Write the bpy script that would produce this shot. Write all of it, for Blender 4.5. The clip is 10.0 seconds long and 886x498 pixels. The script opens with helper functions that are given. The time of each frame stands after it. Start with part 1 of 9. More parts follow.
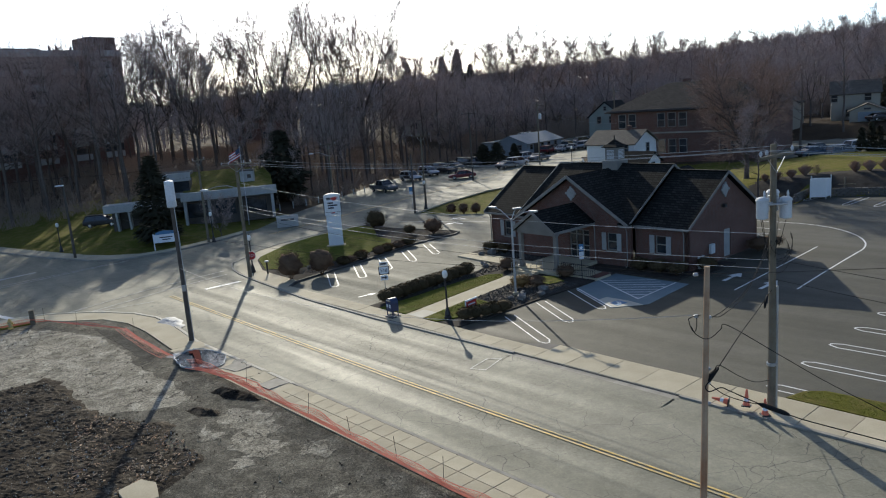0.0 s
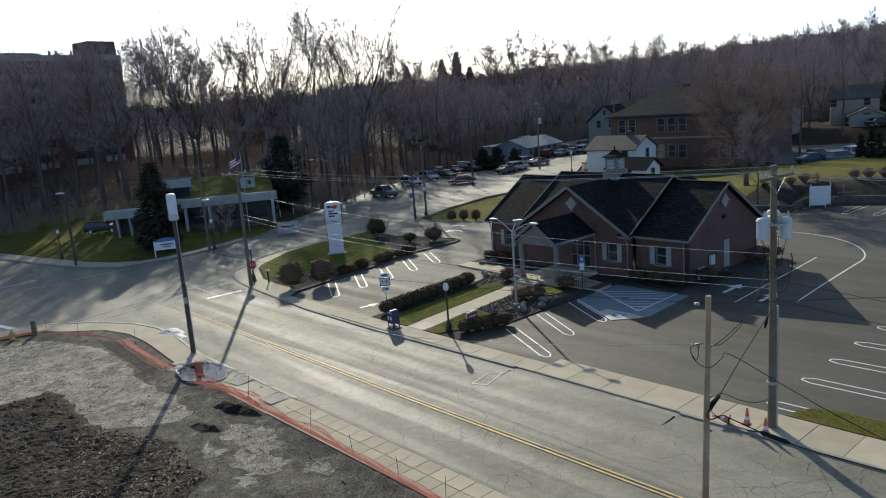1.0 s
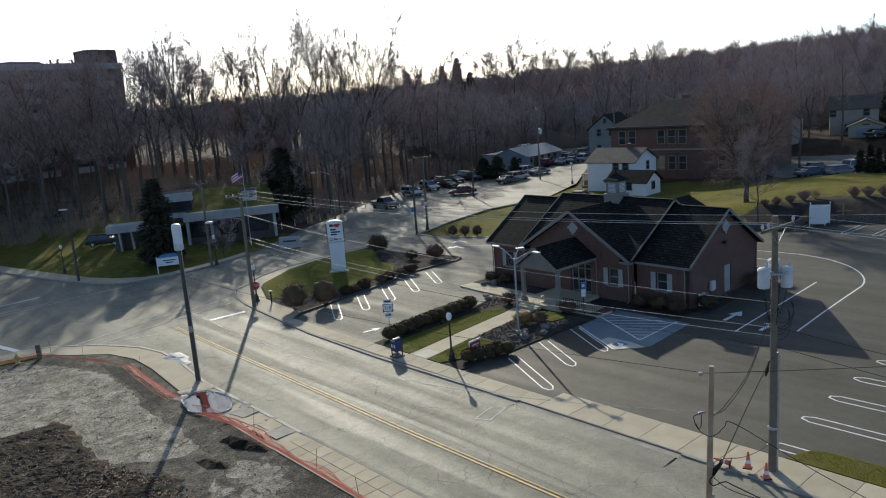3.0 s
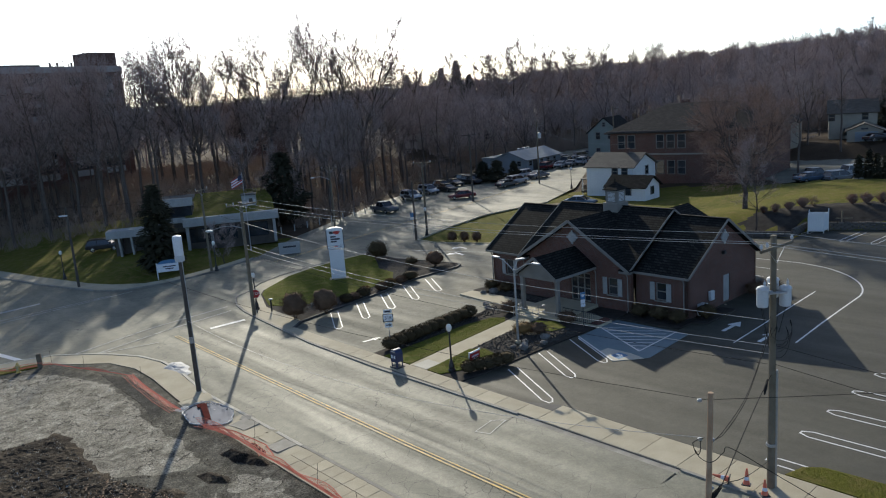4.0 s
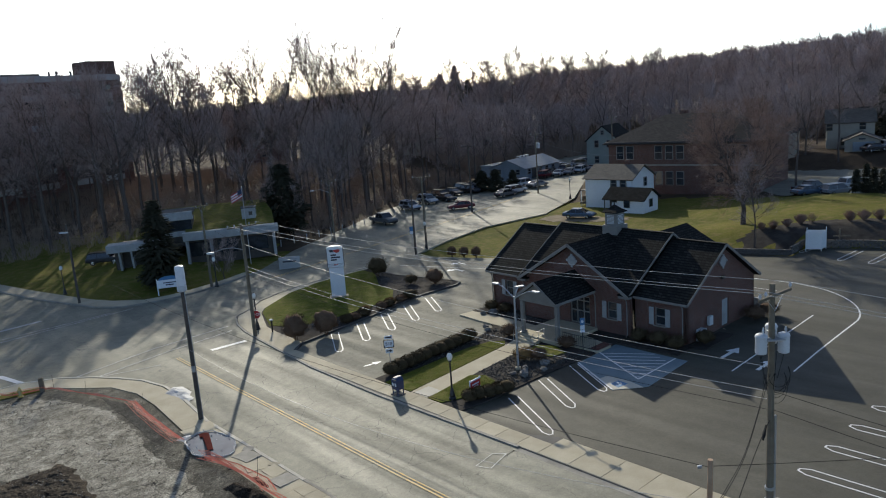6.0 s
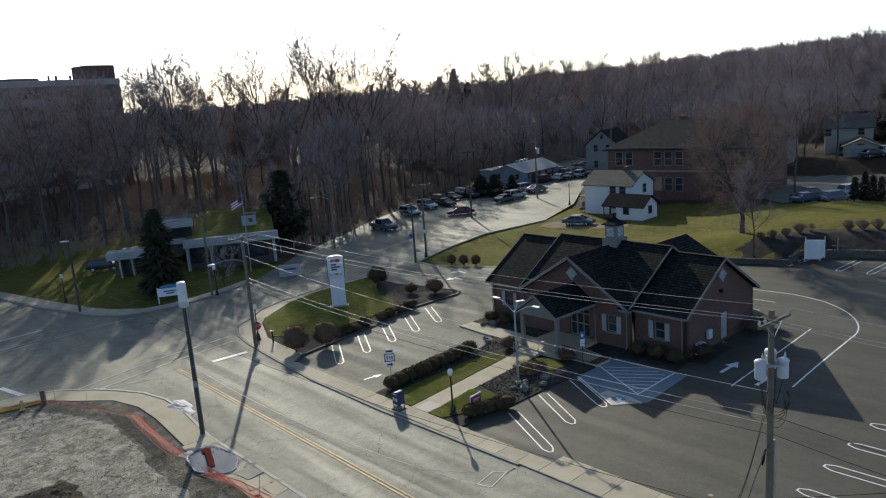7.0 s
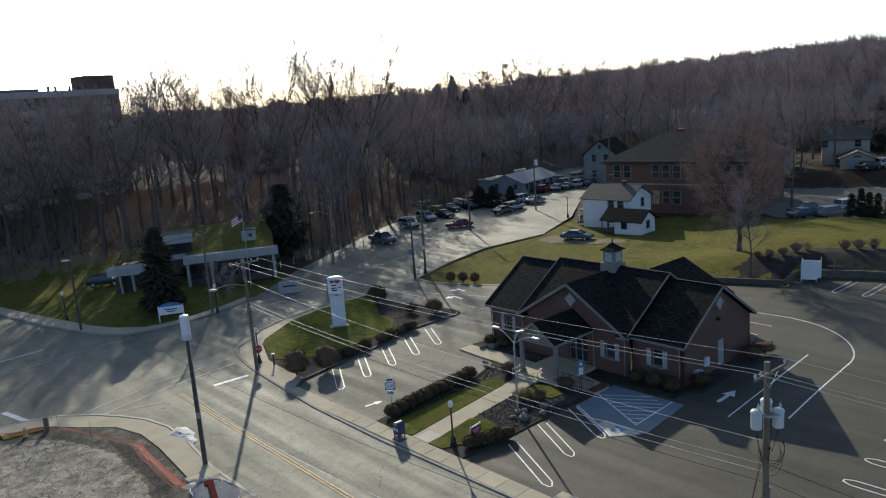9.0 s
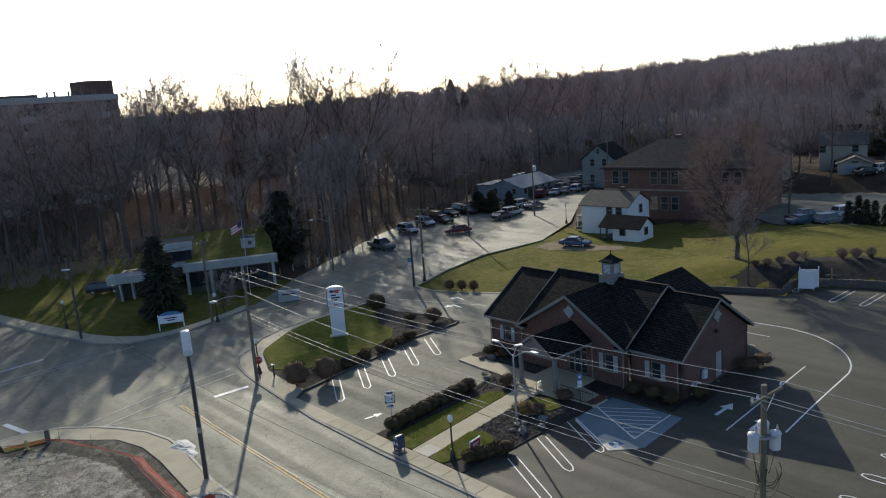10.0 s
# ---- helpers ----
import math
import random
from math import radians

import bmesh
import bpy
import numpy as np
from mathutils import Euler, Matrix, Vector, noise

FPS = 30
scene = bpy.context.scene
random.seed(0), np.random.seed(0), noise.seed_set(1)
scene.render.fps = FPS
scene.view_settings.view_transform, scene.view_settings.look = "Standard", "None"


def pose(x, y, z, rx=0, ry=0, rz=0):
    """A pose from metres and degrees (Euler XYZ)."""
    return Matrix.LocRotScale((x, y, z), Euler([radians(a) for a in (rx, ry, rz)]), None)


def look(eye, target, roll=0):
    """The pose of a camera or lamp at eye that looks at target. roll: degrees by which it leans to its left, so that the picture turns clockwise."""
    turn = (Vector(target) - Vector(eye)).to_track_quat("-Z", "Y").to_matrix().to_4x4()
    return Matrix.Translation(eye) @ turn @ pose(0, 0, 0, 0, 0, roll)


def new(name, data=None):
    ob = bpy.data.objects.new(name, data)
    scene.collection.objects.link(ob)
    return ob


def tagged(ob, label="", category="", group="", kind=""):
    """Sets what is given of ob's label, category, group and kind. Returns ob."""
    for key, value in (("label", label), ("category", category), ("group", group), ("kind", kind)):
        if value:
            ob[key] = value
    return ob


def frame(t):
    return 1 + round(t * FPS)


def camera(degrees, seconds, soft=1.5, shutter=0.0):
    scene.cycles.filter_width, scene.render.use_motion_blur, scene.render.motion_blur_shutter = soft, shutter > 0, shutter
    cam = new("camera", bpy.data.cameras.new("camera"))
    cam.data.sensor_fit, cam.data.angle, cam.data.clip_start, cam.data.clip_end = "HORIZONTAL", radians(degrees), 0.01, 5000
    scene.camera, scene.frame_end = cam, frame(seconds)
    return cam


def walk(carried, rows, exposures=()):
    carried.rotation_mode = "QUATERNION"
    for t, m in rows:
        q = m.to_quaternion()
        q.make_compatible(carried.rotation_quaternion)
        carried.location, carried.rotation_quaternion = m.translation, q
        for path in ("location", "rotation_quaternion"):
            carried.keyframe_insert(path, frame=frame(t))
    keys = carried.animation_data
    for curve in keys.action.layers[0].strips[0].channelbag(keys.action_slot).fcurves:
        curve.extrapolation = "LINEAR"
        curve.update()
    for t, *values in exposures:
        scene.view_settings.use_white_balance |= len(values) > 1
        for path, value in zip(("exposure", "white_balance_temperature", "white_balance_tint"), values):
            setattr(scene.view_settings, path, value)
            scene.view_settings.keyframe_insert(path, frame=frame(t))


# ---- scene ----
# Camera: a drone that rises almost straight up.
cam = camera(60.4, 10.0, soft=1.1)
PATH = [
    (0, 0.006, -0.005, 14.002, 78.605, 4.406, -0.015),
    (0.5, -0.039, 0.008, 14.329, 78.613, 4.397, -0.016),
    (1, -0.046, -0.003, 14.802, 78.623, 4.397, -0.068),
    (1.5, -0.092, 0.016, 15.328, 78.603, 4.365, -0.084),
    (2, -0.123, 0.006, 15.956, 78.572, 4.313, -0.096),
    (2.5, -0.134, 0.002, 16.42, 78.562, 4.322, -0.094),
    (4, -0.15, -0.007, 17.583, 78.506, 4.274, -0.184),
    (4.5, -0.145, 0.007, 18.048, 78.492, 4.265, -0.211),
    (5, -0.14, 0.037, 18.533, 78.459, 4.256, -0.237),
    (5.5, -0.148, 0.068, 19.043, 78.44, 4.27, -0.278),
    (7, -0.211, 0.081, 20.693, 78.334, 4.213, -0.408),
    (7.5, -0.229, 0.093, 21.281, 78.318, 4.205, -0.438),
    (8, -0.242, 0.093, 21.876, 78.312, 4.194, -0.478),
    (8.5, -0.221, 0.058, 22.392, 78.302, 4.18, -0.508),
    (9, -0.203, -0.003, 22.932, 78.29, 4.181, -0.561),
    (9.5, -0.192, -0.065, 23.474, 78.28, 4.205, -0.619),
    (10, -0.196, -0.095, 23.994, 78.269, 4.217, -0.685),
]
walk(cam, [(t, pose(x, y, z, rx, ry, rz)) for t, x, y, z, rx, ry, rz in PATH], [(0, 0.02, 6450, 9), (10, -0.06, 6450, 9)])

from mathutils.geometry import tessellate_polygon

# ---- light ----
SUN_DIR = Vector((-0.155, 0.988, 0.0)).normalized()
SUN_EL = radians(23.4)
world = bpy.data.worlds.new("world")
scene.world = world
world.use_nodes = True
wn = world.node_tree
wn.nodes.clear()
sky = wn.nodes.new("ShaderNodeTexSky")
sky.sky_type = "NISHITA"
sky.sun_disc = False
sky.sun_elevation = SUN_EL
sky.sun_rotation = radians(-8.9)
sky.air_density, sky.dust_density, sky.ozone_density = 0.45, 0.6, 1.3
bg = wn.nodes.new("ShaderNodeBackground")
bg.inputs["Strength"].default_value = 0.24
wout = wn.nodes.new("ShaderNodeOutputWorld")
cool = wn.nodes.new("ShaderNodeMix")
cool.data_type, cool.blend_type = "RGBA", "MULTIPLY"
cool.inputs[0].default_value = 1.0
cool.inputs[7].default_value = (0.98, 1.0, 0.96, 1)
wn.links.new(sky.outputs[0], cool.inputs[6])
wn.links.new(cool.outputs[2], bg.inputs[0])
wn.links.new(bg.outputs[0], wout.inputs[0])
sun_data = bpy.data.lights.new("sun", "SUN")
sun_data.energy, sun_data.angle, sun_data.color = 4.6, radians(0.53), (1.0, 0.93, 0.77)
sun = new("sun", sun_data)
to_sun = Vector((SUN_DIR.x * math.cos(SUN_EL), SUN_DIR.y * math.cos(SUN_EL), math.sin(SUN_EL)))
sun.matrix_world = look((0, 0, 200), Vector((0, 0, 200)) - to_sun)

# ---- frames of reference: s runs along the main street, n across it towards the bank ----
US, NS = Vector((0.657, -0.754)), Vector((0.754, 0.657))
STREET = -48.93


def level(x, y):
    return 0.02 * x + 0.08


def W(s, n):
    return (US.x * s + NS.x * n, US.y * s + NS.y * n)


def smooth(t):
    t = max(0.0, min(1.0, t))
    return t * t * (3 - 2 * t)


# ---- materials ----
def principled(name):
    m = bpy.data.materials.new(name)
    m.use_nodes = True
    nt = m.node_tree
    return m, nt, nt.nodes["Principled BSDF"]


def node(nt, kind, **values):
    nd = nt.nodes.new(kind)
    for k, v in values.items():
        nd.inputs[k].default_value = v
    return nd


def ramp(nt, fac, stops):
    r = nt.nodes.new("ShaderNodeValToRGB")
    els = r.color_ramp.elements
    while len(els) < len(stops):
        els.new(0.5)
    for e, (p, c) in zip(els, stops):
        e.position, e.color = p, (*c, 1) if len(c) == 3 else c
    nt.links.new(fac, r.inputs[0])
    return r.outputs[0]


def mixed(nt, fac, a, b, mode="MIX"):
    m = nt.nodes.new("ShaderNodeMix")
    m.data_type, m.blend_type = "RGBA", mode
    for sock, val in ((m.inputs[0], fac), (m.inputs[6], a), (m.inputs[7], b)):
        if isinstance(val, bpy.types.NodeSocket):
            nt.links.new(val, sock)
        elif isinstance(val, (int, float)):
            sock.default_value = val
        else:
            sock.default_value = (*val, 1)
    return m.outputs[2]


def coords(nt, scale=(1, 1, 1), turn=0.0):
    """Object coordinates in metres, turned about z and then divided by scale."""
    tc = nt.nodes.new("ShaderNodeTexCoord")
    mp = nt.nodes.new("ShaderNodeMapping")
    mp.vector_type = "TEXTURE"
    mp.inputs["Scale"].default_value = scale
    mp.inputs["Rotation"].default_value = (0, 0, radians(turn))
    nt.links.new(tc.outputs["Object"], mp.inputs[0])
    return mp.outputs[0]


def noise_of(nt, vec, scale, detail=4.0, rough=0.6):
    nd = node(nt, "ShaderNodeTexNoise", Scale=scale, Detail=detail, Roughness=rough)
    nt.links.new(vec, nd.inputs["Vector"])
    return nd.outputs[0]


def bump(nt, bsdf, height, strength=0.3, distance=0.02):
    b = node(nt, "ShaderNodeBump", Strength=strength, Distance=distance)
    nt.links.new(height, b.inputs["Height"])
    nt.links.new(b.outputs[0], bsdf.inputs["Normal"])


def plain(name, a, b, coarse=0.5, fine=12.0, rough=0.7, metal=0.0, relief=0.2, spread=0.25, vary=0.0, spec=0.5):
    """Two-scale mottled surface between colours a and b, in metres."""
    m, nt, bs = principled(name)
    v = coords(nt)
    n1, n2 = noise_of(nt, v, coarse), noise_of(nt, v, fine, 5)
    c = mixed(nt, ramp(nt, n1, [(0.5 - spread, (0, 0, 0)), (0.5 + spread, (1, 1, 1))]), a, b)
    c = mixed(nt, 0.35, c, ramp(nt, n2, [(0.3, (0.55, 0.55, 0.55)), (0.7, (1, 1, 1))]), "MULTIPLY")
    if vary:
        oi = nt.nodes.new("ShaderNodeObjectInfo")
        c = mixed(nt, vary, c, ramp(nt, oi.outputs["Random"], [(0, (0.55, 0.55, 0.55)), (1, (1.0, 1.0, 1.0))]), "MULTIPLY")
    nt.links.new(c, bs.inputs["Base Color"])
    bs.inputs["Roughness"].default_value, bs.inputs["Metallic"].default_value = rough, metal
    bs.inputs["Specular IOR Level"].default_value = spec
    if relief:
        bump(nt, bs, n2, relief, 0.02)
    return m


def asphalt(name, dark, light, rough, streak=0.5, crack=0.0, patch=0.4, crackscale=0.22, spec=0.4):
    m, nt, bs = principled(name)
    v = coords(nt)
    along = coords(nt, (26, 1.1, 1), STREET)
    grain, blot = noise_of(nt, v, 45, 3), noise_of(nt, v, 0.22, 6)
    c = mixed(nt, ramp(nt, blot, [(0.3, (0, 0, 0)), (0.72, (1, 1, 1))]), dark, light)
    tracks = noise_of(nt, along, 1.0, 3, 0.5)
    c = mixed(nt, streak, c, ramp(nt, tracks, [(0.33, (0.68, 0.68, 0.67)), (0.66, (1.12, 1.11, 1.08))]), "MULTIPLY")
    c = mixed(nt, 0.5, c, ramp(nt, grain, [(0.3, (0.62, 0.62, 0.62)), (0.7, (1.1, 1.1, 1.1))]), "MULTIPLY")
    fine = noise_of(nt, v, 1.7, 6, 0.7)
    grit = noise_of(nt, v, 9, 4, 0.7)
    c = mixed(nt, 0.55, c, ramp(nt, grit, [(0.36, (0.72, 0.72, 0.72)), (0.64, (1.16, 1.16, 1.15))]), "MULTIPLY")
    c = mixed(nt, patch, c, ramp(nt, fine, [(0.35, (0.66, 0.66, 0.66)), (0.62, (1.08, 1.08, 1.07))]), "MULTIPLY")
    if crack:
        warp = nt.nodes.new("ShaderNodeVectorMath")
        nz = node(nt, "ShaderNodeTexNoise", Scale=0.7, Detail=5.0)
        nt.links.new(v, nz.inputs["Vector"])
        nt.links.new(v, warp.inputs[0])
        nt.links.new(nz.outputs["Color"], warp.inputs[1])
        for sc, w in ((crackscale, 0.0045), (crackscale * 3.2, 0.009)):
            vo = node(nt, "ShaderNodeTexVoronoi", Scale=sc)
            vo.feature = "DISTANCE_TO_EDGE"
            nt.links.new(warp.outputs[0], vo.inputs["Vector"])
            line = ramp(nt, vo.outputs[0], [(w * 0.4, (1, 1, 1)), (w, (0, 0, 0))])
            where = ramp(nt, noise_of(nt, v, 0.12 if sc == crackscale else 0.3, 2), [(0.44, (0, 0, 0)), (0.56, (1, 1, 1))])
            k = mixed(nt, 1.0, line, where, "MULTIPLY")
            k = mixed(nt, 1.0, k, (crack, crack, crack), "MULTIPLY")
            c = mixed(nt, k, c, (0.02, 0.02, 0.02))
    nt.links.new(c, bs.inputs["Base Color"])
    rr = ramp(nt, tracks, [(0.3, (rough + 0.1,) * 3), (0.7, (rough - 0.06,) * 3)])
    nt.links.new(rr, bs.inputs["Roughness"])
    bs.inputs["Specular IOR Level"].default_value = spec
    bump(nt, bs, grain, 0.35, 0.012)
    return m


def rubble_mat(name, dark, mid, pale, patchy=0.5, specks=0.5, rough=0.92, cracks=0.0):
    """Broken ground: blotched tones, flaking paler patches with ragged edges, crazed cracks, grit and loose chips."""
    m, nt, bs = principled(name)
    v = coords(nt)
    c = mixed(nt, ramp(nt, noise_of(nt, v, 0.4, 9, 0.72), [(0.36, (0, 0, 0)), (0.64, (1, 1, 1))]), dark, mid)
    if patchy:
        flake = noise_of(nt, v, 0.75, 12, 0.76)
        c = mixed(nt, ramp(nt, flake, [(0.6 - 0.2 * patchy, (0, 0, 0)), (0.68 - 0.2 * patchy, (0.75, 0.75, 0.75))]), c, pale)
    stain = noise_of(nt, v, 1.6, 8, 0.7)
    c = mixed(nt, 0.7, c, ramp(nt, stain, [(0.36, (0.5, 0.48, 0.45)), (0.6, (1.12, 1.12, 1.1))]), "MULTIPLY")
    grain = noise_of(nt, v, 11, 8, 0.8)
    c = mixed(nt, 0.9, c, ramp(nt, grain, [(0.4, (0.3, 0.29, 0.28)), (0.6, (1.5, 1.5, 1.46))]), "MULTIPLY")
    pebble = node(nt, "ShaderNodeTexVoronoi", Scale=14.0)
    nt.links.new(v, pebble.inputs["Vector"])
    c = mixed(nt, specks, c, ramp(nt, pebble.outputs["Color"], [(0.2, (0.5, 0.5, 0.5)), (0.8, (1.5, 1.5, 1.5))]), "MULTIPLY")
    if cracks:
        warp = nt.nodes.new("ShaderNodeVectorMath")
        nz = node(nt, "ShaderNodeTexNoise", Scale=1.1, Detail=6.0)
        nt.links.new(v, nz.inputs["Vector"])
        nt.links.new(v, warp.inputs[0])
        nt.links.new(nz.outputs["Color"], warp.inputs[1])
        for sc, w in ((0.35, 0.016), (1.1, 0.022)):
            vo = node(nt, "ShaderNodeTexVoronoi", Scale=sc)
            vo.feature = "DISTANCE_TO_EDGE"
            nt.links.new(warp.outputs[0], vo.inputs["Vector"])
            line = ramp(nt, vo.outputs[0], [(w * 0.3, (cracks,) * 3), (w, (0, 0, 0))])
            where = ramp(nt, noise_of(nt, v, 0.5, 4), [(0.42, (0, 0, 0)), (0.6, (1, 1, 1))])
            c = mixed(nt, mixed(nt, 1.0, line, where, "MULTIPLY"), c, (0.025, 0.023, 0.02))
    chip = node(nt, "ShaderNodeTexVoronoi", Scale=8.0)
    nt.links.new(v, chip.inputs["Vector"])
    thin = ramp(nt, noise_of(nt, v, 2.2, 3), [(0.5, (0, 0, 0)), (0.6, (specks,) * 3)])
    c = mixed(nt, mixed(nt, 1.0, ramp(nt, chip.outputs["Distance"], [(0.14, (1, 1, 1)), (0.2, (0, 0, 0))]), thin, "MULTIPLY"), c, tuple(p * 1.5 for p in pale))
    nt.links.new(c, bs.inputs["Base Color"])
    bs.inputs["Roughness"].default_value = rough
    bs.inputs["Specular IOR Level"].default_value = 0.12
    bump(nt, bs, grain, 0.9, 0.05)
    return m


def grass_mat(name, a, b, bare):
    m, nt, bs = principled(name)
    v = coords(nt)
    big, mid, fine = noise_of(nt, v, 0.12, 5), noise_of(nt, v, 1.1, 5), noise_of(nt, v, 22, 4)
    c = mixed(nt, ramp(nt, big, [(0.35, (0, 0, 0)), (0.65, (1, 1, 1))]), a, b)
    c = mixed(nt, ramp(nt, mid, [(0.46, (0, 0, 0)), (0.72, (0.85, 0.85, 0.85))]), c, bare)
    c = mixed(nt, 0.7, c, ramp(nt, fine, [(0.3, (0.45, 0.45, 0.45)), (0.68, (1.25, 1.25, 1.25))]), "MULTIPLY")
    nt.links.new(c, bs.inputs["Base Color"])
    bs.inputs["Roughness"].default_value = 0.95
    bs.inputs["Specular IOR Level"].default_value = 0.04
    bump(nt, bs, fine, 0.9, 0.05)
    return m


def brick_mat(name, a, b, mortar, w=0.22, h=0.075, gap=0.01, rough=0.85, spec=0.3):
    m, nt, bs = principled(name)
    tc = nt.nodes.new("ShaderNodeTexCoord")
    sep, com = nt.nodes.new("ShaderNodeSeparateXYZ"), nt.nodes.new("ShaderNodeCombineXYZ")
    add = nt.nodes.new("ShaderNodeMath")
    nt.links.new(tc.outputs["Object"], sep.inputs[0])
    nt.links.new(sep.outputs[0], add.inputs[0])
    nt.links.new(sep.outputs[1], add.inputs[1])
    nt.links.new(add.outputs[0], com.inputs[0])
    nt.links.new(sep.outputs[2], com.inputs[1])
    br = node(nt, "ShaderNodeTexBrick", Scale=1.0)
    br.inputs["Brick Width"].default_value, br.inputs["Row Height"].default_value = w, h
    br.inputs["Mortar Size"].default_value = gap
    for k, col in (("Color1", a), ("Color2", b), ("Mortar", mortar)):
        br.inputs[k].default_value = (*col, 1)
    nt.links.new(com.outputs[0], br.inputs["Vector"])
    big = noise_of(nt, tc.outputs["Object"], 0.7, 5)
    c = mixed(nt, 0.6, br.outputs[0], ramp(nt, big, [(0.3, (0.6, 0.6, 0.6)), (0.7, (1.15, 1.15, 1.15))]), "MULTIPLY")
    nt.links.new(c, bs.inputs["Base Color"])
    bs.inputs["Roughness"].default_value = rough
    bs.inputs["Specular IOR Level"].default_value = spec
    bump(nt, bs, br.outputs[1], -0.4, 0.01)
    return m


def glass_mat(name, tint, rough=0.05):
    m, nt, bs = principled(name)
    v = coords(nt)
    nt.links.new(mixed(nt, ramp(nt, noise_of(nt, v, 0.8), [(0.4, (0, 0, 0)), (0.6, (1, 1, 1))]), tint, tuple(t * 1.8 for t in tint)), bs.inputs["Base Color"])
    bs.inputs["Roughness"].default_value = rough
    bs.inputs["Specular IOR Level"].default_value = 0.7
    return m


M_ROAD = asphalt("old_asphalt", (0.16, 0.154, 0.114), (0.268, 0.258, 0.191), 0.72, 0.3, 0.75, 0.6, spec=0.42)
M_LOTW = asphalt("grey_lot_asphalt", (0.165, 0.157, 0.12), (0.24, 0.23, 0.178), 0.82, 0.3, 0.45, 0.5, spec=0.28)
M_LOTE = asphalt("sealed_lot_asphalt", (0.05, 0.047, 0.034), (0.083, 0.078, 0.056), 0.75, 0.22, 0.2, 0.4, spec=0.35)
M_BROKEN = rubble_mat("broken_asphalt", (0.085, 0.08, 0.066), (0.17, 0.157, 0.128), (0.28, 0.26, 0.215), 0.3, 0.3, cracks=0.6)
M_PALEBROKEN = rubble_mat("pale_cracked_asphalt", (0.21, 0.193, 0.158), (0.35, 0.324, 0.268), (0.45, 0.418, 0.35), 0.6, 0.25, cracks=0.95)
M_SOIL = rubble_mat("burnt_soil", (0.026, 0.02, 0.016), (0.09, 0.07, 0.05), (0.24, 0.2, 0.15), 0.25, 0.6, 0.97)
M_DARKSTRIP = rubble_mat("patched_dark_asphalt", (0.06, 0.057, 0.05), (0.085, 0.08, 0.07), (0.12, 0.112, 0.098), 0.3, 0.1)
M_SOIL2 = plain("worn_earth", (0.16, 0.125, 0.08), (0.26, 0.21, 0.14), 0.9, 9, 0.95, relief=0.5, spec=0.1)
M_CONC = plain("pavement_concrete", (0.42, 0.365, 0.25), (0.56, 0.495, 0.36), 0.6, 18, 0.85, relief=0.15, vary=0.45, spec=0.3)
M_CONC_NEW = plain("pale_concrete", (0.46, 0.425, 0.345), (0.58, 0.545, 0.46), 0.4, 16, 0.8, relief=0.12, vary=0.25, spec=0.3)
M_KERB = plain("kerb_concrete", (0.2, 0.185, 0.155), (0.36, 0.34, 0.29), 1.1, 14, 0.85, vary=0.35)
M_KERB_DARK = plain("dark_kerb", (0.05, 0.048, 0.044), (0.1, 0.095, 0.088), 1.0, 14, 0.85)
M_WHITE = plain("white_road_paint", (0.62, 0.62, 0.6), (0.8, 0.8, 0.78), 2.5, 26, 0.6, relief=0.1)
M_WORN = plain("worn_road_paint", (0.33, 0.33, 0.31), (0.62, 0.62, 0.59), 3.5, 30, 0.65, relief=0.1)
M_YELLOW = plain("yellow_road_paint", (0.42, 0.35, 0.2), (0.72, 0.47, 0.11), 3.0, 26, 0.65, relief=0.1, spec=0.3, spread=0.12)
M_BLUE = plain("blue_slab_paint", (0.135, 0.19, 0.215), (0.19, 0.245, 0.27), 0.7, 16, 0.7, relief=0.1, spec=0.3)
M_BLUE2 = plain("blue_symbol_paint", (0.05, 0.16, 0.3), (0.07, 0.2, 0.36), 2, 20, 0.55)
M_GRASS = grass_mat("winter_lawn", (0.088, 0.099, 0.017), (0.165, 0.153, 0.032), (0.22, 0.165, 0.07))
M_GRASS2 = grass_mat("kept_lawn", (0.078, 0.1, 0.014), (0.135, 0.145, 0.024), (0.2, 0.17, 0.06))
M_LITTER = plain("leaf_litter", (0.045, 0.032, 0.022), (0.105, 0.074, 0.048), 0.25, 5, 0.95, relief=0.8, spec=0.08)
M_MULCH = plain("dark_mulch", (0.032, 0.028, 0.024), (0.075, 0.066, 0.058), 1.2, 14, 0.95, relief=0.8, spec=0.08)
M_STONES = plain("grey_bed_stones", (0.06, 0.056, 0.05), (0.15, 0.142, 0.125), 3, 30, 0.9, relief=0.4, vary=0.4)
M_BRICK = brick_mat("red_brick", (0.105, 0.04, 0.028), (0.15, 0.06, 0.042), (0.16, 0.135, 0.115))
M_BRICK2 = brick_mat("school_brick", (0.1, 0.045, 0.033), (0.14, 0.062, 0.045), (0.15, 0.12, 0.1))
M_SHING = brick_mat("dark_shingles", (0.011, 0.012, 0.011), (0.03, 0.031, 0.028), (0.006, 0.006, 0.006), 0.34, 0.14, 0.02, 0.9, 0.1)
M_SHING2 = brick_mat("brown_shingles", (0.1, 0.085, 0.07), (0.15, 0.13, 0.105), (0.05, 0.045, 0.04), 0.3, 0.09, 0.006, 0.85)
M_SLATE = brick_mat("school_slate", (0.042, 0.037, 0.034), (0.066, 0.058, 0.052), (0.025, 0.022, 0.02), 0.35, 0.12, 0.006, 0.9, 0.1)
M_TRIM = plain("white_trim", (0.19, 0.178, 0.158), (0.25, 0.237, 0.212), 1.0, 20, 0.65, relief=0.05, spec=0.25)
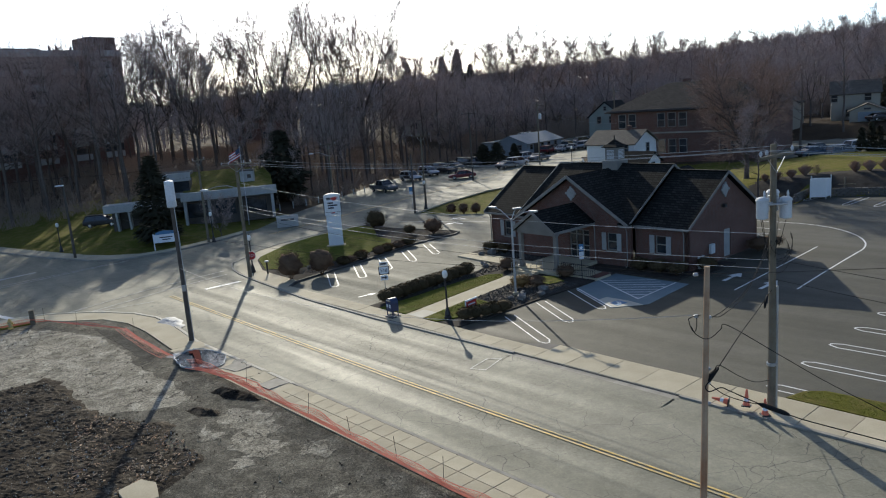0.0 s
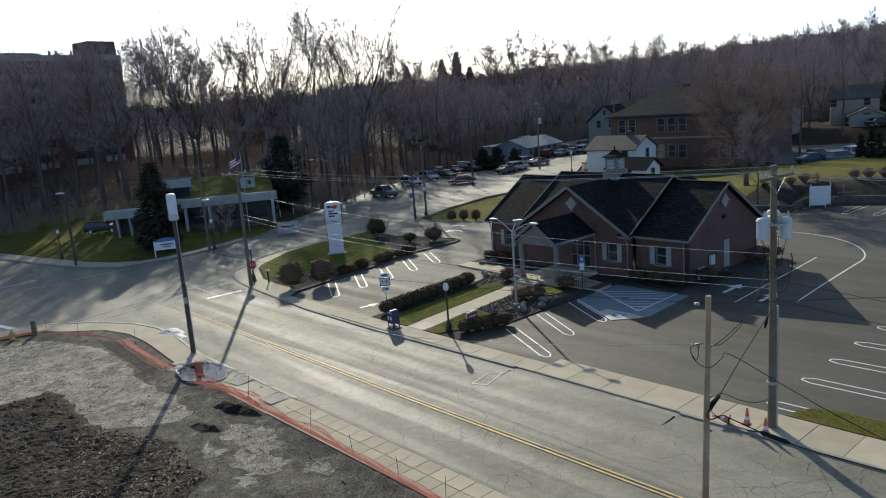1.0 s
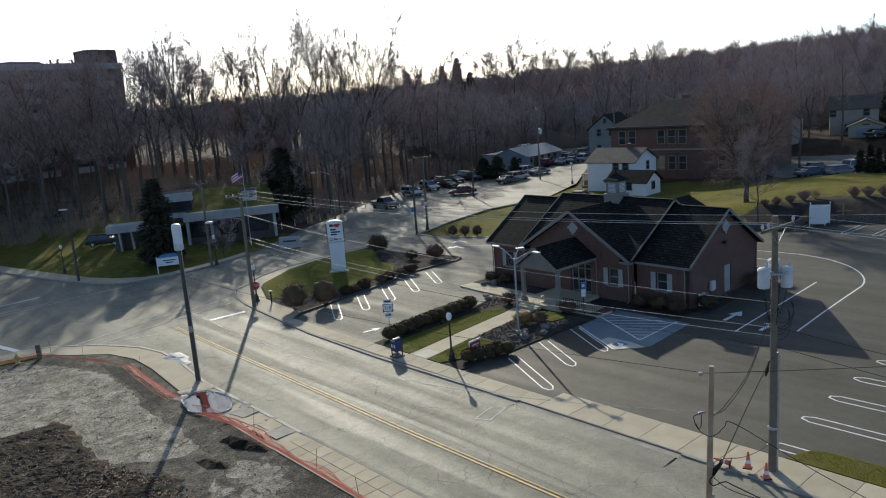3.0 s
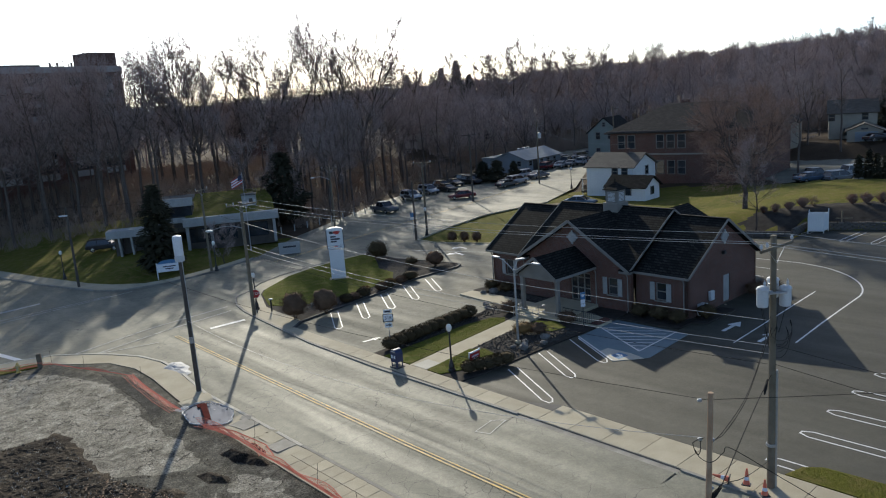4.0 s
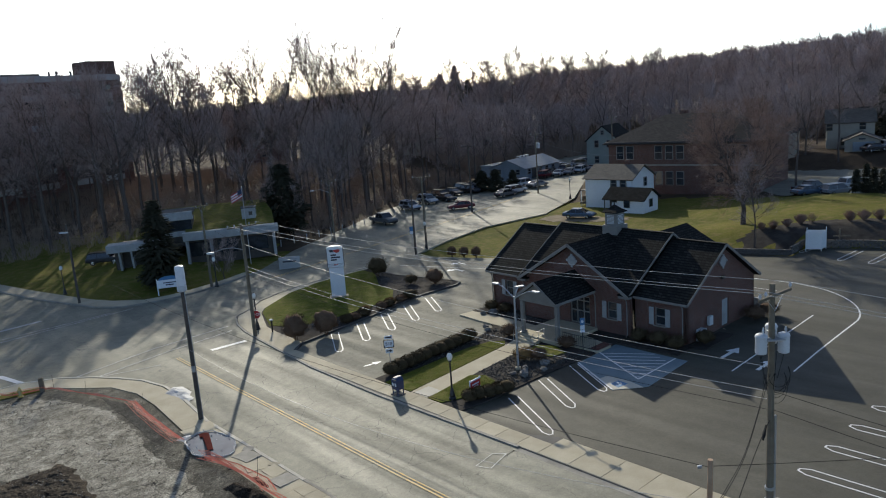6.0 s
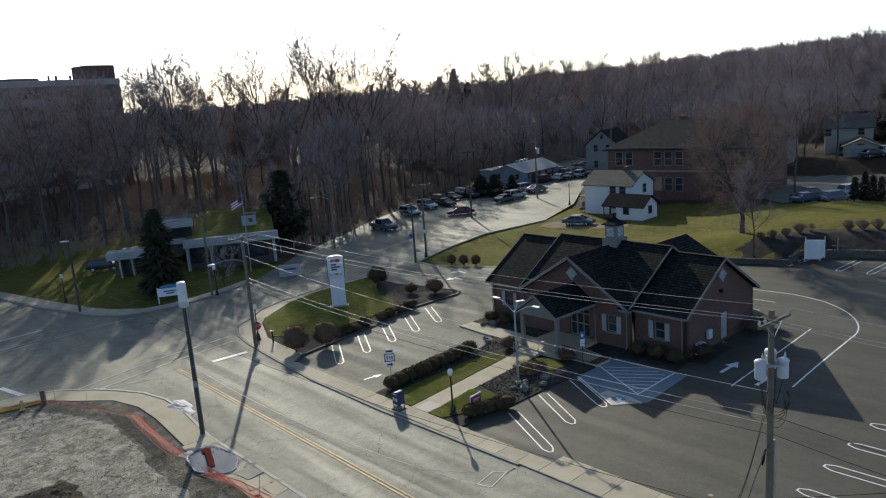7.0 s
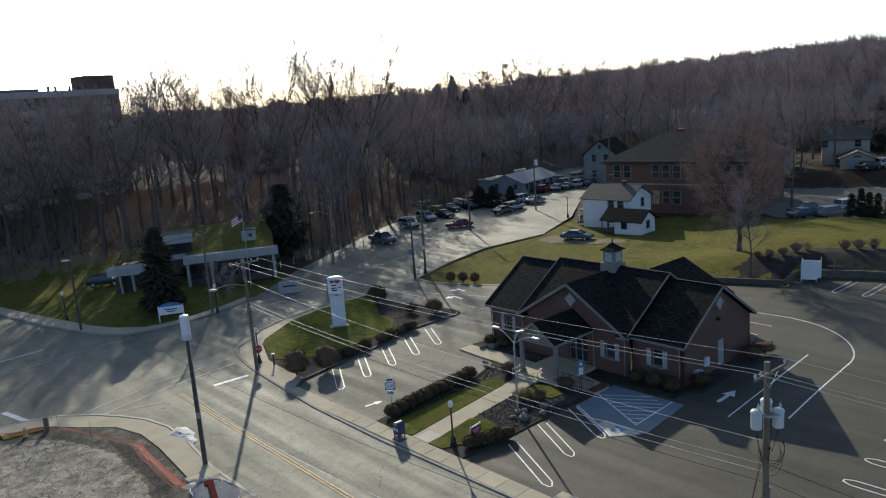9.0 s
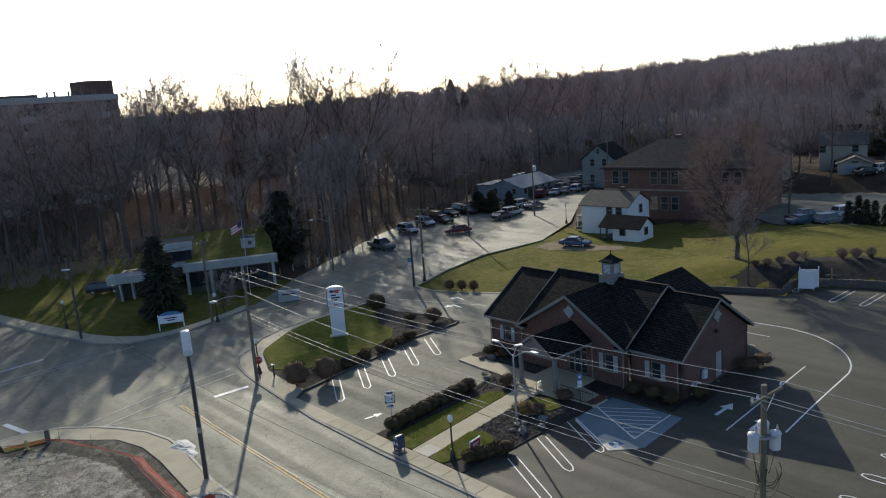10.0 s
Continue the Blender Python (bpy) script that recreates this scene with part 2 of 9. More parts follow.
M_SIDING = plain("white_siding", (0.7, 0.7, 0.68), (0.8, 0.8, 0.78), 0.5, 8, 0.6, relief=0.08)
M_CREAM = plain("cream_siding", (0.27, 0.245, 0.2), (0.34, 0.31, 0.25), 0.5, 8, 0.65, relief=0.08)
M_GREEN = plain("green_siding", (0.19, 0.225, 0.2), (0.25, 0.285, 0.26), 0.5, 8, 0.65)
M_BLUEGREY = plain("blue_grey_siding", (0.2, 0.24, 0.27), (0.27, 0.31, 0.34), 0.5, 8, 0.65)
M_METALROOF = plain("pale_metal_roof", (0.16, 0.19, 0.21), (0.22, 0.25, 0.27), 0.6, 6, 0.6, spec=0.3)
M_GLASS = glass_mat("dark_window_glass", (0.018, 0.022, 0.026))
M_CARGLASS = glass_mat("car_glass", (0.01, 0.012, 0.014), 0.03)
M_NEARPOLE = plain("tan_weathered_pole", (0.33, 0.17, 0.085), (0.5, 0.36, 0.235), 0.5, 20, 0.85, relief=0.4, spread=0.12)
M_WOODPOLE = plain("weathered_pole", (0.11, 0.09, 0.06), (0.21, 0.175, 0.125), 1.4, 22, 0.85, relief=0.4)
M_DARKPOLE = plain("creosote_pole", (0.055, 0.045, 0.037), (0.11, 0.092, 0.075), 1.2, 18, 0.85, relief=0.4)
M_STEEL = plain("galvanised_steel", (0.36, 0.37, 0.38), (0.5, 0.51, 0.52), 2, 20, 0.45, 0.7, 0.05)
M_GREYPAINT = plain("grey_paint", (0.5, 0.52, 0.53), (0.6, 0.62, 0.63), 1.5, 16, 0.5, 0.0, 0.05)
M_BLACK = plain("black_paint", (0.012, 0.012, 0.013), (0.025, 0.025, 0.026), 2, 20, 0.45, relief=0.05)
M_RUBBER = plain("tyre_rubber", (0.014, 0.014, 0.014), (0.026, 0.026, 0.026), 3, 30, 0.85)
M_WIRE = plain("aluminium_wire", (0.38, 0.37, 0.35), (0.5, 0.49, 0.47), 2, 10, 0.6, 0.2, 0)
M_CABLE = plain("black_cable", (0.014, 0.014, 0.014), (0.024, 0.024, 0.024), 2, 10, 0.9, 0, 0, spec=0.1)
M_PORC = plain("porcelain", (0.4, 0.4, 0.4), (0.6, 0.6, 0.6), 3, 10, 0.25, 0, 0)
M_ORANGE = plain("orange_plastic", (0.66, 0.13, 0.06), (0.8, 0.22, 0.13), 1.5, 14, 0.6, 0, 0.1)
M_RED = plain("red_paint", (0.42, 0.022, 0.02), (0.5, 0.035, 0.03), 1, 14, 0.4, 0, 0.03)
M_SIGNWHITE = plain("sign_white", (0.66, 0.68, 0.7), (0.74, 0.76, 0.78), 0.8, 10, 0.45, 0, 0.02)
M_NAVY = plain("mailbox_blue", (0.012, 0.025, 0.075), (0.02, 0.04, 0.11), 2, 16, 0.35, 0, 0.03)
M_INK = plain("dark_lettering", (0.02, 0.02, 0.03), (0.03, 0.03, 0.045), 2, 10, 0.5, 0, 0)
M_BARK = plain("bark", (0.085, 0.068, 0.058), (0.16, 0.13, 0.112), 0.8, 9, 0.95, relief=0.6, vary=0.35, spec=0.1)
M_TWIG = plain("bare_twigs", (0.33, 0.255, 0.232), (0.47, 0.375, 0.342), 0.3, 4, 0.95, relief=0, vary=0.35, spec=0.1)
M_BRUSH = plain("dead_brush", (0.22, 0.165, 0.125), (0.34, 0.255, 0.2), 0.3, 4, 0.95, relief=0, spec=0.05)
M_TWIGRED = plain("reddish_twigs", (0.27, 0.18, 0.14), (0.4, 0.27, 0.21), 0.3, 4, 0.95, relief=0, vary=0.3, spec=0.1)
M_NEEDLE = plain("evergreen_needles", (0.044, 0.043, 0.029), (0.078, 0.074, 0.048), 0.6, 6, 0.95, relief=0.3, vary=0.3, spec=0.03)
M_SHRUB = plain("dormant_shrub", (0.1, 0.062, 0.04), (0.185, 0.12, 0.077), 2, 12, 0.95, relief=0.3, vary=0.3, spec=0.1)
M_HEDGE = plain("clipped_hedge", (0.055, 0.041, 0.022), (0.105, 0.078, 0.042), 2, 12, 0.95, relief=0.3, vary=0.3, spec=0.1)
M_GOLD = plain("ochre_shrub", (0.15, 0.085, 0.025), (0.22, 0.13, 0.045), 2, 12, 0.95, relief=0.3)
M_ROCK = plain("boulder", (0.12, 0.11, 0.1), (0.26, 0.245, 0.22), 1.5, 10, 0.9, relief=0.6, vary=0.3)
M_WALLSTONE = plain("retaining_wall_block", (0.07, 0.062, 0.055), (0.15, 0.135, 0.12), 1.5, 10, 0.95, relief=0.5, vary=0.4)
M_FASCIA = plain("stained_white_fascia", (0.3, 0.3, 0.29), (0.42, 0.42, 0.4), 0.8, 8, 0.75, spec=0.2)
M_DARKWALL = plain("dark_brown_wall", (0.06, 0.05, 0.042), (0.1, 0.085, 0.07), 0.8, 8, 0.8)
M_FLATROOF = plain("tar_roof", (0.06, 0.06, 0.058), (0.11, 0.108, 0.1), 0.3, 6, 0.9)
M_GLOBE = plain("frosted_globe", (0.75, 0.74, 0.68), (0.82, 0.81, 0.76), 2, 10, 0.25, 0, 0)
M_CLOTH = plain("flag_red", (0.4, 0.05, 0.05), (0.5, 0.08, 0.08), 3, 20, 0.8)
M_LINER = plain("grey_blue_liner", (0.09, 0.11, 0.13), (0.2, 0.23, 0.26), 3.0, 20, 0.85, relief=0.4, spec=0.08)
M_DARKRED = plain("dark_red_band", (0.07, 0.01, 0.009), (0.11, 0.017, 0.014), 2, 14, 0.95, spec=0.04)
M_POOL = plain("still_grey_water", (0.04, 0.055, 0.07), (0.06, 0.08, 0.1), 0.6, 3, 0.04, relief=0.0, spec=0.2)
M_BLADE = plain("grass_blades", (0.16, 0.18, 0.03), (0.26, 0.245, 0.06), 0.8, 6, 0.95, relief=0, spec=0.03)
M_PLASTIC = plain("white_plastic_sheet", (0.36, 0.36, 0.36), (0.52, 0.52, 0.52), 3, 14, 0.7, 0, 0.4)
M_CHROME = plain("bright_metal", (0.55, 0.55, 0.56), (0.66, 0.66, 0.67), 3, 20, 0.25, 0.9, 0)
M_LENS = plain("lamp_lens", (0.6, 0.62, 0.64), (0.75, 0.77, 0.78), 5, 20, 0.12, 0, 0)
M_TAIL = plain("red_lens", (0.3, 0.01, 0.01), (0.4, 0.02, 0.02), 5, 20, 0.2, 0, 0)


# ---- geometry ----
class Geo:
    """Vertices and faces gathered for one mesh."""

    def __init__(self):
        self.v, self.f = [], []

    def add(self, verts, faces, m=None):
        k = len(self.v)
        self.v += [tuple(m @ Vector(p)) for p in verts] if m is not None else [tuple(p) for p in verts]
        self.f += [tuple(k + i for i in face) for face in faces]
        return self

    def box(self, c, size, bev=0.015, m=None, rz=0.0):
        h = [a / 2 for a in size]
        b = min(bev, *(a * 0.45 for a in h))
        verts, at = [], {}
        for sx in (-1, 1):
            for sy in (-1, 1):
                for sz in (-1, 1):
                    sg = (sx, sy, sz)
                    for ax in range(3):
                        at[(sg, ax)] = len(verts)
                        verts.append([sg[k] * (h[k] if k == ax else h[k] - b) for k in range(3)])
        faces = []
        for ax in range(3):
            o1, o2 = (ax + 1) % 3, (ax + 2) % 3
            for sgn in (-1, 1):
                ring = []
                for a, d in ((-1, -1), (1, -1), (1, 1), (-1, 1)):
                    sg = [0, 0, 0]
                    sg[ax], sg[o1], sg[o2] = sgn, a, d
                    ring.append(at[(tuple(sg), ax)])
                faces.append(ring if sgn > 0 else ring[::-1])
            for a in (-1, 1):
                for d in (-1, 1):
                    e0, e1 = [0, 0, 0], [0, 0, 0]
                    e0[ax], e1[ax] = -1, 1
                    e0[o1] = e1[o1] = a
                    e0[o2] = e1[o2] = d
                    q = [at[(tuple(e0), o1)], at[(tuple(e1), o1)], at[(tuple(e1), o2)], at[(tuple(e0), o2)]]
                    faces.append(q if a * d > 0 else q[::-1])
        for sg in [(x, y, z) for x in (-1, 1) for y in (-1, 1) for z in (-1, 1)]:
            q = [at[(sg, 0)], at[(sg, 1)], at[(sg, 2)]]
            faces.append(q if sg[0] * sg[1] * sg[2] > 0 else q[::-1])
        t = Matrix.Translation(c) @ Matrix.Rotation(radians(rz), 4, "Z")
        return self.add(verts, faces, t if m is None else m @ t)

    def tube(self, pts, radii, n=6, cap=True):
        pts = [Vector(p) for p in pts]
        if isinstance(radii, (int, float)):
            radii = [radii] * len(pts)
        verts, faces = [], []
        side = None
        for i, p in enumerate(pts):
            d = (pts[min(i + 1, len(pts) - 1)] - pts[max(i - 1, 0)]).normalized()
            if side is None:
                side = d.orthogonal().normalized()
            side = (side - d * side.dot(d))
            side = side.normalized() if side.length > 1e-6 else d.orthogonal().normalized()
            up = d.cross(side)
            for k in range(n):
                a = 2 * math.pi * k / n
                verts.append(p + (side * math.cos(a) + up * math.sin(a)) * radii[i])
        for i in range(len(pts) - 1):
            for k in range(n):
                faces.append((i * n + k, i * n + (k + 1) % n, (i + 1) * n + (k + 1) % n, (i + 1) * n + k))
        if cap:
            faces.append(tuple(range(n))[::-1])
            faces.append(tuple((len(pts) - 1) * n + k for k in range(n)))
        return self.add(verts, faces)

    def lathe(self, profile, n=12, m=None):
        verts, faces = [], []
        for r, z in profile:
            verts += [(r * math.cos(2 * math.pi * k / n), r * math.sin(2 * math.pi * k / n), z) for k in range(n)]
        for i in range(len(profile) - 1):
            for k in range(n):
                faces.append((i * n + k, i * n + (k + 1) % n, (i + 1) * n + (k + 1) % n, (i + 1) * n + k))
        faces.append(tuple(range(n))[::-1])
        faces.append(tuple((len(profile) - 1) * n + k for k in range(n)))
        return self.add(verts, faces, m)

    def prism(self, pts, z0, z1):
        """A polygon in plan between two heights; z0 and z1 are numbers or functions of x, y."""
        tris = polygon_tris(pts)
        k = len(pts)
        top = [(x, y, z1(x, y) if callable(z1) else z1) for x, y in pts]
        low = [(x, y, z0(x, y) if callable(z0) else z0) for x, y in pts]
        faces = [tuple(t) for t in tris] + [tuple(k + i for i in t[::-1]) for t in tris]
        ccw = sum(pts[i][0] * pts[(i + 1) % k][1] - pts[(i + 1) % k][0] * pts[i][1] for i in range(k)) > 0
        for i in range(k):
            j = (i + 1) % k
            q = (i, k + i, k + j, j)
            faces.append(q if ccw else q[::-1])
        return self.add(top + low, faces)

    def plate(self, pts, thick, normal):
        """A flat polygon in space, given thickness along minus normal."""
        nv = Vector(normal).normalized() * thick
        k = len(pts)
        a = [Vector(p) for p in pts]
        nn = Vector((0, 0, 0))
        for i in range(k):
            nn += a[i].cross(a[(i + 1) % k])
        if nn.dot(nv) < 0:
            a = a[::-1]
        faces = [tuple(range(k)), tuple(range(2 * k - 1, k - 1, -1))]
        faces += [(i, k + i, k + (i + 1) % k, (i + 1) % k) for i in range(k)]
        return self.add(a + [p - nv for p in a], faces)

    def blob(self, c, r, seed, rough=0.15, n=10, rings=7, squash=(1, 1, 1)):
        verts, faces = [], []
        for i in range(rings + 1):
            th = math.pi * i / rings
            for k in range(n):
                ph = 2 * math.pi * k / n
                d = Vector((math.sin(th) * math.cos(ph), math.sin(th) * math.sin(ph), math.cos(th)))
                q = r * (1 + rough * noise.noise(d * 2.2 + Vector((seed * 7.3, seed * 1.7, 0))) * 2)
                verts.append((c[0] + d.x * q * squash[0], c[1] + d.y * q * squash[1], c[2] + d.z * q * squash[2]))
        for i in range(rings):
            for k in range(n):
                faces.append((i * n + k, (i + 1) * n + k, (i + 1) * n + (k + 1) % n, i * n + (k + 1) % n))
        return self.add(verts, faces)

    def mesh(self, name, material, smoothed=False):
        me = bpy.data.meshes.new(name)
        me.from_pydata(self.v, [], self.f)
        me.materials.append(material)
        if smoothed:
            me.polygons.foreach_set("use_smooth", [True] * len(me.polygons))
        me.update()
        return me


def polygon_tris(pts):

    out = []
    for t in tessellate_polygon([[Vector((x, y, 0)) for x, y in pts]]):
        a, b, c = (pts[i] for i in t)
        area = (b[0] - a[0]) * (c[1] - a[1]) - (c[0] - a[0]) * (b[1] - a[1])
        out.append(tuple(t) if area > 0 else tuple(t)[::-1])
    return out


def part(name, geo, material, parent=None, label="", smoothed=False):
    me = geo if isinstance(geo, bpy.types.Mesh) else geo.mesh(name, material, smoothed)
    ob = new(name, me)
    if parent is not None:
        ob.parent = parent
    if label:
        ob["label"] = label
    return ob


def thing(name, x, y, label, category, group="", rz=0.0, z=None, kind=""):
    ob = new(name)
    ob.empty_display_size = 0.3
    ob.matrix_world = pose(x, y, terrain(x, y) if z is None else z, 0, 0, rz)
    return tagged(ob, label, category, group, kind)


def street_thing(name, s, n, label, category, group="", rz=0.0, z=None):
    x, y = W(s, n)
    return thing(name, x, y, label, category, group, STREET + rz, level(x, y) + 0.12 if z is None else z)


def setting(name, geo, material, label="", smoothed=False):
    ob = part(name, geo, material, smoothed=smoothed)
    return tagged(ob, label, kind="structure")


# ---- the lie of the land ----
FLAT_EDGE = [(-400, 330), (-200, 178), (-60, 98.5), (-42.5, 84.6), (-34.2, 81.8), (-29.4, 85), (-27, 90), (-26, 97), (-20, 108), (-13, 122), (-12, 136), (-5, 149), (4, 160), (8, 172), (30, 196), (60, 205), (90, 185), (150, 185), (420, 260)]
FLAT = FLAT_EDGE + [(420, -400), (-400, -400)]


def inside(x, y, poly):
    hit, j = False, len(poly) - 1
    for i in range(len(poly)):
        (xi, yi), (xj, yj) = poly[i], poly[j]
        if (yi > y) != (yj > y) and x < (xj - xi) * (y - yi) / (yj - yi) + xi:
            hit = not hit
        j = i
    return hit


def edge_distance(x, y, line):
    best = 1e9
    for (ax, ay), (bx, by) in zip(line, line[1:]):
        dx, dy = bx - ax, by - ay
        t = max(0.0, min(1.0, ((x - ax) * dx + (y - ay) * dy) / (dx * dx + dy * dy)))
        best = min(best, math.hypot(x - ax - t * dx, y - ay - t * dy))
    return best


def terrain(x, y):
    z = level(max(-150, min(150, x)), y)
    s, n = US.x * x + US.y * y, NS.x * x + NS.y * y
    z += smooth((s + 58) / 20) * (1.7 * smooth((n - 75.2 - 0.12 * (s + 41) - smooth((s + 36.2) / 2) * (min(85.2, 79.6 + 0.27 * (s + 34.9)) - 75.2 - 0.12 * (s + 41))) / 6) + min(0.3, 0.02 * max(0.0, n - 85)))
    # the level pad of the upper lot, and the low bank behind it
    pad = 1.5 + 0.01 * (x - 55) + 2.1 * smooth((y + 0.67 * (x - 68) - 133) / 6)
    k = smooth((x - 44) / 5) * smooth((n - 104.5) / 5) * smooth((175 - y) / 20) * smooth((110 - x) / 20)
    z += (pad - z) * k
    if not inside(x, y, FLAT):
        d = edge_distance(x, y, FLAT_EDGE)
        z += 6.5 * smooth(d / 42) + 4 * smooth((d - 40) / 160)
    z += 8 * smooth((y - 170) / 260) * smooth((x - 120) / 180) + 4 * smooth((y - 200) / 500)
    z += 0.35 * noise.noise(Vector((x / 23, y / 23, 3))) * smooth((edge_distance(x, y, FLAT_EDGE) - 3) / 12) if y > 100 else 0
    return z


def drape(name, pts, lift, material, label, step=0.9):
    """A planted or bare patch that follows the lie of the land."""
    xs, ys = [p[0] for p in pts], [p[1] for p in pts]
    g, idx = Geo(), {}
    for j in range(int((max(ys) - min(ys)) / step) + 2):
        for i in range(int((max(xs) - min(xs)) / step) + 2):
            x, y = min(xs) + i * step, min(ys) + j * step
            if inside(x + 0.4 * noise.noise(Vector((x, y, 1))), y + 0.4 * noise.noise(Vector((x, y, 5))), pts):
                idx[(i, j)] = len(g.v)
                g.v.append((x, y, terrain(x, y) - 0.16 + lift))
    for (i, j) in idx:
        q = [idx.get(k) for k in ((i, j), (i + 1, j), (i + 1, j + 1), (i, j + 1))]
        if None not in q:
            g.f.append(tuple(q))
    return setting(name, g, material, label, True)


# ---- ground: one sheet to the horizon ----
LAWNS = [
    [(-140, 146), (-60, 92), (-34, 76), (-20, 86), (-20, 100), (-28, 112), (-44, 116), (-70, 122), (-120, 165)],
    [(-13, 95), (-2, 82), (16, 76), (30, 70), (46, 60), (80, 50), (120, 50), (120, 98), (56, 99), (42, 116), (22, 126), (8, 121), (-4, 111)],
]
def spread(near0, near1, step, far):
    mid = list(np.arange(near0, near1 + 0.01, step))
    lo, hi, d, a, b = [], [], step, near0, near1
    while a > -far:
        d *= 1.3
        a -= d
        b += d
        lo.append(a)
        hi.append(b)
    return lo[::-1] + mid + hi


def build_ground():
    xs, ys = spread(-120, 130, 2.5, 2600), spread(-20, 240, 2.5, 2600)
    verts = [(x, y, terrain(x, y) - 0.16) for y in ys for x in xs]
    nx = len(xs)
    faces, slots = [], []
    for j in range(len(ys) - 1):
        for i in range(nx - 1):
            faces.append((j * nx + i, j * nx + i + 1, (j + 1) * nx + i + 1, (j + 1) * nx + i))
            cx, cy = (xs[i] + xs[i + 1]) / 2, (ys[j] + ys[j + 1]) / 2
            slots.append(1 if any(inside(cx, cy, lawn) for lawn in LAWNS) else 0)
    me = bpy.data.meshes.new("ground")
    me.from_pydata(verts, [], faces)
    for m in (M_LITTER, M_GRASS):
        me.materials.append(m)
    me.polygons.foreach_set("material_index", slots)
    me.polygons.foreach_set("use_smooth", [True] * len(faces))
    me.update()
    return tagged(new("ground", me), "uneven winter ground of leaf litter and lawn", kind="structure")


build_ground()


def sheet(name, pts, top, material, label, depth=0.14, sn=True):
    """A paved or planted area: a slab whose top lies `top` above the street's level."""
    plan = [W(*p) for p in pts] if sn else pts
    g = Geo().prism(plan, lambda x, y: level(x, y) + top - depth, lambda x, y: level(x, y) + top)
    return setting(name, g, material, label)


# Roads: the main street, the crossing and the street that climbs away behind.
ROAD = [(60, 18.05), (60, 27.4), (-40.5, 27.2), (-52.4, 27.8), (-59.3, 28.5), (-62.5, 28.9), (-65.2, 29.5), (-66.7, 30.1), (-68.2, 30.8), (-69.4, 32.8), (-71.5, 35.1),
        (-72.6, 38), (-73.2, 42.4), (-73.2, 50), (-73.7, 58.1), (-76.6, 66.2), (-78.7, 75.2), (-77.1, 86.9), (-82.5, 100.4), (-96.4, 121.3), (-112, 150), (-124, 172), (-140, 165), (-130, 140),
        (-118, 128), (-112, 118), (-114, 105), (-114, 92), (-108, 78), (-101, 66), (-93, 52), (-86, 43), (-83.4, 37.4), (-82.4, 33.4), (-82.3, 30.1), (-82.9, 27.8), (-84.1, 25.2),
        (-87.2, 23.4), (-97.4, 20.6), (-108.6, 18.5), (-170, 5), (-170, -40), (-70, -40), (-66.8, 9.5), (-66.6, 11.3), (-65.1, 13.8), (-62.6, 15.9), (-60.6, 17.1), (-58.1, 18.2), (-55.1, 18.8), (-51.5, 18.7), (-46, 18.05)]
sheet("road", ROAD, 0.0, M_ROAD, "worn grey asphalt street with cracks", 0.1)
LOT_W = [(-53.5, 28.6), (-54.7, 30.4), (-55.3, 34.2), (-56.2, 40.1), (-57.4, 44.9), (-57.2, 48.8), (-57.2, 50.1), (-57.6, 51.1), (-58.5, 51.3), (-63.2, 50.5), (-66.7, 49.8), (-73.6, 50.3),
         (-74.2, 57.9), (-70.1, 57.9), (-66.6, 58.9), (-63.4, 60.1), (-61.2, 61.4), (-52, 64.5), (-48, 64), (-48, 43.4), (-43.0, 42.8), (-42.6, 29.0), (-46, 28.9)]
sheet("parking_lot_west", LOT_W, 0.012, M_LOTW, "light grey asphalt parking lot", 0.1)
LOT_E = [(-48, 64), (-52, 64.5), (-48, 69.5), (-41, 73.3), (-34.2, 75.3), (-34.4, 79.3), (-29.5, 81.4), (-22, 83), (20, 86), (20, 29.9), (-26.4, 29.9), (-28.5, 29.02), (-33.6, 29.02), (-33.6, 44), (-48, 44)]
sheet("parking_lot_east", LOT_E, 0.02, M_LOTE, "dark sealed asphalt parking lot", 0.1)
sheet("broken_lot", [(-64, 9), (-63.2, 12.4), (-61, 13.9), (-58.6, 15.8), (-55.5, 16.6), (-52, 16.6), (-44.9, 16.0), (20, 15.9), (20, -20), (-64, -20)], 0.05, M_BROKEN, "broken asphalt of a cleared lot", 0.1)


def ragged(pts, amount=0.3, step=0.3, seed=0.0):
    """The outline with a broken, wandering edge."""
    out = []
    for (ax, ay), (bx, by) in zip(pts, pts[1:] + pts[:1]):
        k = max(1, int(math.hypot(bx - ax, by - ay) / step))
        for i in range(k):
            x, y = ax + (bx - ax) * i / k, ay + (by - ay) * i / k
            q = Vector((x * 0.9, y * 0.9, seed))
            out.append((x + amount * (noise.noise(q) + 0.6 * noise.noise(q * 3.1)), y + amount * (noise.noise(q + Vector((9, 4, 2))) + 0.6 * noise.noise(q * 3.3))))
    return out


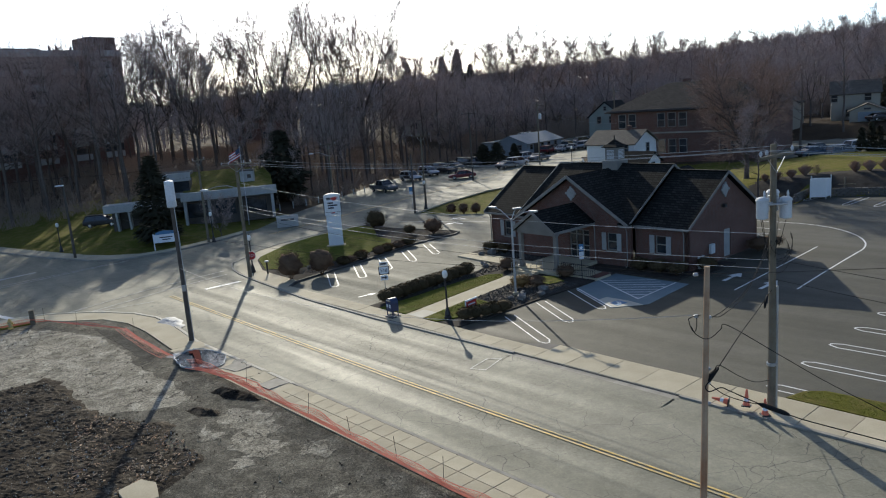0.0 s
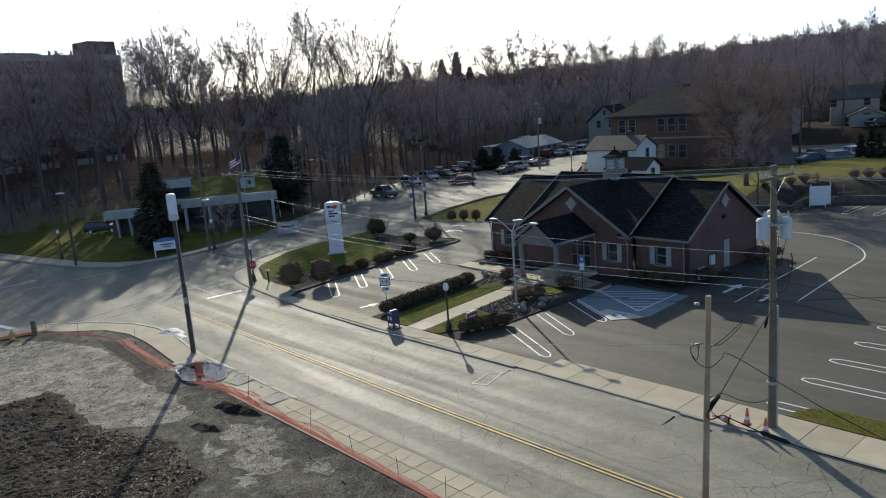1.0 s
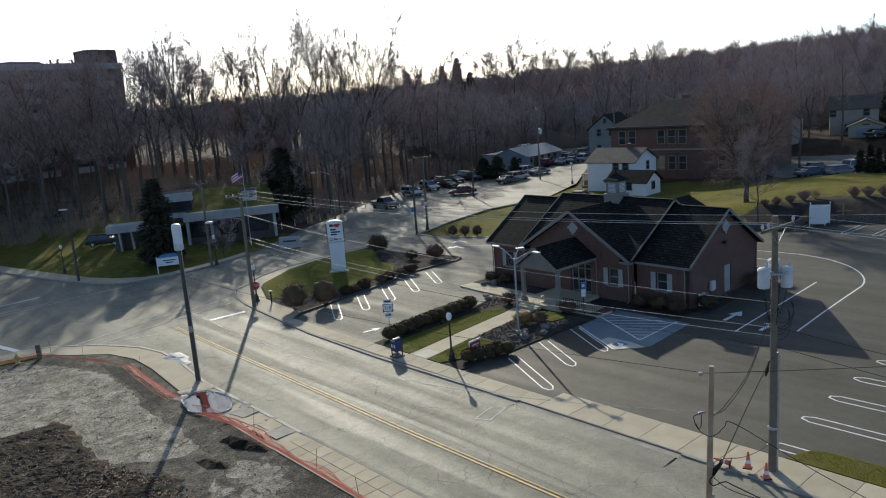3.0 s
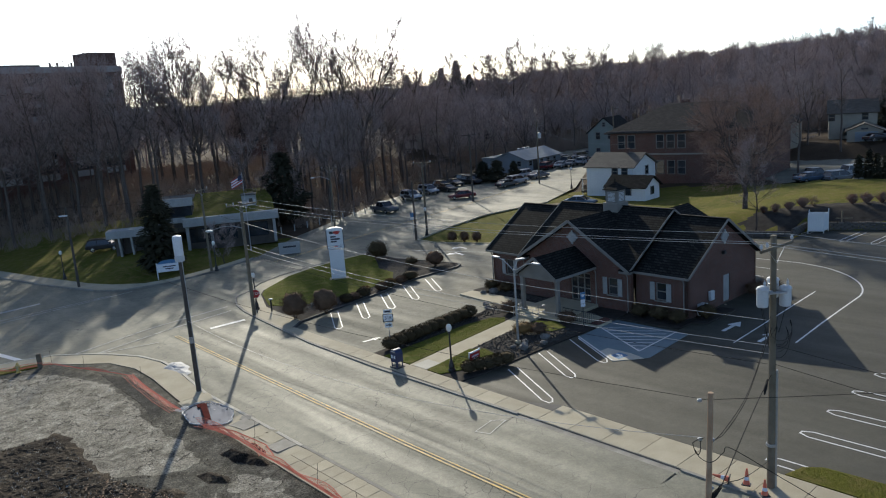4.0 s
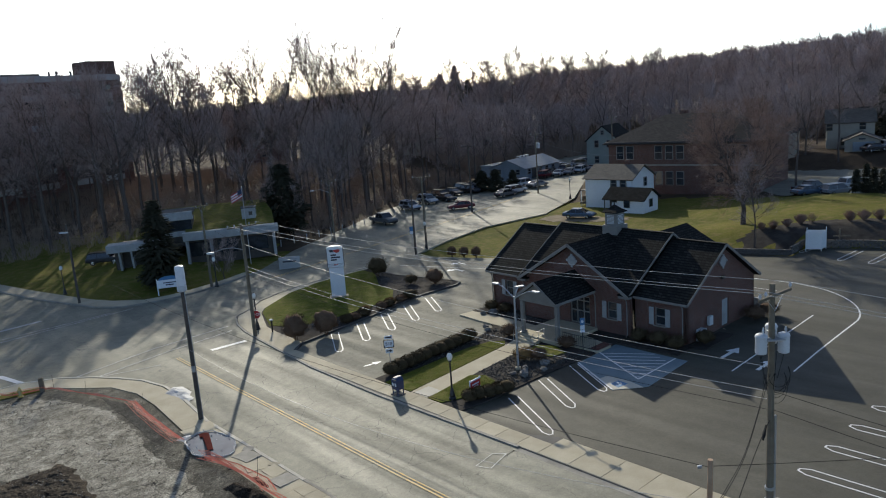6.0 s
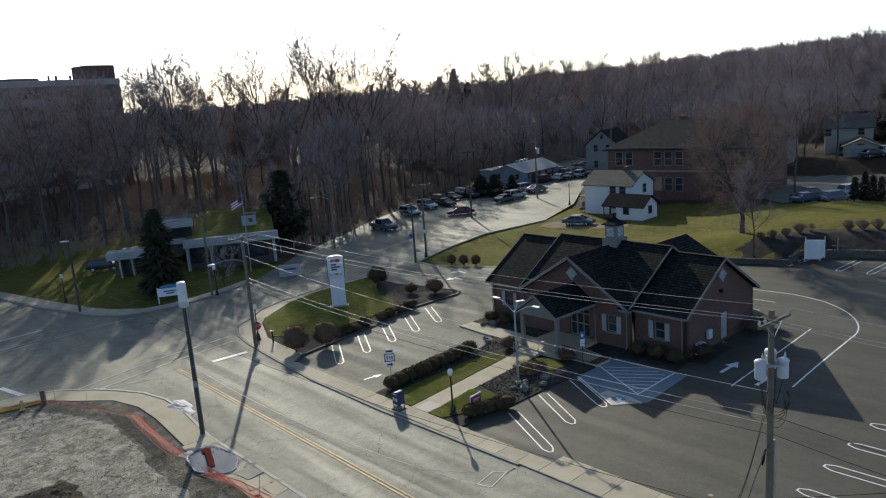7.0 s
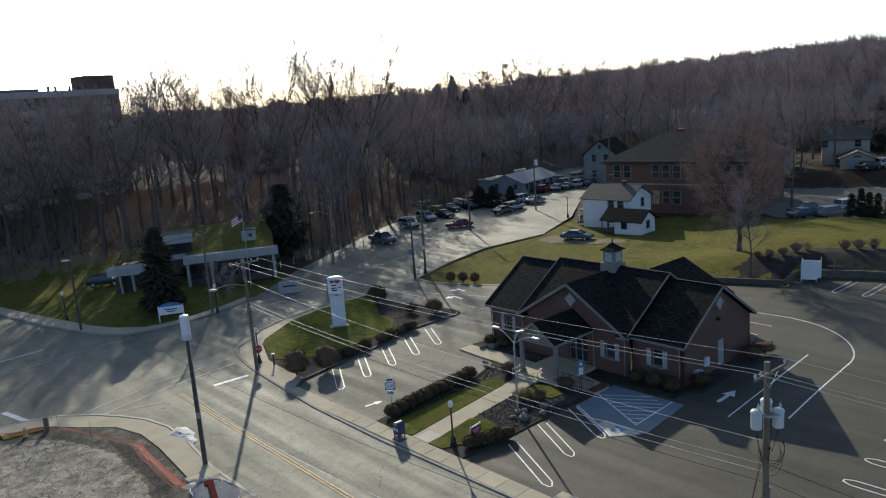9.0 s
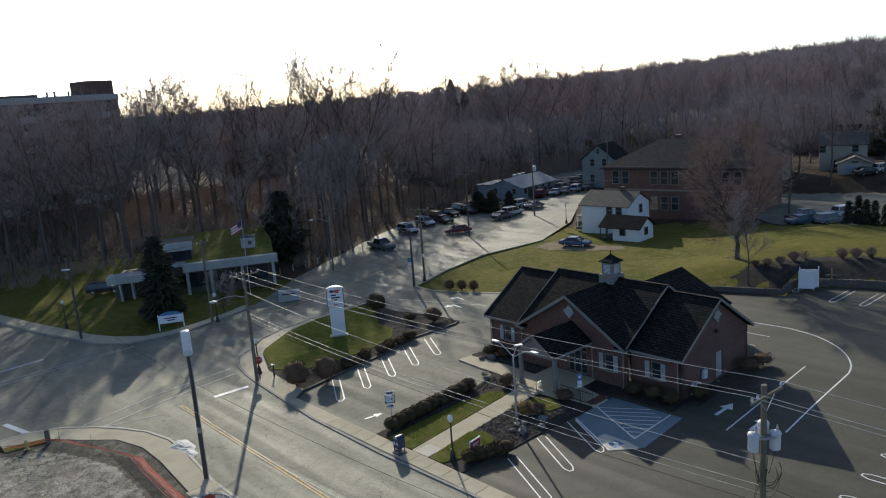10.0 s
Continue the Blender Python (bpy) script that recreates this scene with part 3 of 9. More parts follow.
sheet("pale_lot_patch", ragged([(-63.3, 8.0), (-61.3, 11.4), (-58.8, 12.7), (-53.8, 14.2), (-47.8, 14.1), (-45.0, 13.6), (-42.1, 13.7), (-38.2, 13.8), (-36.8, 13.4), (-36.6, 12.4), (-37.2, 11.4), (-39.0, 9.4), (-44, 8), (-49, 6), (-52, -6), (-62, -6)], 0.35, 0.3, 1), 0.057, M_PALEBROKEN, "paler cracked asphalt of the cleared lot", 0.05)
for i, pts in enumerate(([(-33.6, 14.6), (-31.5, 15.2), (-29.6, 14.6), (-29.2, 13.6), (-31, 13.0), (-33, 13.4)], [(-30.6, 13.2), (-28.2, 14.2), (-27.2, 13.2), (-28.6, 12.2), (-30.2, 12.4)], [(-32.6, 12.6), (-31.2, 12.9), (-30.6, 12.2), (-31.6, 11.7)], [(-28.6, 12.0), (-27.4, 12.3), (-26.9, 11.6), (-27.9, 11.3)], [(-27.6, 14.7), (-26.4, 15.1), (-25.4, 14.5), (-26.6, 14.0)])):
    sheet("pale_lot_patch", ragged(pts, 0.65, 0.1, 3 + i), 0.057 + 0.001 * i, M_PALEBROKEN, "paler worn asphalt beside the soil", 0.05)
sheet("dark_strip", ragged([(-57, 14.6), (-53.4, 15.6), (-50, 15.5), (-46.6, 15.2), (-45, 14.6), (-44.8, 13.9), (-47.8, 14.4), (-53.8, 14.5)], 0.12, 0.3, 8), 0.061, M_DARKSTRIP, "dark patched asphalt along the net", 0.05)

# Lawns and planted beds.
ISLAND = [(-54.9, 30.4), (-55.5, 34.2), (-56.4, 40.1), (-57.6, 44.9), (-57.4, 48.8), (-57.3, 50.1), (-57.7, 50.9), (-58.5, 51.1), (-63.2, 50.3), (-66.7, 49.5), (-72.6, 50.0), (-72.5, 46.7), (-72.3, 42.4), (-71.2, 38.5), (-68.1, 33.9), (-66.8, 32.9), (-62, 30.9), (-59.5, 30.6)]
sheet("island_bed", ISLAND, 0.12, M_MULCH, "stony planting bed of the corner island")
sheet("island_lawn", [(-72.4, 49), (-72.4, 46.7), (-72.2, 42.4), (-71.1, 38.5), (-68.0, 34.0), (-66.7, 33.0), (-62, 31.2), (-59.4, 32.4), (-58.6, 35), (-58.4, 40), (-59.4, 43.5), (-61.5, 45.2), (-64.5, 45.6), (-67, 47.2), (-70, 49)], 0.17, M_GRASS2, "mown green lawn on the corner island", 0.1)
sheet("bed_front", [(-42.8, 29.05), (-33.7, 29.05), (-33.4, 31), (-33.4, 36.5), (-33.2, 41), (-33.2, 46.8), (-48.6, 46.8), (-49.0, 44.7), (-44, 42.3), (-43.3, 40)], 0.10, M_MULCH, "dark stone mulch bed before the bank")
sheet("lawn_front", [(-41.5, 29.04), (-41.8, 37), (-41.4, 39.3), (-40.5, 40.0), (-39.9, 39.4), (-38.7, 29.04)], 0.16, M_GRASS2, "narrow mown lawn beside the walkway", 0.1)
sheet("lawn_small", [(-36.85, 29.04), (-37.5, 33.4), (-36.6, 34.0), (-35.3, 33.7), (-34.7, 32.6), (-34.9, 30.6), (-35.6, 29.04)], 0.16, M_GRASS2, "small mown lawn by the pavement", 0.1)
sheet("lawn_porch", [(-37.2, 38.9), (-37.9, 40.6), (-36.4, 41.3), (-34.9, 40.6), (-35.2, 39.4)], 0.16, M_GRASS2, "tiny lawn by the porch steps", 0.1)
sheet("verge_east", [(-13.9, 29.95), (-13.6, 31.0), (-12.9, 31.5), (-5, 31.9), (20, 31.9), (20, 29.95)], 0.14, M_GRASS, "thin winter grass verge", 0.1)
sheet("verge_west", [(-63.6, 9.2), (-62.9, 11.9), (-63.6, 12.3), (-64.4, 10.2), (-64.6, 9.2)], 0.14, M_GRASS, "thin grass verge by the hydrant", 0.1)
# Beds along the bank's side and back wall.
sheet("bed_side", [(-28.4, 46.2), (-27.2, 46.6), (-27.2, 50.6), (-28.4, 50.6)], 0.1, M_MULCH, "mulch bed along the bank wall")
sheet("bed_wing", [(-33.0, 44.4), (-28.2, 44.6), (-28.2, 47), (-33.0, 47)], 0.1, M_MULCH, "mulch bed below the bank windows")

# Pavements: slabs laid one by one on a base.
def slab_row(base, s0, s1, n0, n1, step, material, lift=0.13, gap=0.016):
    """Concrete slabs between s0 and s1; neighbours share one mesh."""
    k = max(1, round((s1 - s0) / step))
    w, d = (s1 - s0) / k - gap, (n1 - n0) - gap
    me = Geo().box((0, 0, 0), (w, d, 0.12), 0.012).mesh("slab", material)
    for i in range(k):
        s, n = s0 + (i + 0.5) * (s1 - s0) / k, (n0 + n1) / 2
        x, y = W(s, n)
        ob = new("slab", me)
        ob.matrix_world = pose(x, y, level(x, y) + lift - 0.06 + random.uniform(-0.004, 0.004), random.uniform(-0.15, 0.15) + 0.86, random.uniform(-0.15, 0.15) - 0.75, STREET)
        ob.parent = base


def pavement(name, pts, label, top=0.10, material=None):
    return sheet(name, pts, top, material or M_KERB_DARK, label, 0.16)


far_walk = pavement("pavement_far", [(60, 27.58), (60, 29.9), (-26.5, 29.9), (-28.5, 29.0), (-49, 29.0), (-49, 27.6), (-40, 27.42), (-27, 27.66), (-17, 27.66)], "tan concrete pavement slabs along the bank")
near_walk = pavement("pavement_near", [(60, 15.92), (60, 17.84), (-33.5, 17.84), (-33.5, 15.92)], "tan concrete pavement slabs in two rows", 0.10, M_CONC)
# The corners are cast in larger bays.
corner = pavement("pavement_corner", [(-48.9, 27.65), (-52.4, 28.0), (-59.3, 28.7), (-62.5, 29.15), (-65.1, 29.7), (-66.6, 30.3), (-68.0, 31.0), (-69.1, 32.9), (-71.1, 35.2), (-72.3, 38.2), (-72.9, 42.4), (-72.9, 50), (-72.5, 50),
                                          (-72.3, 42.4), (-71.2, 38.5), (-68.1, 33.9), (-66.8, 32.9), (-62, 30.9), (-59.5, 30.6), (-54.9, 30.4), (-53.6, 29.0), (-48.9, 29.0)], "concrete pavement round the street corner", 0.128, M_CONC)
pavement("pavement_southwest", [(-66.4, 9.3), (-66.3, 11.2), (-64.9, 13.5), (-62.4, 15.5), (-60.4, 16.7), (-58.0, 17.85), (-55.1, 18.45), (-51.6, 18.4), (-46, 17.8), (-46, 16.2), (-52, 16.7), (-55.5, 16.7), (-58.6, 15.9), (-61, 14.0), (-63.2, 12.5), (-64.2, 10.2), (-64.3, 9.3)], "concrete pavement round the cleared lot's corner", 0.085, M_CONC)
pavement("pavement_west", [(-170, 5.3), (-108.6, 18.75), (-97.4, 20.85), (-87.3, 23.6), (-84.3, 25.4), (-83.2, 27.9), (-82.6, 30.1), (-82.7, 33.4), (-83.7, 37.4), (-85, 41), (-86.3, 41),
                                       (-85.0, 37.4), (-84.2, 33.4), (-84.1, 30.3), (-84.8, 28.0), (-88.1, 25.6), (-91.8, 24.2), (-103.7, 21.5), (-113.4, 19.6), (-170, 7.5)], "concrete pavement below the lawn", 0.128, M_CONC)
broken_walk = sheet("pavement_broken", [(-46, 16.0), (-46, 18.03), (-33.5, 18.03), (-33.5, 15.9)], 0.075, M_CONC, "cracked and lifted pavement by the pit")
walkway = pavement("walkway", [(-38.65, 29.0), (-39.8, 39.2), (-40.2, 41.4), (-38.2, 41.4), (-38.0, 39.2), (-36.95, 29.0)], "straight concrete walkway to the bank porch", 0.13, M_CONC)
pavement("walkway_porch", [(-49.0, 43.0), (-48.8, 44.4), (-44.1, 44.5), (-40.3, 44.2), (-40.3, 42.0), (-43.7, 42.6), (-46, 42.7)], "concrete walk from the lot to the porch", 0.13, M_CONC)

# Kerbs are real steps beside the road.
def kerb(name, line, inward, label, width=0.16, top=0.145, material=None, piece=3.0):
    base = thing(name, *W(*line[0]), label, "kerb", z=0.0, kind="structure")
    base.matrix_world = Matrix.Identity(4)
    pts = [Vector(W(*p)) for p in line]
    for a, b in zip(pts, pts[1:]):
        k = max(1, round((b - a).length / piece))
        side = Vector(((b - a).y, -(b - a).x)).normalized() * inward
        for i in range(k):
            p, q = a.lerp(b, i / k), a.lerp(b, (i + 1) / k - 0.006 / max(0.1, (b - a).length))
            ring = [p, q, q + side * width, p + side * width]
            g = Geo().prism([(v.x, v.y) for v in ring], lambda x, y: level(x, y) - 0.1, lambda x, y: level(x, y) + top)
            part("kerb_stone", g, material or M_KERB, base)


kerb("kerb_far", [(40, 27.45), (-17.5, 27.55)], 1, "low concrete kerb along the far side", 0.18)
kerb("kerb_dropped", [(-17.5, 27.3), (-27.5, 27.3)], 1, "dropped kerb across the driveway", 0.42, 0.07, M_KERB)
kerb("kerb_bank", [(-27.5, 27.55), (-40.2, 27.3), (-49, 27.5), (-59.3, 28.5), (-62.5, 28.9)], 1, "dark concrete kerb before the bank", 0.2)
kerb("kerb_corner", [(-62.5, 28.9), (-65.2, 29.5), (-66.7, 30.1), (-68.2, 30.8), (-69.4, 32.8), (-71.5, 35.1), (-72.6, 38), (-73.2, 42.4), (-73.2, 50)], 1, "concrete kerb round the street corner", 0.18, piece=2)
kerb("kerb_near", [(40, 18.0), (-34, 18.0)], -1, "low worn concrete kerb along the near side", 0.18, 0.11)
kerb("kerb_southwest", [(-34, 18.0), (-40, 18.02), (-46, 18.0), (-51.5, 18.65), (-55.1, 18.75), (-58.1, 18.15), (-60.6, 17.0), (-62.6, 15.8), (-65.1, 13.7), (-66.5, 11.3), (-66.7, 9.3)], -1, "pale kerb round the cleared corner", 0.2, 0.1, M_CONC_NEW, 2)
kerb("kerb_west", [(-85, 41.6), (-83.2, 37.4), (-82.3, 33.4), (-82.2, 30.1), (-82.8, 27.8), (-84.0, 25.2), (-87.1, 23.3), (-97.4, 20.5), (-108.6, 18.4), (-140, 11.6)], 1, "concrete kerb below the west lawn", 0.2, 0.14)
kerb("kerb_island", [(-53.6, 29.0), (-54.7, 30.4), (-55.3, 34.2), (-56.2, 40.1), (-57.4, 44.9), (-57.2, 48.8), (-57.1, 50.1), (-57.6, 51.1), (-58.5, 51.3), (-63.2, 50.5), (-66.7, 49.7), (-72.9, 50.2)], -1, "dark kerb of the corner island", 0.2, 0.17, M_KERB_DARK, 2.5)
kerb("kerb_lawn", [(-77.1, 86.9), (-78.66, 75.2), (-76.56, 66.2), (-73.66, 58.1), (-70.1, 57.85), (-66.6, 58.9), (-63.4, 60.1), (-61.2, 61.4), (-52, 65)], -1, "low kerb of the far lawn", 0.3, 0.06, M_CONC, 3)

def gutter(name, line, width, rise, label):
    """A strip of resurfacing that ramps up to the kerb."""
    pts = [Vector(W(*p)) for p in line]
    g = Geo()
    for a, b in zip(pts, pts[1:]):
        side = Vector((-(b - a).y, (b - a).x)).normalized() * width
        if side.dot(NS) > 0:
            side = -side
        q = [(a, rise), (b, rise), (b + side, 0.004), (a + side, 0.004)]
        g.add([(p.x, p.y, level(p.x, p.y) + h) for p, h in q], [(0, 1, 2, 3)])
    return setting(name, g, M_ROAD, label)


gutter("road_edge", [(40, 27.44), (-17.5, 27.54), (-17.6, 27.29), (-27.4, 27.29), (-27.5, 27.54), (-40.2, 27.29), (-49, 27.49), (-59.3, 28.49), (-62.5, 28.89), (-65.2, 29.49), (-66.7, 30.09), (-68.2, 30.79)], 1.1, 0.075, "worn asphalt edge lapping up to the kerb")

# ---- road markings ----
def stripe(name, line, width, material, label, closed=False, lift=0.006):
    """A painted line of constant width along a path."""
    pts = [Vector(W(*p)) for p in line]
    loop = pts + pts[:1] if closed else pts
    g = Geo()
    for a, b in zip(loop, loop[1:]):
        d = (b - a).normalized()
        side = Vector((-d.y, d.x)) * width / 2
        a2, b2 = a - d * width * 0.3, b + d * width * 0.3
        quad = [a2 - side, b2 - side, b2 + side, a2 + side]
        g.add([(q.x, q.y, level(q.x, q.y) + 0.02 + lift) for q in quad], [(0, 1, 2, 3)])
    return setting(name, g, material, label)


for off in (-0.11, 0.11):
    stripe("centre_line", [(60, 21.7 + off), (-30, 21.6 + off), (-61, 22.05 + off)], 0.1, M_YELLOW, "yellow double centre line")
stripe("stop_line", [(-60.4, 24.9), (-60.1, 28.2)], 0.5, M_WHITE, "white stop line")
stripe("stop_line_west", [(-70.2, 10.6), (-65.8, 11.6)], 0.45, M_WHITE, "white stop line on the side street")
stripe("crosswalk_line", [(-63.9, 14.6), (-65.6, 21.7), (-66.0, 29.7)], 0.14, M_WORN, "worn white crosswalk line")
stripe("crosswalk_line", [(-62.3, 15.9), (-63.6, 22.2), (-64.3, 28.9)], 0.14, M_WORN, "worn white crosswalk line")
stripe("crosswalk_line", [(-62.3, 15.9), (-60.6, 20.4)], 0.1, M_WORN, "worn white crosswalk line")
stripe("lane_line", [(-86.7, 12.6), (-87, 17.7)], 0.5, M_WORN, "worn white stop line")
stripe("lane_line", [(-83.2, 6), (-82.8, 23.7)], 0.13, M_WORN, "worn white crosswalk line")
stripe("lane_line", [(-81.7, 6), (-82.4, 25.8)], 0.13, M_WORN, "worn white crosswalk line")
stripe("lane_line", [(-80, 41.5), (-84.5, 62), (-88.5, 80), (-95, 104)], 0.1, M_YELLOW, "worn yellow centre line")
stripe("lane_line", [(-80.4, 41.5), (-84.9, 62), (-88.9, 80), (-95.4, 104)], 0.1, M_YELLOW, "worn yellow centre line")
stripe("utility_mark", [(-27.9, 24.8), (-28.2, 26.3), (-27.6, 26.8), (-27.1, 25.1)], 0.05, M_WORN, "sprayed white utility outline", True)


def hairpin(tip, back, width, label, group=""):
    """Two parallel stall lines that meet in a blunt point."""
    a, b = Vector(tip), Vector(back)
    d = (b - a).normalized()
    side = Vector((-d.y, d.x)) * width / 2
    pts = [b - side, a - side + d * 0.45, a - side * 0.35, a + side * 0.35, a + side + d * 0.45, b + side]
    ob = stripe("stall_line", [tuple(p) for p in pts], 0.09, M_WHITE, label)
    return tagged(ob, group=group)


for i in range(5):
    t0 = Vector((-50.25, 31.05)).lerp(Vector((-51.75, 43.0)), i / 4)
    hairpin(t0, t0 + Vector((-4.6, 2.55)), 0.62, "white hairpin stall line", "stall lines")
for tip, back in (((-28.5, 33.6), (-33.0, 35.95)), ((-27.2, 30.0), (-32.6, 32.6)), ((-28.5, 36.75), (-33.0, 39.2))):
    hairpin(tip, back, 0.62, "white hairpin stall line", "stall lines")
for i in range(7):
    n = 31.0 + 3.05 * i + (0.35 if i else 0)
    hairpin((-15.2, n), (-6.5, n + 0.0), 0.62, "white hairpin stall line", "stall lines")
for s0 in (-34.2, -29.7, -26.9, -24.1, -21.3):
    hairpin((s0, 75.4 if s0 > -34 else 77.2), (s0 + 0.15, 80.2 if s0 > -34 else 79.0), 0.62, "white hairpin stall line", "stall lines")
stripe("drive_line", [(-23.9, 44.2), (-24.6, 57.8)], 0.11, M_WHITE, "white line beside the drive-up lane")
stripe("drive_line", [(-33.5, 65.8), (-31.4, 65.9), (-29.6, 65.9), (-27.9, 65.5), (-26.6, 65.0), (-25.5, 64.3), (-24.6, 63.6), (-23.9, 62.9), (-23.3, 62.2), (-22.8, 61.5), (-22.4, 60.8), (-22.0, 60.0), (-21.7, 59.1), (-21.5, 58.2), (-21.3, 54.0), (-21.1, 50.4), (-20.8, 46.2)], 0.12, M_WHITE, "long curved white line round the bank")
stripe("drive_line", [(-32.8, 63.0), (-29.9, 62.9)], 0.1, M_WHITE, "white line behind the bank")
stripe("drive_line", [(-31.4, 60.3), (-29.9, 60.2)], 0.1, M_WHITE, "white line behind the bank")
stripe("drive_line", [(-70.5, 53.2), (-59.5, 56.8)], 0.1, M_WORN, "worn white line in the exit")


def arrow(s, n, turn, size, label, bent=False):
    c, k = math.cos(radians(turn)), math.sin(radians(turn))
    shape = [(-1.2, -0.14), (0.2, -0.14), (0.2, -0.5), (1.25, 0), (0.2, 0.5), (0.2, 0.14), (-1.2, 0.14)]
    if bent:
        shape = [(-1.3, -0.12), (0.45, -0.12), (0.45, 0.45), (0.85, 0.45), (0.3, 1.25), (-0.25, 0.45), (0.15, 0.45), (0.15, 0.14), (-1.3, 0.14)]
    pts = [W(s + size * (x * c - y * k), n + size * (x * k + y * c)) for x, y in shape]
    g = Geo().add([(x, y, level(x, y) + 0.027) for x, y in pts], polygon_tris(pts))
    return setting("lane_arrow", g, M_WHITE, label)


arrow(-45.6, 30.9, 80, 0.62, "white arrow painted in the lot entrance")
arrow(-25.6, 47.1, 90, 1.0, "white arrow painted in the drive-up lane")
arrow(-22.7, 46.3, 90, 0.95, "white arrow painted in the drive-up lane")
arrow(-62.5, 55.0, 170, 1.0, "white turn arrow painted in the exit", True)
arrow(-64.5, 57.4, 170, 0.9, "white turn arrow painted in the exit", True)

# The blue accessible bay.
sheet("accessible_bay", [(-33.0, 39.6), (-33.1, 44.2), (-27.1, 44.1), (-26.7, 38.9), (-28.2, 37.1)], 0.05, M_BLUE, "blue-painted concrete accessible bay", 0.1)
# Paler corner: sunlight on the bay is put into this colour.
sheet("bay_bare", [(-30.0, 38.05), (-29.9, 38.9), (-28.1, 38.9), (-26.9, 38.6), (-28.2, 37.15)], 0.056, M_CONC_NEW, "pale concrete corner of the bay with sunlight in its colour", 0.03)
stripe("bay_line", [(-33.1, 42.2), (-27.9, 39.5)], 0.12, M_WHITE, "white edge of the hatched bay", lift=0.042)
stripe("bay_line", [(-27.9, 39.5), (-28.0, 44.0)], 0.12, M_WHITE, "white edge of the hatched bay", lift=0.042)
stripe("bay_line", [(-33.0, 39.7), (-28.3, 37.2)], 0.12, M_WHITE, "white edge of the accessible bay", lift=0.042)
for i in range(8):
    t = (i + 0.4) / 8
    s0 = -33.1 + 5.2 * t
    n0 = 42.2 - 2.7 * t
    stripe("bay_hatch", [(s0, n0), (min(-28.05, s0 + 3.2), n0 + 1.9 * min(1, (-28.05 - s0) / 3.2))], 0.1, M_WHITE, "white hatching stripe", lift=0.044)
sheet("bay_symbol", [(-28.9, 37.85), (-28.8, 38.6), (-28.0, 38.5), (-28.1, 37.6)], 0.062, M_BLUE2, "blue accessible symbol field", 0.02)
stripe("symbol_mark", [(-28.65, 38.1), (-28.45, 38.35), (-28.25, 38.15)], 0.07, M_WHITE, "white symbol stroke", lift=0.052)

# Slabs on the straight pavements.
slab_row(near_walk, -33.4, 30, 16.02, 16.92, 0.95, M_CONC)
slab_row(near_walk, -33.4, 30, 16.92, 17.8, 0.95, M_CONC)
slab_row(far_walk, -49, -26.2, 27.7, 29.0, 1.65, M_CONC)
slab_row(far_walk, -26.2, -17.8, 27.72, 29.9, 2.1, M_CONC)
slab_row(far_walk, -17.8, 30, 27.7, 29.9, 1.75, M_CONC)
slab_row(walkway, -38.4, -37.0, 29.05, 30.4, 1.4, M_CONC_NEW, 0.142)

drape("bank_mulch", [(27.3, 79.2), (30.5, 77.6), (34.3, 76.1), (37.2, 78.9), (42.3, 76.2), (48.5, 71.8), (59.2, 62.4), (75, 50), (80, 58), (62, 71), (52, 78), (46.2, 82), (40, 84.3), (36.7, 83.2), (33.5, 83.4), (31, 82), (29, 80.6)], 0.12, M_MULCH, "dark mulch on the bank above the lot", 0.4)
drape("worn_drive", [(14.5, 113), (12.6, 110.5), (15, 107.5), (19, 104.5), (24, 103), (26, 105), (22, 107.5), (20.5, 111), (17, 113.5)], 0.05, M_SOIL2, "worn earth track on the grass", 0.35)

# Tilted and broken slabs beside the pit.
for i, (bs_, bn, w_, d_, tx, ty, rz_) in enumerate(((-39.2, 17.2, 1.5, 1.1, 2.5, -3, 8), (-37.6, 17.0, 1.2, 1.3, -3, 2, -12), (-36.2, 17.3, 1.3, 0.9, 4, 1.5, 5), (-34.9, 17.2, 1.2, 1.2, -2, -2, 3), (-38.4, 16.3, 0.9, 0.7, 5, 4, 30), (-45.2, 17.4, 1.3, 1.0, 2, 3, -6), (-40.0, 17.7, 0.7, 0.5, 6, -4, 40), (-36.9, 17.75, 0.6, 0.4, 8, 3, 20))):
    pts = ragged([(-w_ / 2, -d_ / 2), (w_ / 2, -d_ / 2), (w_ / 2, d_ / 2), (-w_ / 2, d_ / 2)], 0.1, 0.4, 20 + i)
    x, y = W(bs_, bn)
    ob = part("broken_slab", Geo().prism(pts, -0.1, 0.0), M_CONC if i % 3 else M_KERB)
    ob.matrix_world = pose(x, y, level(x, y) + 0.11, tx * 0.6, ty * 0.6, STREET + rz_)
    ob.parent = broken_walk


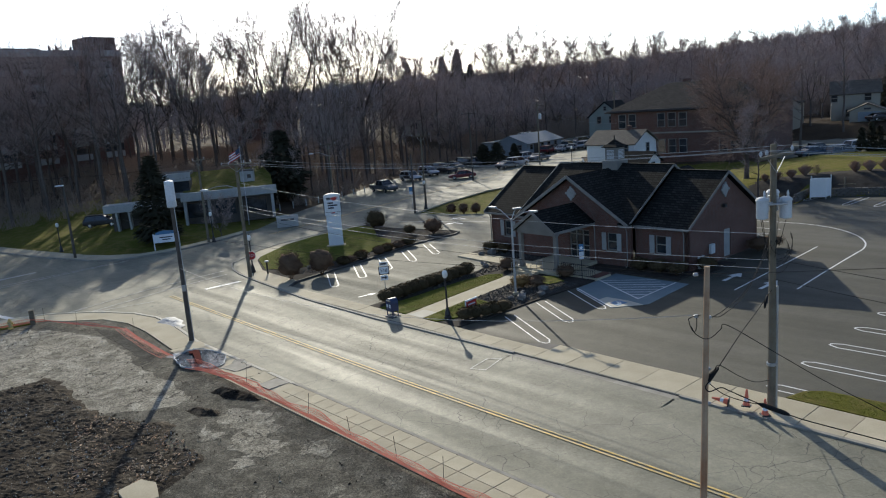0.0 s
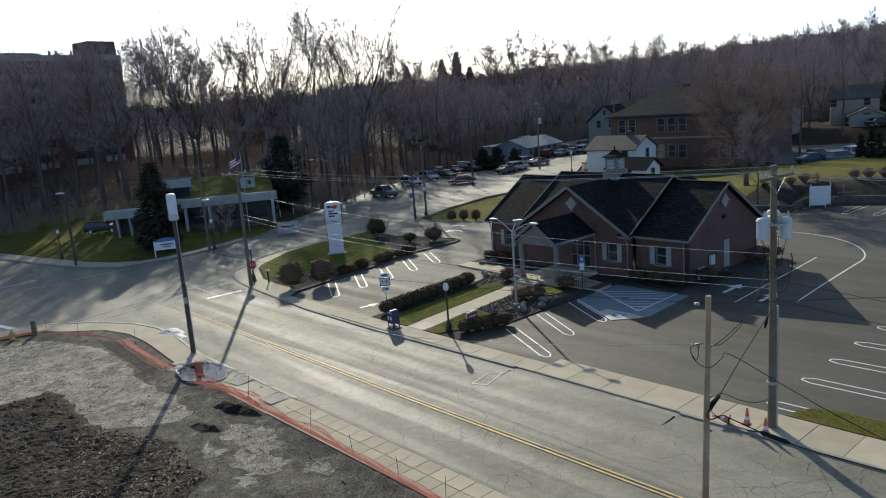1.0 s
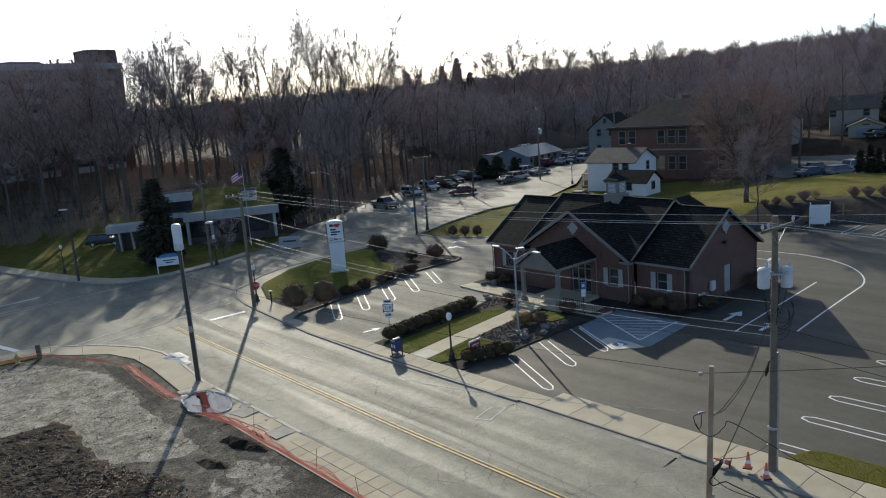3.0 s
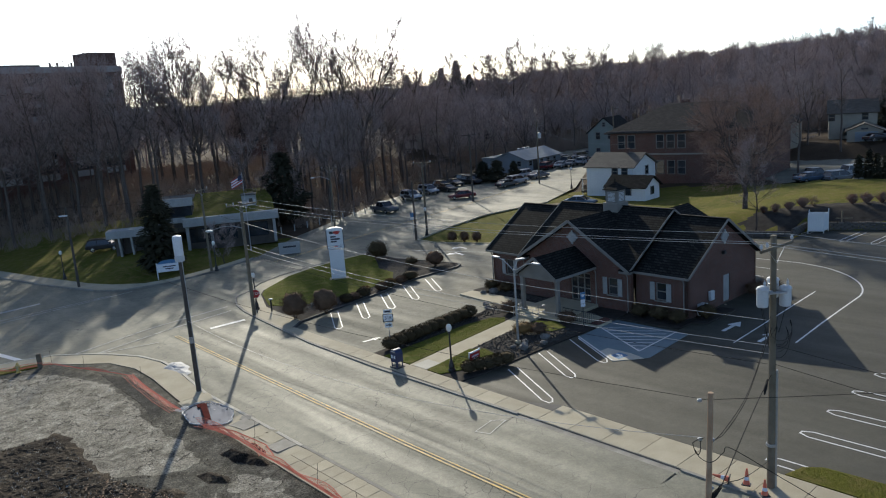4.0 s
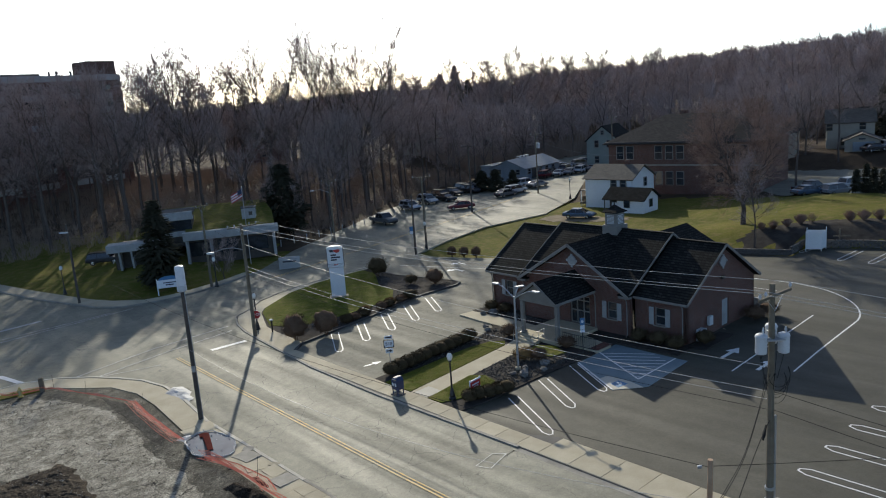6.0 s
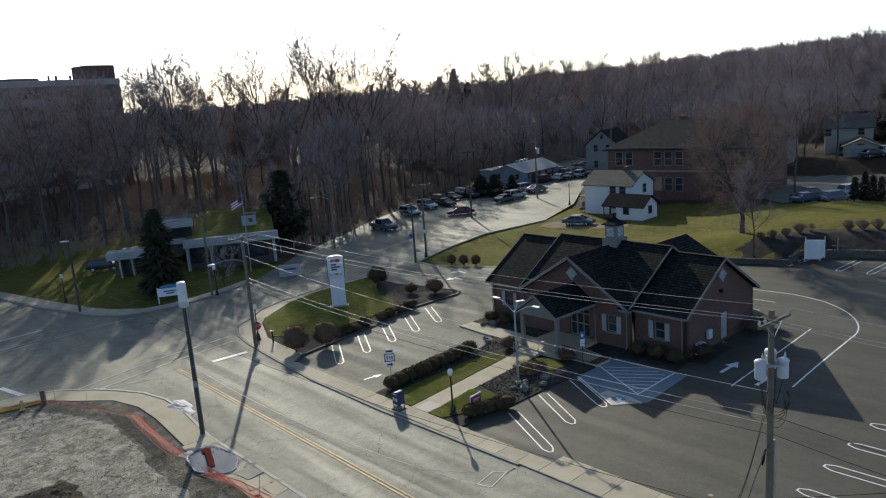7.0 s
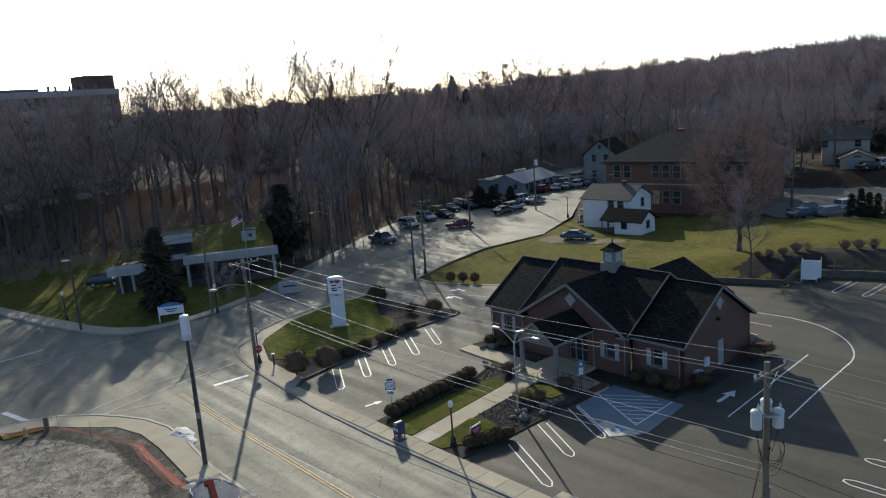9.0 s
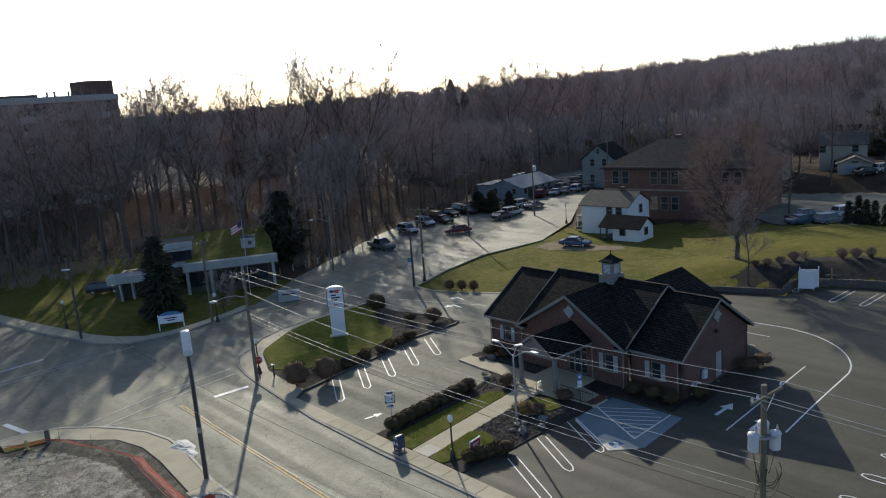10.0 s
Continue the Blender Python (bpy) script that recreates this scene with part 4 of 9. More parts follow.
# ---- the bank ----
def panel(a, d, ln, inn, low, top, holes):
    """A flat wall or frame in one piece, with square openings (from, to, low, high) right through it."""
    us = sorted({0.0, ln, *(h[0] for h in holes), *(h[1] for h in holes)})
    zs = sorted({low, top, *(h[2] for h in holes), *(h[3] for h in holes)})
    g, at = Geo(), {}

    def vert(i, j, k):
        if (i, j, k) not in at:
            p = a + d * us[i] + inn * k
            at[(i, j, k)] = len(g.v)
            g.v.append((p.x, p.y, zs[j]))
        return at[(i, j, k)]

    def solid(i, j):
        if not (0 <= i < len(us) - 1 and 0 <= j < len(zs) - 1):
            return False
        u, z = (us[i] + us[i + 1]) / 2, (zs[j] + zs[j + 1]) / 2
        return not any(h[0] < u < h[1] and h[2] < z < h[3] for h in holes)
    for i in range(len(us) - 1):
        for j in range(len(zs) - 1):
            if not solid(i, j):
                continue
            g.f.append((vert(i, j, 0), vert(i + 1, j, 0), vert(i + 1, j + 1, 0), vert(i, j + 1, 0)))
            g.f.append((vert(i, j, 1), vert(i, j + 1, 1), vert(i + 1, j + 1, 1), vert(i + 1, j, 1)))
            for di, dj, e in ((-1, 0, ((i, j), (i, j + 1))), (1, 0, ((i + 1, j + 1), (i + 1, j))), (0, -1, ((i + 1, j), (i, j))), (0, 1, ((i, j + 1), (i + 1, j + 1)))):
                if not solid(i + di, j + dj):
                    (p, q), (r, t) = e
                    g.f.append((vert(p, q, 0), vert(r, t, 0), vert(r, t, 1), vert(p, q, 1)))
    n, m = len(us) - 1, len(zs) - 1
    g.corner = (vert(0, m, 0), vert(n, m, 0), vert(0, m, 1), vert(n, m, 1))
    return g


def lattice(w, h, bars_x, bars_z, thick, bar, m):
    """A window or door frame in one piece, centred on m, with panes between the bars."""
    xs = [-w / 2] + list(bars_x) + [w / 2]
    zs = [-h / 2] + list(bars_z) + [h / 2]
    holes = []
    for x0, x1 in zip(xs, xs[1:]):
        for z0, z1 in zip(zs, zs[1:]):
            holes.append((x0 + w / 2 + bar * (1 if x0 == -w / 2 else 0.5), x1 + w / 2 - bar * (1 if x1 == w / 2 else 0.5), z0 + bar * (1 if z0 == -h / 2 else 0.5), z1 - bar * (1 if z1 == h / 2 else 0.5)))
    g = panel(Vector((-w / 2, -thick / 2)), Vector((1, 0)), w, Vector((0, thick)), -h / 2, h / 2, holes)
    return Geo().add(g.v, g.f, m)


def build_bank():
    bx, by = W(-38.5, 51.7)
    z0 = level(bx, by)
    bank = thing("bank_building", bx, by, "single-storey red brick bank with dark shingle roof and cupola", "bank", rz=STREET, z=0.0)
    O = Vector((-38.5, 51.7))
    E = 3.66                     # eave height

    def L(s, n, z):
        return (s - O.x, n - O.y, z)

    def wall(name, a, b, top, thick=0.3, gable=None, holes=(), label=""):
        """A straight wall from a to b in plan, with square openings (from, to, low, high) and an optional gable peak height."""
        a, b = Vector(a), Vector(b)
        ln = (b - a).length
        d = (b - a) / ln
        inn = Vector((-d.y, d.x)) * thick
        low = z0 - 0.1
        g = panel(a - O, d, ln, inn, low, top, holes)
        if gable:
            m = a + d * ln / 2 - O
            k = len(g.v)
            g.v += [(m.x, m.y, gable), (m.x + inn.x, m.y + inn.y, gable)]
            c = g.corner
            g.f += [(c[0], c[1], k), (c[3], c[2], k + 1), (c[0], k, k + 1, c[2]), (c[1], c[3], k + 1, k)]
        part(name, g, M_BRICK, bank, label)
        return a, d, inn

    def window(a, d, inn, u0, u1, w0, w1, shutters=True):
        mid = a + d * (u0 + u1) / 2 + inn * 0.45
        ang = math.degrees(math.atan2(d.y, d.x))
        w, h = u1 - u0, w1 - w0
        m = Matrix.Translation(L(mid.x, mid.y, (w0 + w1) / 2)) @ Matrix.Rotation(radians(ang), 4, "Z")
        fr = lattice(w, h, [], [0.0], 0.1, 0.075, m)
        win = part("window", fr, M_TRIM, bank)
        part("pane", Geo().box((0, 0.03, 0), (w - 0.1, 0.03, h - 0.1), 0.005, m), M_GLASS, win)
        part("sill", Geo().box((0, -0.18, -h / 2 - 0.05), (w + 0.16, 0.14, 0.09), 0.02, m), M_KERB, win)
        if shutters:
            for sx in (-1, 1):
                part("shutter", lattice(0.4, h, [], [-h / 6, h / 6], 0.045, 0.05, m @ Matrix.Translation((sx * (w / 2 + 0.24), -0.2, 0))), M_FASCIA, win, "pale grey louvred shutter")
                part("shutter_panel", Geo().box((sx * (w / 2 + 0.24), -0.195, 0), (0.36, 0.02, h - 0.06), 0.004, m), M_FASCIA, win)

    fl = z0 + 0.25
    sill, head = fl + 0.95, fl + 2.3
    # Front of the middle section and of both wings, then sides and back.
    holes = [(5.0, 7.0, fl, fl + 2.35), (8.7, 9.6, sill, head)]
    f = wall("wall", (-43.9, 46.1), (-33.1, 46.1), E, gable=7.02, holes=holes, label="red brick gabled front wall")
    window(*f, 8.7, 9.6, sill, head)
    g1 = [(1.7, 2.6, sill, head)]
    f = wall("wall", (-33.1, 46.75), (-28.75, 46.75), E, holes=g1)
    window(*f, 1.7, 2.6, sill, head)
    g2 = [(1.6, 2.5, sill, head)]
    f = wall("wall", (-48.3, 46.75), (-43.9, 46.75), E, holes=g2)
    window(*f, 1.6, 2.5, sill, head)
    f = wall("wall", (-28.75, 46.75), (-28.75, 56.6), E, gable=6.85, holes=[(4.9, 5.9, fl, fl + 2.1)], label="red brick gable end wall")
    door_m = f[0] + f[1] * 5.4 + f[2] * 0.4
    part("side_door", Geo().box(L(door_m.x, door_m.y, fl + 1.05), (0.07, 0.96, 2.08), 0.01), M_FASCIA, bank, "pale grey steel side door")
    wall("wall", (-48.3, 56.6), (-48.3, 46.75), E, gable=6.85)
    wall("wall", (-28.75, 56.6), (-33.6, 56.6), E)
    wall("wall", (-43.0, 56.6), (-48.3, 56.6), E)
    wall("wall", (-33.6, 56.6), (-33.6, 62.2), E - 0.3)
    wall("wall", (-33.6, 62.2), (-43.0, 62.2), E - 0.3, gable=5.9)
    wall("wall", (-43.0, 62.2), (-43.0, 56.6), E - 0.3)
    # Roofs: thick shingled planes with pale rake and eave boards.
    def roof(name, pts, normal, label=""):
        return part(name, Geo().plate([L(*p) for p in pts], 0.14, normal), M_SHING, bank, label)

    def board(pts, w=0.2, t=0.05):
        a, b = Vector(L(*pts[0])), Vector(L(*pts[1]))
        d = b - a
        m = Matrix.Translation((a + b) / 2) @ d.to_track_quat("X", "Z").to_matrix().to_4x4()
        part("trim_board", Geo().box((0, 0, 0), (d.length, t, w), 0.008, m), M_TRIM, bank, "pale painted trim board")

    R, Rw, Nf, Nb = 7.46, 7.06, 45.62, 57.3
    nr = 51.7
    wing_f, wing_b = 46.3, 57.0
    # middle: back plane whole, front plane in two pieces beside the cross gable
    roof("roof", [(-44.15, nr, R), (-32.9, nr, R), (-32.9, Nb, E), (-44.15, Nb, E)], (0, 1, 1.5), "dark shingle roof plane")
    k = (R - E) / (nr - Nf)
    n_in = Nf + (7.12 - E) / k
    roof("roof", [(-44.15, Nf, E), (-44.15, nr, R), (-38.5, nr, R), (-38.5, n_in, 7.12)], (0, -1, 1.5))
    roof("roof", [(-32.9, Nf, E), (-32.9, nr, R), (-38.5, nr, R), (-38.5, n_in, 7.12)], (0, -1, 1.5))
    # cross gable planes
    roof("roof", [(-44.15, Nf - 0.05, E + 0.01), (-38.5, Nf - 0.05, 7.16), (-38.5, n_in + 0.1, 7.16), (-44.15, Nf + 0.05, E + 0.01)], (-1, 0, 1.5))
    roof("roof", [(-32.9, Nf - 0.05, E + 0.01), (-38.5, Nf - 0.05, 7.16), (-38.5, n_in + 0.1, 7.16), (-32.9, Nf + 0.05, E + 0.01)], (1, 0, 1.5))
    for sx, s0, s1 in ((-1, -48.7, -44.1), (1, -32.95, -28.4)):
        roof("roof", [(s0, wing_f, E), (s1, wing_f, E), (s1, nr, Rw), (s0, nr, Rw)], (0, -1, 1.5))
        roof("roof", [(s0, wing_b, E), (s1, wing_b, E), (s1, nr, Rw), (s0, nr, Rw)], (0, 1, 1.5))
        end = s0 if sx < 0 else s1
        board([(end + sx * 0.03, wing_f, E - 0.05), (end + sx * 0.03, nr, Rw - 0.05)])
        board([(end + sx * 0.03, wing_b, E - 0.05), (end + sx * 0.03, nr, Rw - 0.05)])
        board([(s0, wing_f - 0.02, E - 0.12), (s1, wing_f - 0.02, E - 0.12)], 0.16, 0.12)
        mid = -44.17 if sx < 0 else -32.88
        board([(mid, Nf, E + 0.0), (mid, nr, R - 0.0)], 0.16)
        board([(mid, Nb, E + 0.0), (mid, nr, R - 0.0)], 0.16)
        part("ridge_cap", Geo().box(L((s0 + s1) / 2, nr, Rw + 0.02), (abs(s1 - s0), 0.3, 0.05), 0.02), M_SHING, bank)
    part("ridge_cap", Geo().box(L(-38.5, nr, R + 0.02), (11.3, 0.3, 0.05), 0.02), M_SHING, bank)
    board([(-44.15, Nf - 0.08, E - 0.06), (-38.5, Nf - 0.08, 7.1)], 0.24)
    board([(-32.9, Nf - 0.08, E - 0.06), (-38.5, Nf - 0.08, 7.1)], 0.24)
    # short eave returns at the gable feet
    for s in (-43.7, -33.35):
        part("eave_return", Geo().box(L(s, Nf + 0.2, E - 0.1), (0.95, 0.5, 0.2), 0.03), M_TRIM, bank)
        part("eave_return", Geo().prism([L(s - 0.5, Nf - 0.05, 0)[:2], L(s + 0.5, Nf - 0.05, 0)[:2], L(s + 0.5, Nf + 0.45, 0)[:2], L(s - 0.5, Nf + 0.45, 0)[:2]], E, E + 0.12), M_SHING, bank)
    # rear wing roof
    for sg in (-1, 1):
        roof("roof", [(-38.3 + sg * 5.1, 62.6, E - 0.35), (-38.3, 62.6, 6.05), (-38.3, 54.2, 6.05), (-38.3 + sg * 5.1, 57, E - 0.35)], (sg, 0, 1.5))
    # porch
    for s in (-40.05, -36.55):
        g = Geo().box(L(s, 41.75, (z0 + 0.3 + E - 0.3) / 2), (0.3, 0.3, E - z0 - 0.55), 0.03)
        g.box(L(s, 41.75, z0 + 0.38), (0.42, 0.42, 0.2), 0.03)
        g.box(L(s, 41.75, E - 0.32), (0.4, 0.4, 0.14), 0.03)
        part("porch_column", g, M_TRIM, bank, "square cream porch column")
    PE, PP = 3.62, 5.06
    for sg in (-1, 1):
        roof("porch_roof", [(-38.3 + sg * 2.05, 41.2, PE), (-38.3, 41.2, PP), (-38.3, 46.1, PP), (-38.3 + sg * 2.05, 46.1, PE)], (sg, 0, 1.4))
        board([(-38.3 + sg * 2.07, 41.16, PE - 0.05), (-38.3, 41.16, PP - 0.05)], 0.22)
        board([(-38.3 + sg * 2.07, 41.2, PE - 0.1), (-38.3 + sg * 2.07, 46.0, PE - 0.1)], 0.2)
    part("porch_gable", Geo().plate([L(-40.2, 41.5, PE - 0.05), L(-36.4, 41.5, PE - 0.05), L(-38.3, 41.5, PP - 0.15)], 0.08, (0, -1, 0)), M_TRIM, bank, "cream porch pediment")
    part("porch_beam", Geo().box(L(-38.3, 41.75, PE - 0.2), (3.9, 0.34, 0.3), 0.03), M_TRIM, bank)
    part("porch_floor", Geo().box(L(-38.3, 43.7, z0 + 0.12), (4.4, 4.6, 0.3), 0.03), M_CONC, bank, "concrete porch floor")
    for k in range(2):
        part("porch_step", Geo().box(L(-39.0, 41.2 - 0.3 * k, z0 + 0.02 - 0.0 * k), (2.0, 0.34, 0.3 - 0.12 * k), 0.02), M_CONC, bank)
    # entrance doors
    m = Matrix.Translation(L(-37.9, 46.25, fl + 1.17))
    fr = lattice(1.98, 2.33, [-0.33, 0.33], [-0.1, 0.75], 0.1, 0.09, m)
    ent = part("entrance_door", fr, M_TRIM, bank, "white-framed glass entrance doors")
    part("pane", Geo().box((0, 0.03, 0), (1.9, 0.03, 2.28), 0.005, m), M_GLASS, ent)
    # cupola
    cz = 6.9
    cup = part("cupola", Geo().box(L(-38.4, nr, cz + 0.35), (1.5, 1.5, 1.0), 0.03), M_TRIM, bank, "pale square cupola with louvres")
    part("cupola_shaft", Geo().box(L(-38.4, nr, cz + 1.35), (1.15, 1.15, 1.1), 0.03), M_TRIM, cup)
    for dx, dy in ((0, -0.59), (0, 0.59), (-0.59, 0), (0.59, 0)):
        g = Geo()
        for q in range(7):
            g.box(L(-38.4 + dx, nr + dy, cz + 1.0 + q * 0.11), (0.7 if dy else 0.03, 0.7 if dx else 0.03, 0.06), 0.01)
        part("louvre", g, M_GREYPAINT, cup)
    g = Geo().lathe([(1.08, 0), (1.06, 0.07), (0.62, 0.26), (0.06, 0.62), (0.03, 0.95)], 4, Matrix.Translation(L(-38.4, nr, cz + 1.9)) @ Matrix.Rotation(radians(45), 4, "Z"))
    part("cupola_roof", g, M_SHING, cup, "dark pyramid cupola roof")
    # round gable vents and downspouts
    for p, ax in (((-38.5, 46.05, 5.75), "n"), ((-28.68, 51.7, 5.7), "s")):
        mm = Matrix.Translation(L(*p)) @ (Matrix.Rotation(radians(90), 4, "X") if ax == "n" else Matrix.Rotation(radians(90), 4, "Y"))
        g = Geo().lathe([(0.42, -0.05), (0.42, 0.03), (0.36, 0.06), (0.05, 0.06)], 20, mm)
        for q in range(4):
            a = math.pi / 2 * q
            g.box((0.46 * math.cos(a), 0.46 * math.sin(a), 0.02), (0.18, 0.18, 0.1), 0.02, mm)
        part("gable_vent", g, M_FASCIA, bank, "round pale gable vent with keystones")
    for s, n in ((-33.25, 45.95), (-28.95, 46.6), (-36.2, 45.95), (-43.75, 45.95), (-48.2, 46.6)):
        g = Geo().tube([L(s, n - 0.25, E - 0.15), L(s, n - 0.06, E - 0.5), L(s, n - 0.06, z0 + 0.25), L(s, n - 0.25, z0 + 0.12)], 0.045, 6)
        part("downspout", g, M_TRIM, bank, "pale downspout")
    part("wall_lamp", Geo().box(L(-28.55, 51.4, 4.55), (0.25, 0.3, 0.25), 0.03), M_BLACK, bank)
    part("meter_box", Geo().box(L(-28.55, 49.6, z0 + 1.3), (0.25, 0.5, 0.7), 0.03), M_GREYPAINT, bank)
    part("meter_box", Geo().box(L(-28.5, 48.3, z0 + 0.55), (0.5, 0.7, 0.9), 0.04), M_GREYPAINT, bank)
    part("threshold_slab", Geo().box(L(-27.6, 52.2, z0 + 0.1), (2.0, 1.6, 0.1), 0.02), M_CONC, bank)
    return bank


build_bank()


def railing(s, n, rz, length, label):
    r = street_thing("handrail", s, n, label, "handrail", "porch handrails", rz)
    part("rail", Geo().tube([(0, 0, 0.0), (0, 0, 0.85), (length, 0, 1.0), (length, 0, 0.05)], 0.019, 6), M_STEEL, r)
    part("rail", Geo().tube([(0, 0, 0.45), (length, 0, 0.55)], 0.02, 6), M_STEEL, r)
    part("post", Geo().tube([(length / 2, 0, 0.05), (length / 2, 0, 0.92)], 0.02, 6), M_STEEL, r)


railing(-40.0, 40.5, 90, 1.3, "bent steel handrail beside the steps")
railing(-38.0, 40.5, 90, 1.3, "bent steel handrail beside the steps")
fence = street_thing("ramp_railing", -36.3, 42.0, "black picket railing beside the porch ramp", "railing")
part("rail", Geo().tube([(0, 0, 0.95), (3.1, 0, 0.95)], 0.03, 6), M_BLACK, fence)
part("rail", Geo().tube([(0, 0, 0.15), (3.1, 0, 0.15)], 0.025, 6), M_BLACK, fence)
for i in range(17):
    part("picket", Geo().tube([(i * 0.19, 0, 0.0), (i * 0.19, 0, 0.97)], 0.014, 4), M_BLACK, fence)
sheet("ramp", [(-36.1, 41.9), (-33.0, 41.9), (-33.0, 43.5), (-36.1, 44.3)], 0.2, M_CONC, "concrete ramp beside the porch", 0.2)
sheet("ramp_mat", [(-33.9, 42.1), (-33.1, 42.1), (-33.1, 43.8), (-33.9, 43.8)], 0.215, M_BRICK, "dull red tactile strip", 0.03)


# ---- poles, lamps and wires ----
def sag(a, b, drop, k=14):
    a, b = Vector(a), Vector(b)
    return [a.lerp(b, i / k) - Vector((0, 0, drop * 4 * (i / k) * (1 - i / k))) for i in range(k + 1)]


def wire(a, b, drop=0.5, r=0.016, material=None, label="bright power line strung between poles"):
    ob = part("power_line", Geo().tube(sag(a, b, drop), r, 4, False), material or M_WIRE)
    return tagged(ob, label, "wire", "overhead wires")


def insulator(parent, p, h=0.22):
    part("insulator", Geo().lathe([(0.02, 0), (0.03, 0.05), (0.07, 0.07), (0.05, 0.11), (0.075, 0.13), (0.05, 0.17), (0.03, h)], 8, Matrix.Translation(p)), M_PORC, parent)


def utility_pole(x, y, height, label, arms=(), rz=0.0, r=0.16, material=None, lean=(0, 0)):
    """A tapered timber pole; arms are (height, half length, turn, insulators)."""
    z = level(x, y) if y < 100 else terrain(x, y)
    u = thing("utility_pole", x, y, label, "utility pole", "utility poles", rz, z)
    pts = [(lean[0] * t, lean[1] * t, height * t - (0.2 if t == 0 else 0)) for t in (0, 0.25, 0.5, 0.75, 1)]
    part("pole", Geo().tube(pts, [r, r * 0.93, r * 0.85, r * 0.77, r * 0.7], 12), material or M_WOODPOLE, u, smoothed=False)
    for h, half, turn, ins in arms:
        ax, ay = lean[0] * h / height, lean[1] * h / height
        m = Matrix.Translation((ax, ay, h)) @ Matrix.Rotation(radians(turn), 4, "Z")
        arm = part("crossarm", Geo().box((0, -r * 0.8, 0), (2 * half, 0.1, 0.12), 0.015, m), material or M_WOODPOLE, u)
        for k in (-1, 1):
            part("arm_brace", Geo().tube([m @ Vector((k * half * 0.55, -r * 0.8, -0.03)), m @ Vector((0, -r * 0.8, -0.65))], 0.015, 4), M_STEEL, u)
        for k in ins:
            insulator(arm, m @ Vector((k * half, -r * 0.8, 0.06)))
    return u


corner_pole = utility_pole(-17.88, 64.45, 10.2, "tall weathered utility pole at the street corner", [(9.95, 1.35, 38, (-0.95, -0.5, 0.5, 0.95))], 0, 0.17, M_WOODPOLE)
part("luminaire_arm", Geo().tube([(0, 0, 7.9), (-0.8, -0.5, 8.25), (-1.5, -0.95, 8.3), (-2.2, -1.4, 8.15)], 0.035, 6), M_STEEL, corner_pole, "galvanised street lamp arm")
part("luminaire", Geo().blob((-2.45, -1.55, 8.1), 0.3, 3, 0.02, 10, 6, (1.2, 0.8, 0.35)), M_GREYPAINT, corner_pole, "grey cobra-head street lamp", True)

bank_pole = utility_pole(12.45, 29.25, 10.9, "tall utility pole carrying three grey transformers", [(10.45, 1.2, 38, (-0.95, -0.6, 0.95))], 0, 0.165, M_WOODPOLE)
for k, (dx, dy, h) in enumerate(((-0.46, -0.1, 8.05), (0.5, 0.02, 8.0), (0.2, 0.5, 8.25))):
    body = part("transformer", Geo().lathe([(0.2, 0), (0.225, 0.03), (0.225, 0.68), (0.25, 0.7), (0.25, 0.73), (0.21, 0.8), (0.1, 0.85)], 18, Matrix.Translation((dx, dy, h))), M_GREYPAINT, bank_pole, "grey cylindrical transformer can")
    part("bushing", Geo().lathe([(0.04, 0), (0.06, 0.05), (0.04, 0.1), (0.06, 0.15), (0.04, 0.2), (0.015, 0.3)], 8, Matrix.Translation((dx + 0.08, dy, h + 0.8))), M_PORC, body)
    part("bracket", Geo().box((dx * 0.5, dy * 0.5, h + 0.6), (0.35, 0.12, 0.08), 0.01), M_STEEL, body)
part("equipment_bracket", Geo().box((0, 0, 8.6), (0.95, 0.5, 0.08), 0.02), M_STEEL, bank_pole)
for k in range(5):
    a = 1.2 * k
    p0 = Vector((0.5 * math.cos(a), 0.35 * math.sin(a), 8.2))
    part("drop_loop", Geo().tube([p0, p0 * 1.05 + Vector((0, 0, -0.6)), Vector((p0.x * 0.5, p0.y * 0.5, 6.9 - 0.1 * k)), Vector((0.1, -0.15, 7.2))], 0.011, 5), M_CABLE, bank_pole)
for k in range(6):
    rr_, a0 = 0.55 + 0.09 * (k % 3), 0.5 * k
    ring = [Vector((0.25 + rr_ * 0.8 * math.cos(q) * math.cos(a0 * 0.3), -0.2 + 0.3 * math.sin(a0), 7.15 - 0.12 * k + rr_ * math.sin(q))) for q in [math.pi * (0.95 + 1.25 * j / 10) for j in range(11)]]
    part("drop_loop", Geo().tube(ring, 0.009, 5, False), M_CABLE, bank_pole, "black looped jumper")
part("riser_guard", Geo().box((0.2, 0.02, 2.6), (0.1, 0.1, 5.4), 0.02), M_STEEL, bank_pole, "grey riser guard")
part("pole_band", Geo().lathe([(0.2, 0), (0.205, 0.02), (0.205, 0.1), (0.2, 0.12)], 12, Matrix.Translation((0, 0, 2.0))), M_STEEL, bank_pole)

near_pole = utility_pole(6.42, 19.6, 8.85, "bare weathered pole beside the near pavement", [], 0, 0.105, M_NEARPOLE, (0.2, 0))
for h, side in ((8.65, -0.6), (7.5, -0.6), (7.45, 1.4), (6.0, 1.2), (5.6, 1.2), (5.0, 1.2)):
    part("clamp", Geo().box((0.17 * side, 0, h), (0.13, 0.09, 0.09), 0.02), M_STEEL, near_pole, "galvanised clamp")
part("cable_bag", Geo().tube([(0.2, -0.05, 5.65), (0.3, 0, 5.8), (0.5, 0.05, 5.98)], [0.05, 0.08, 0.04], 8), M_CABLE, near_pole)

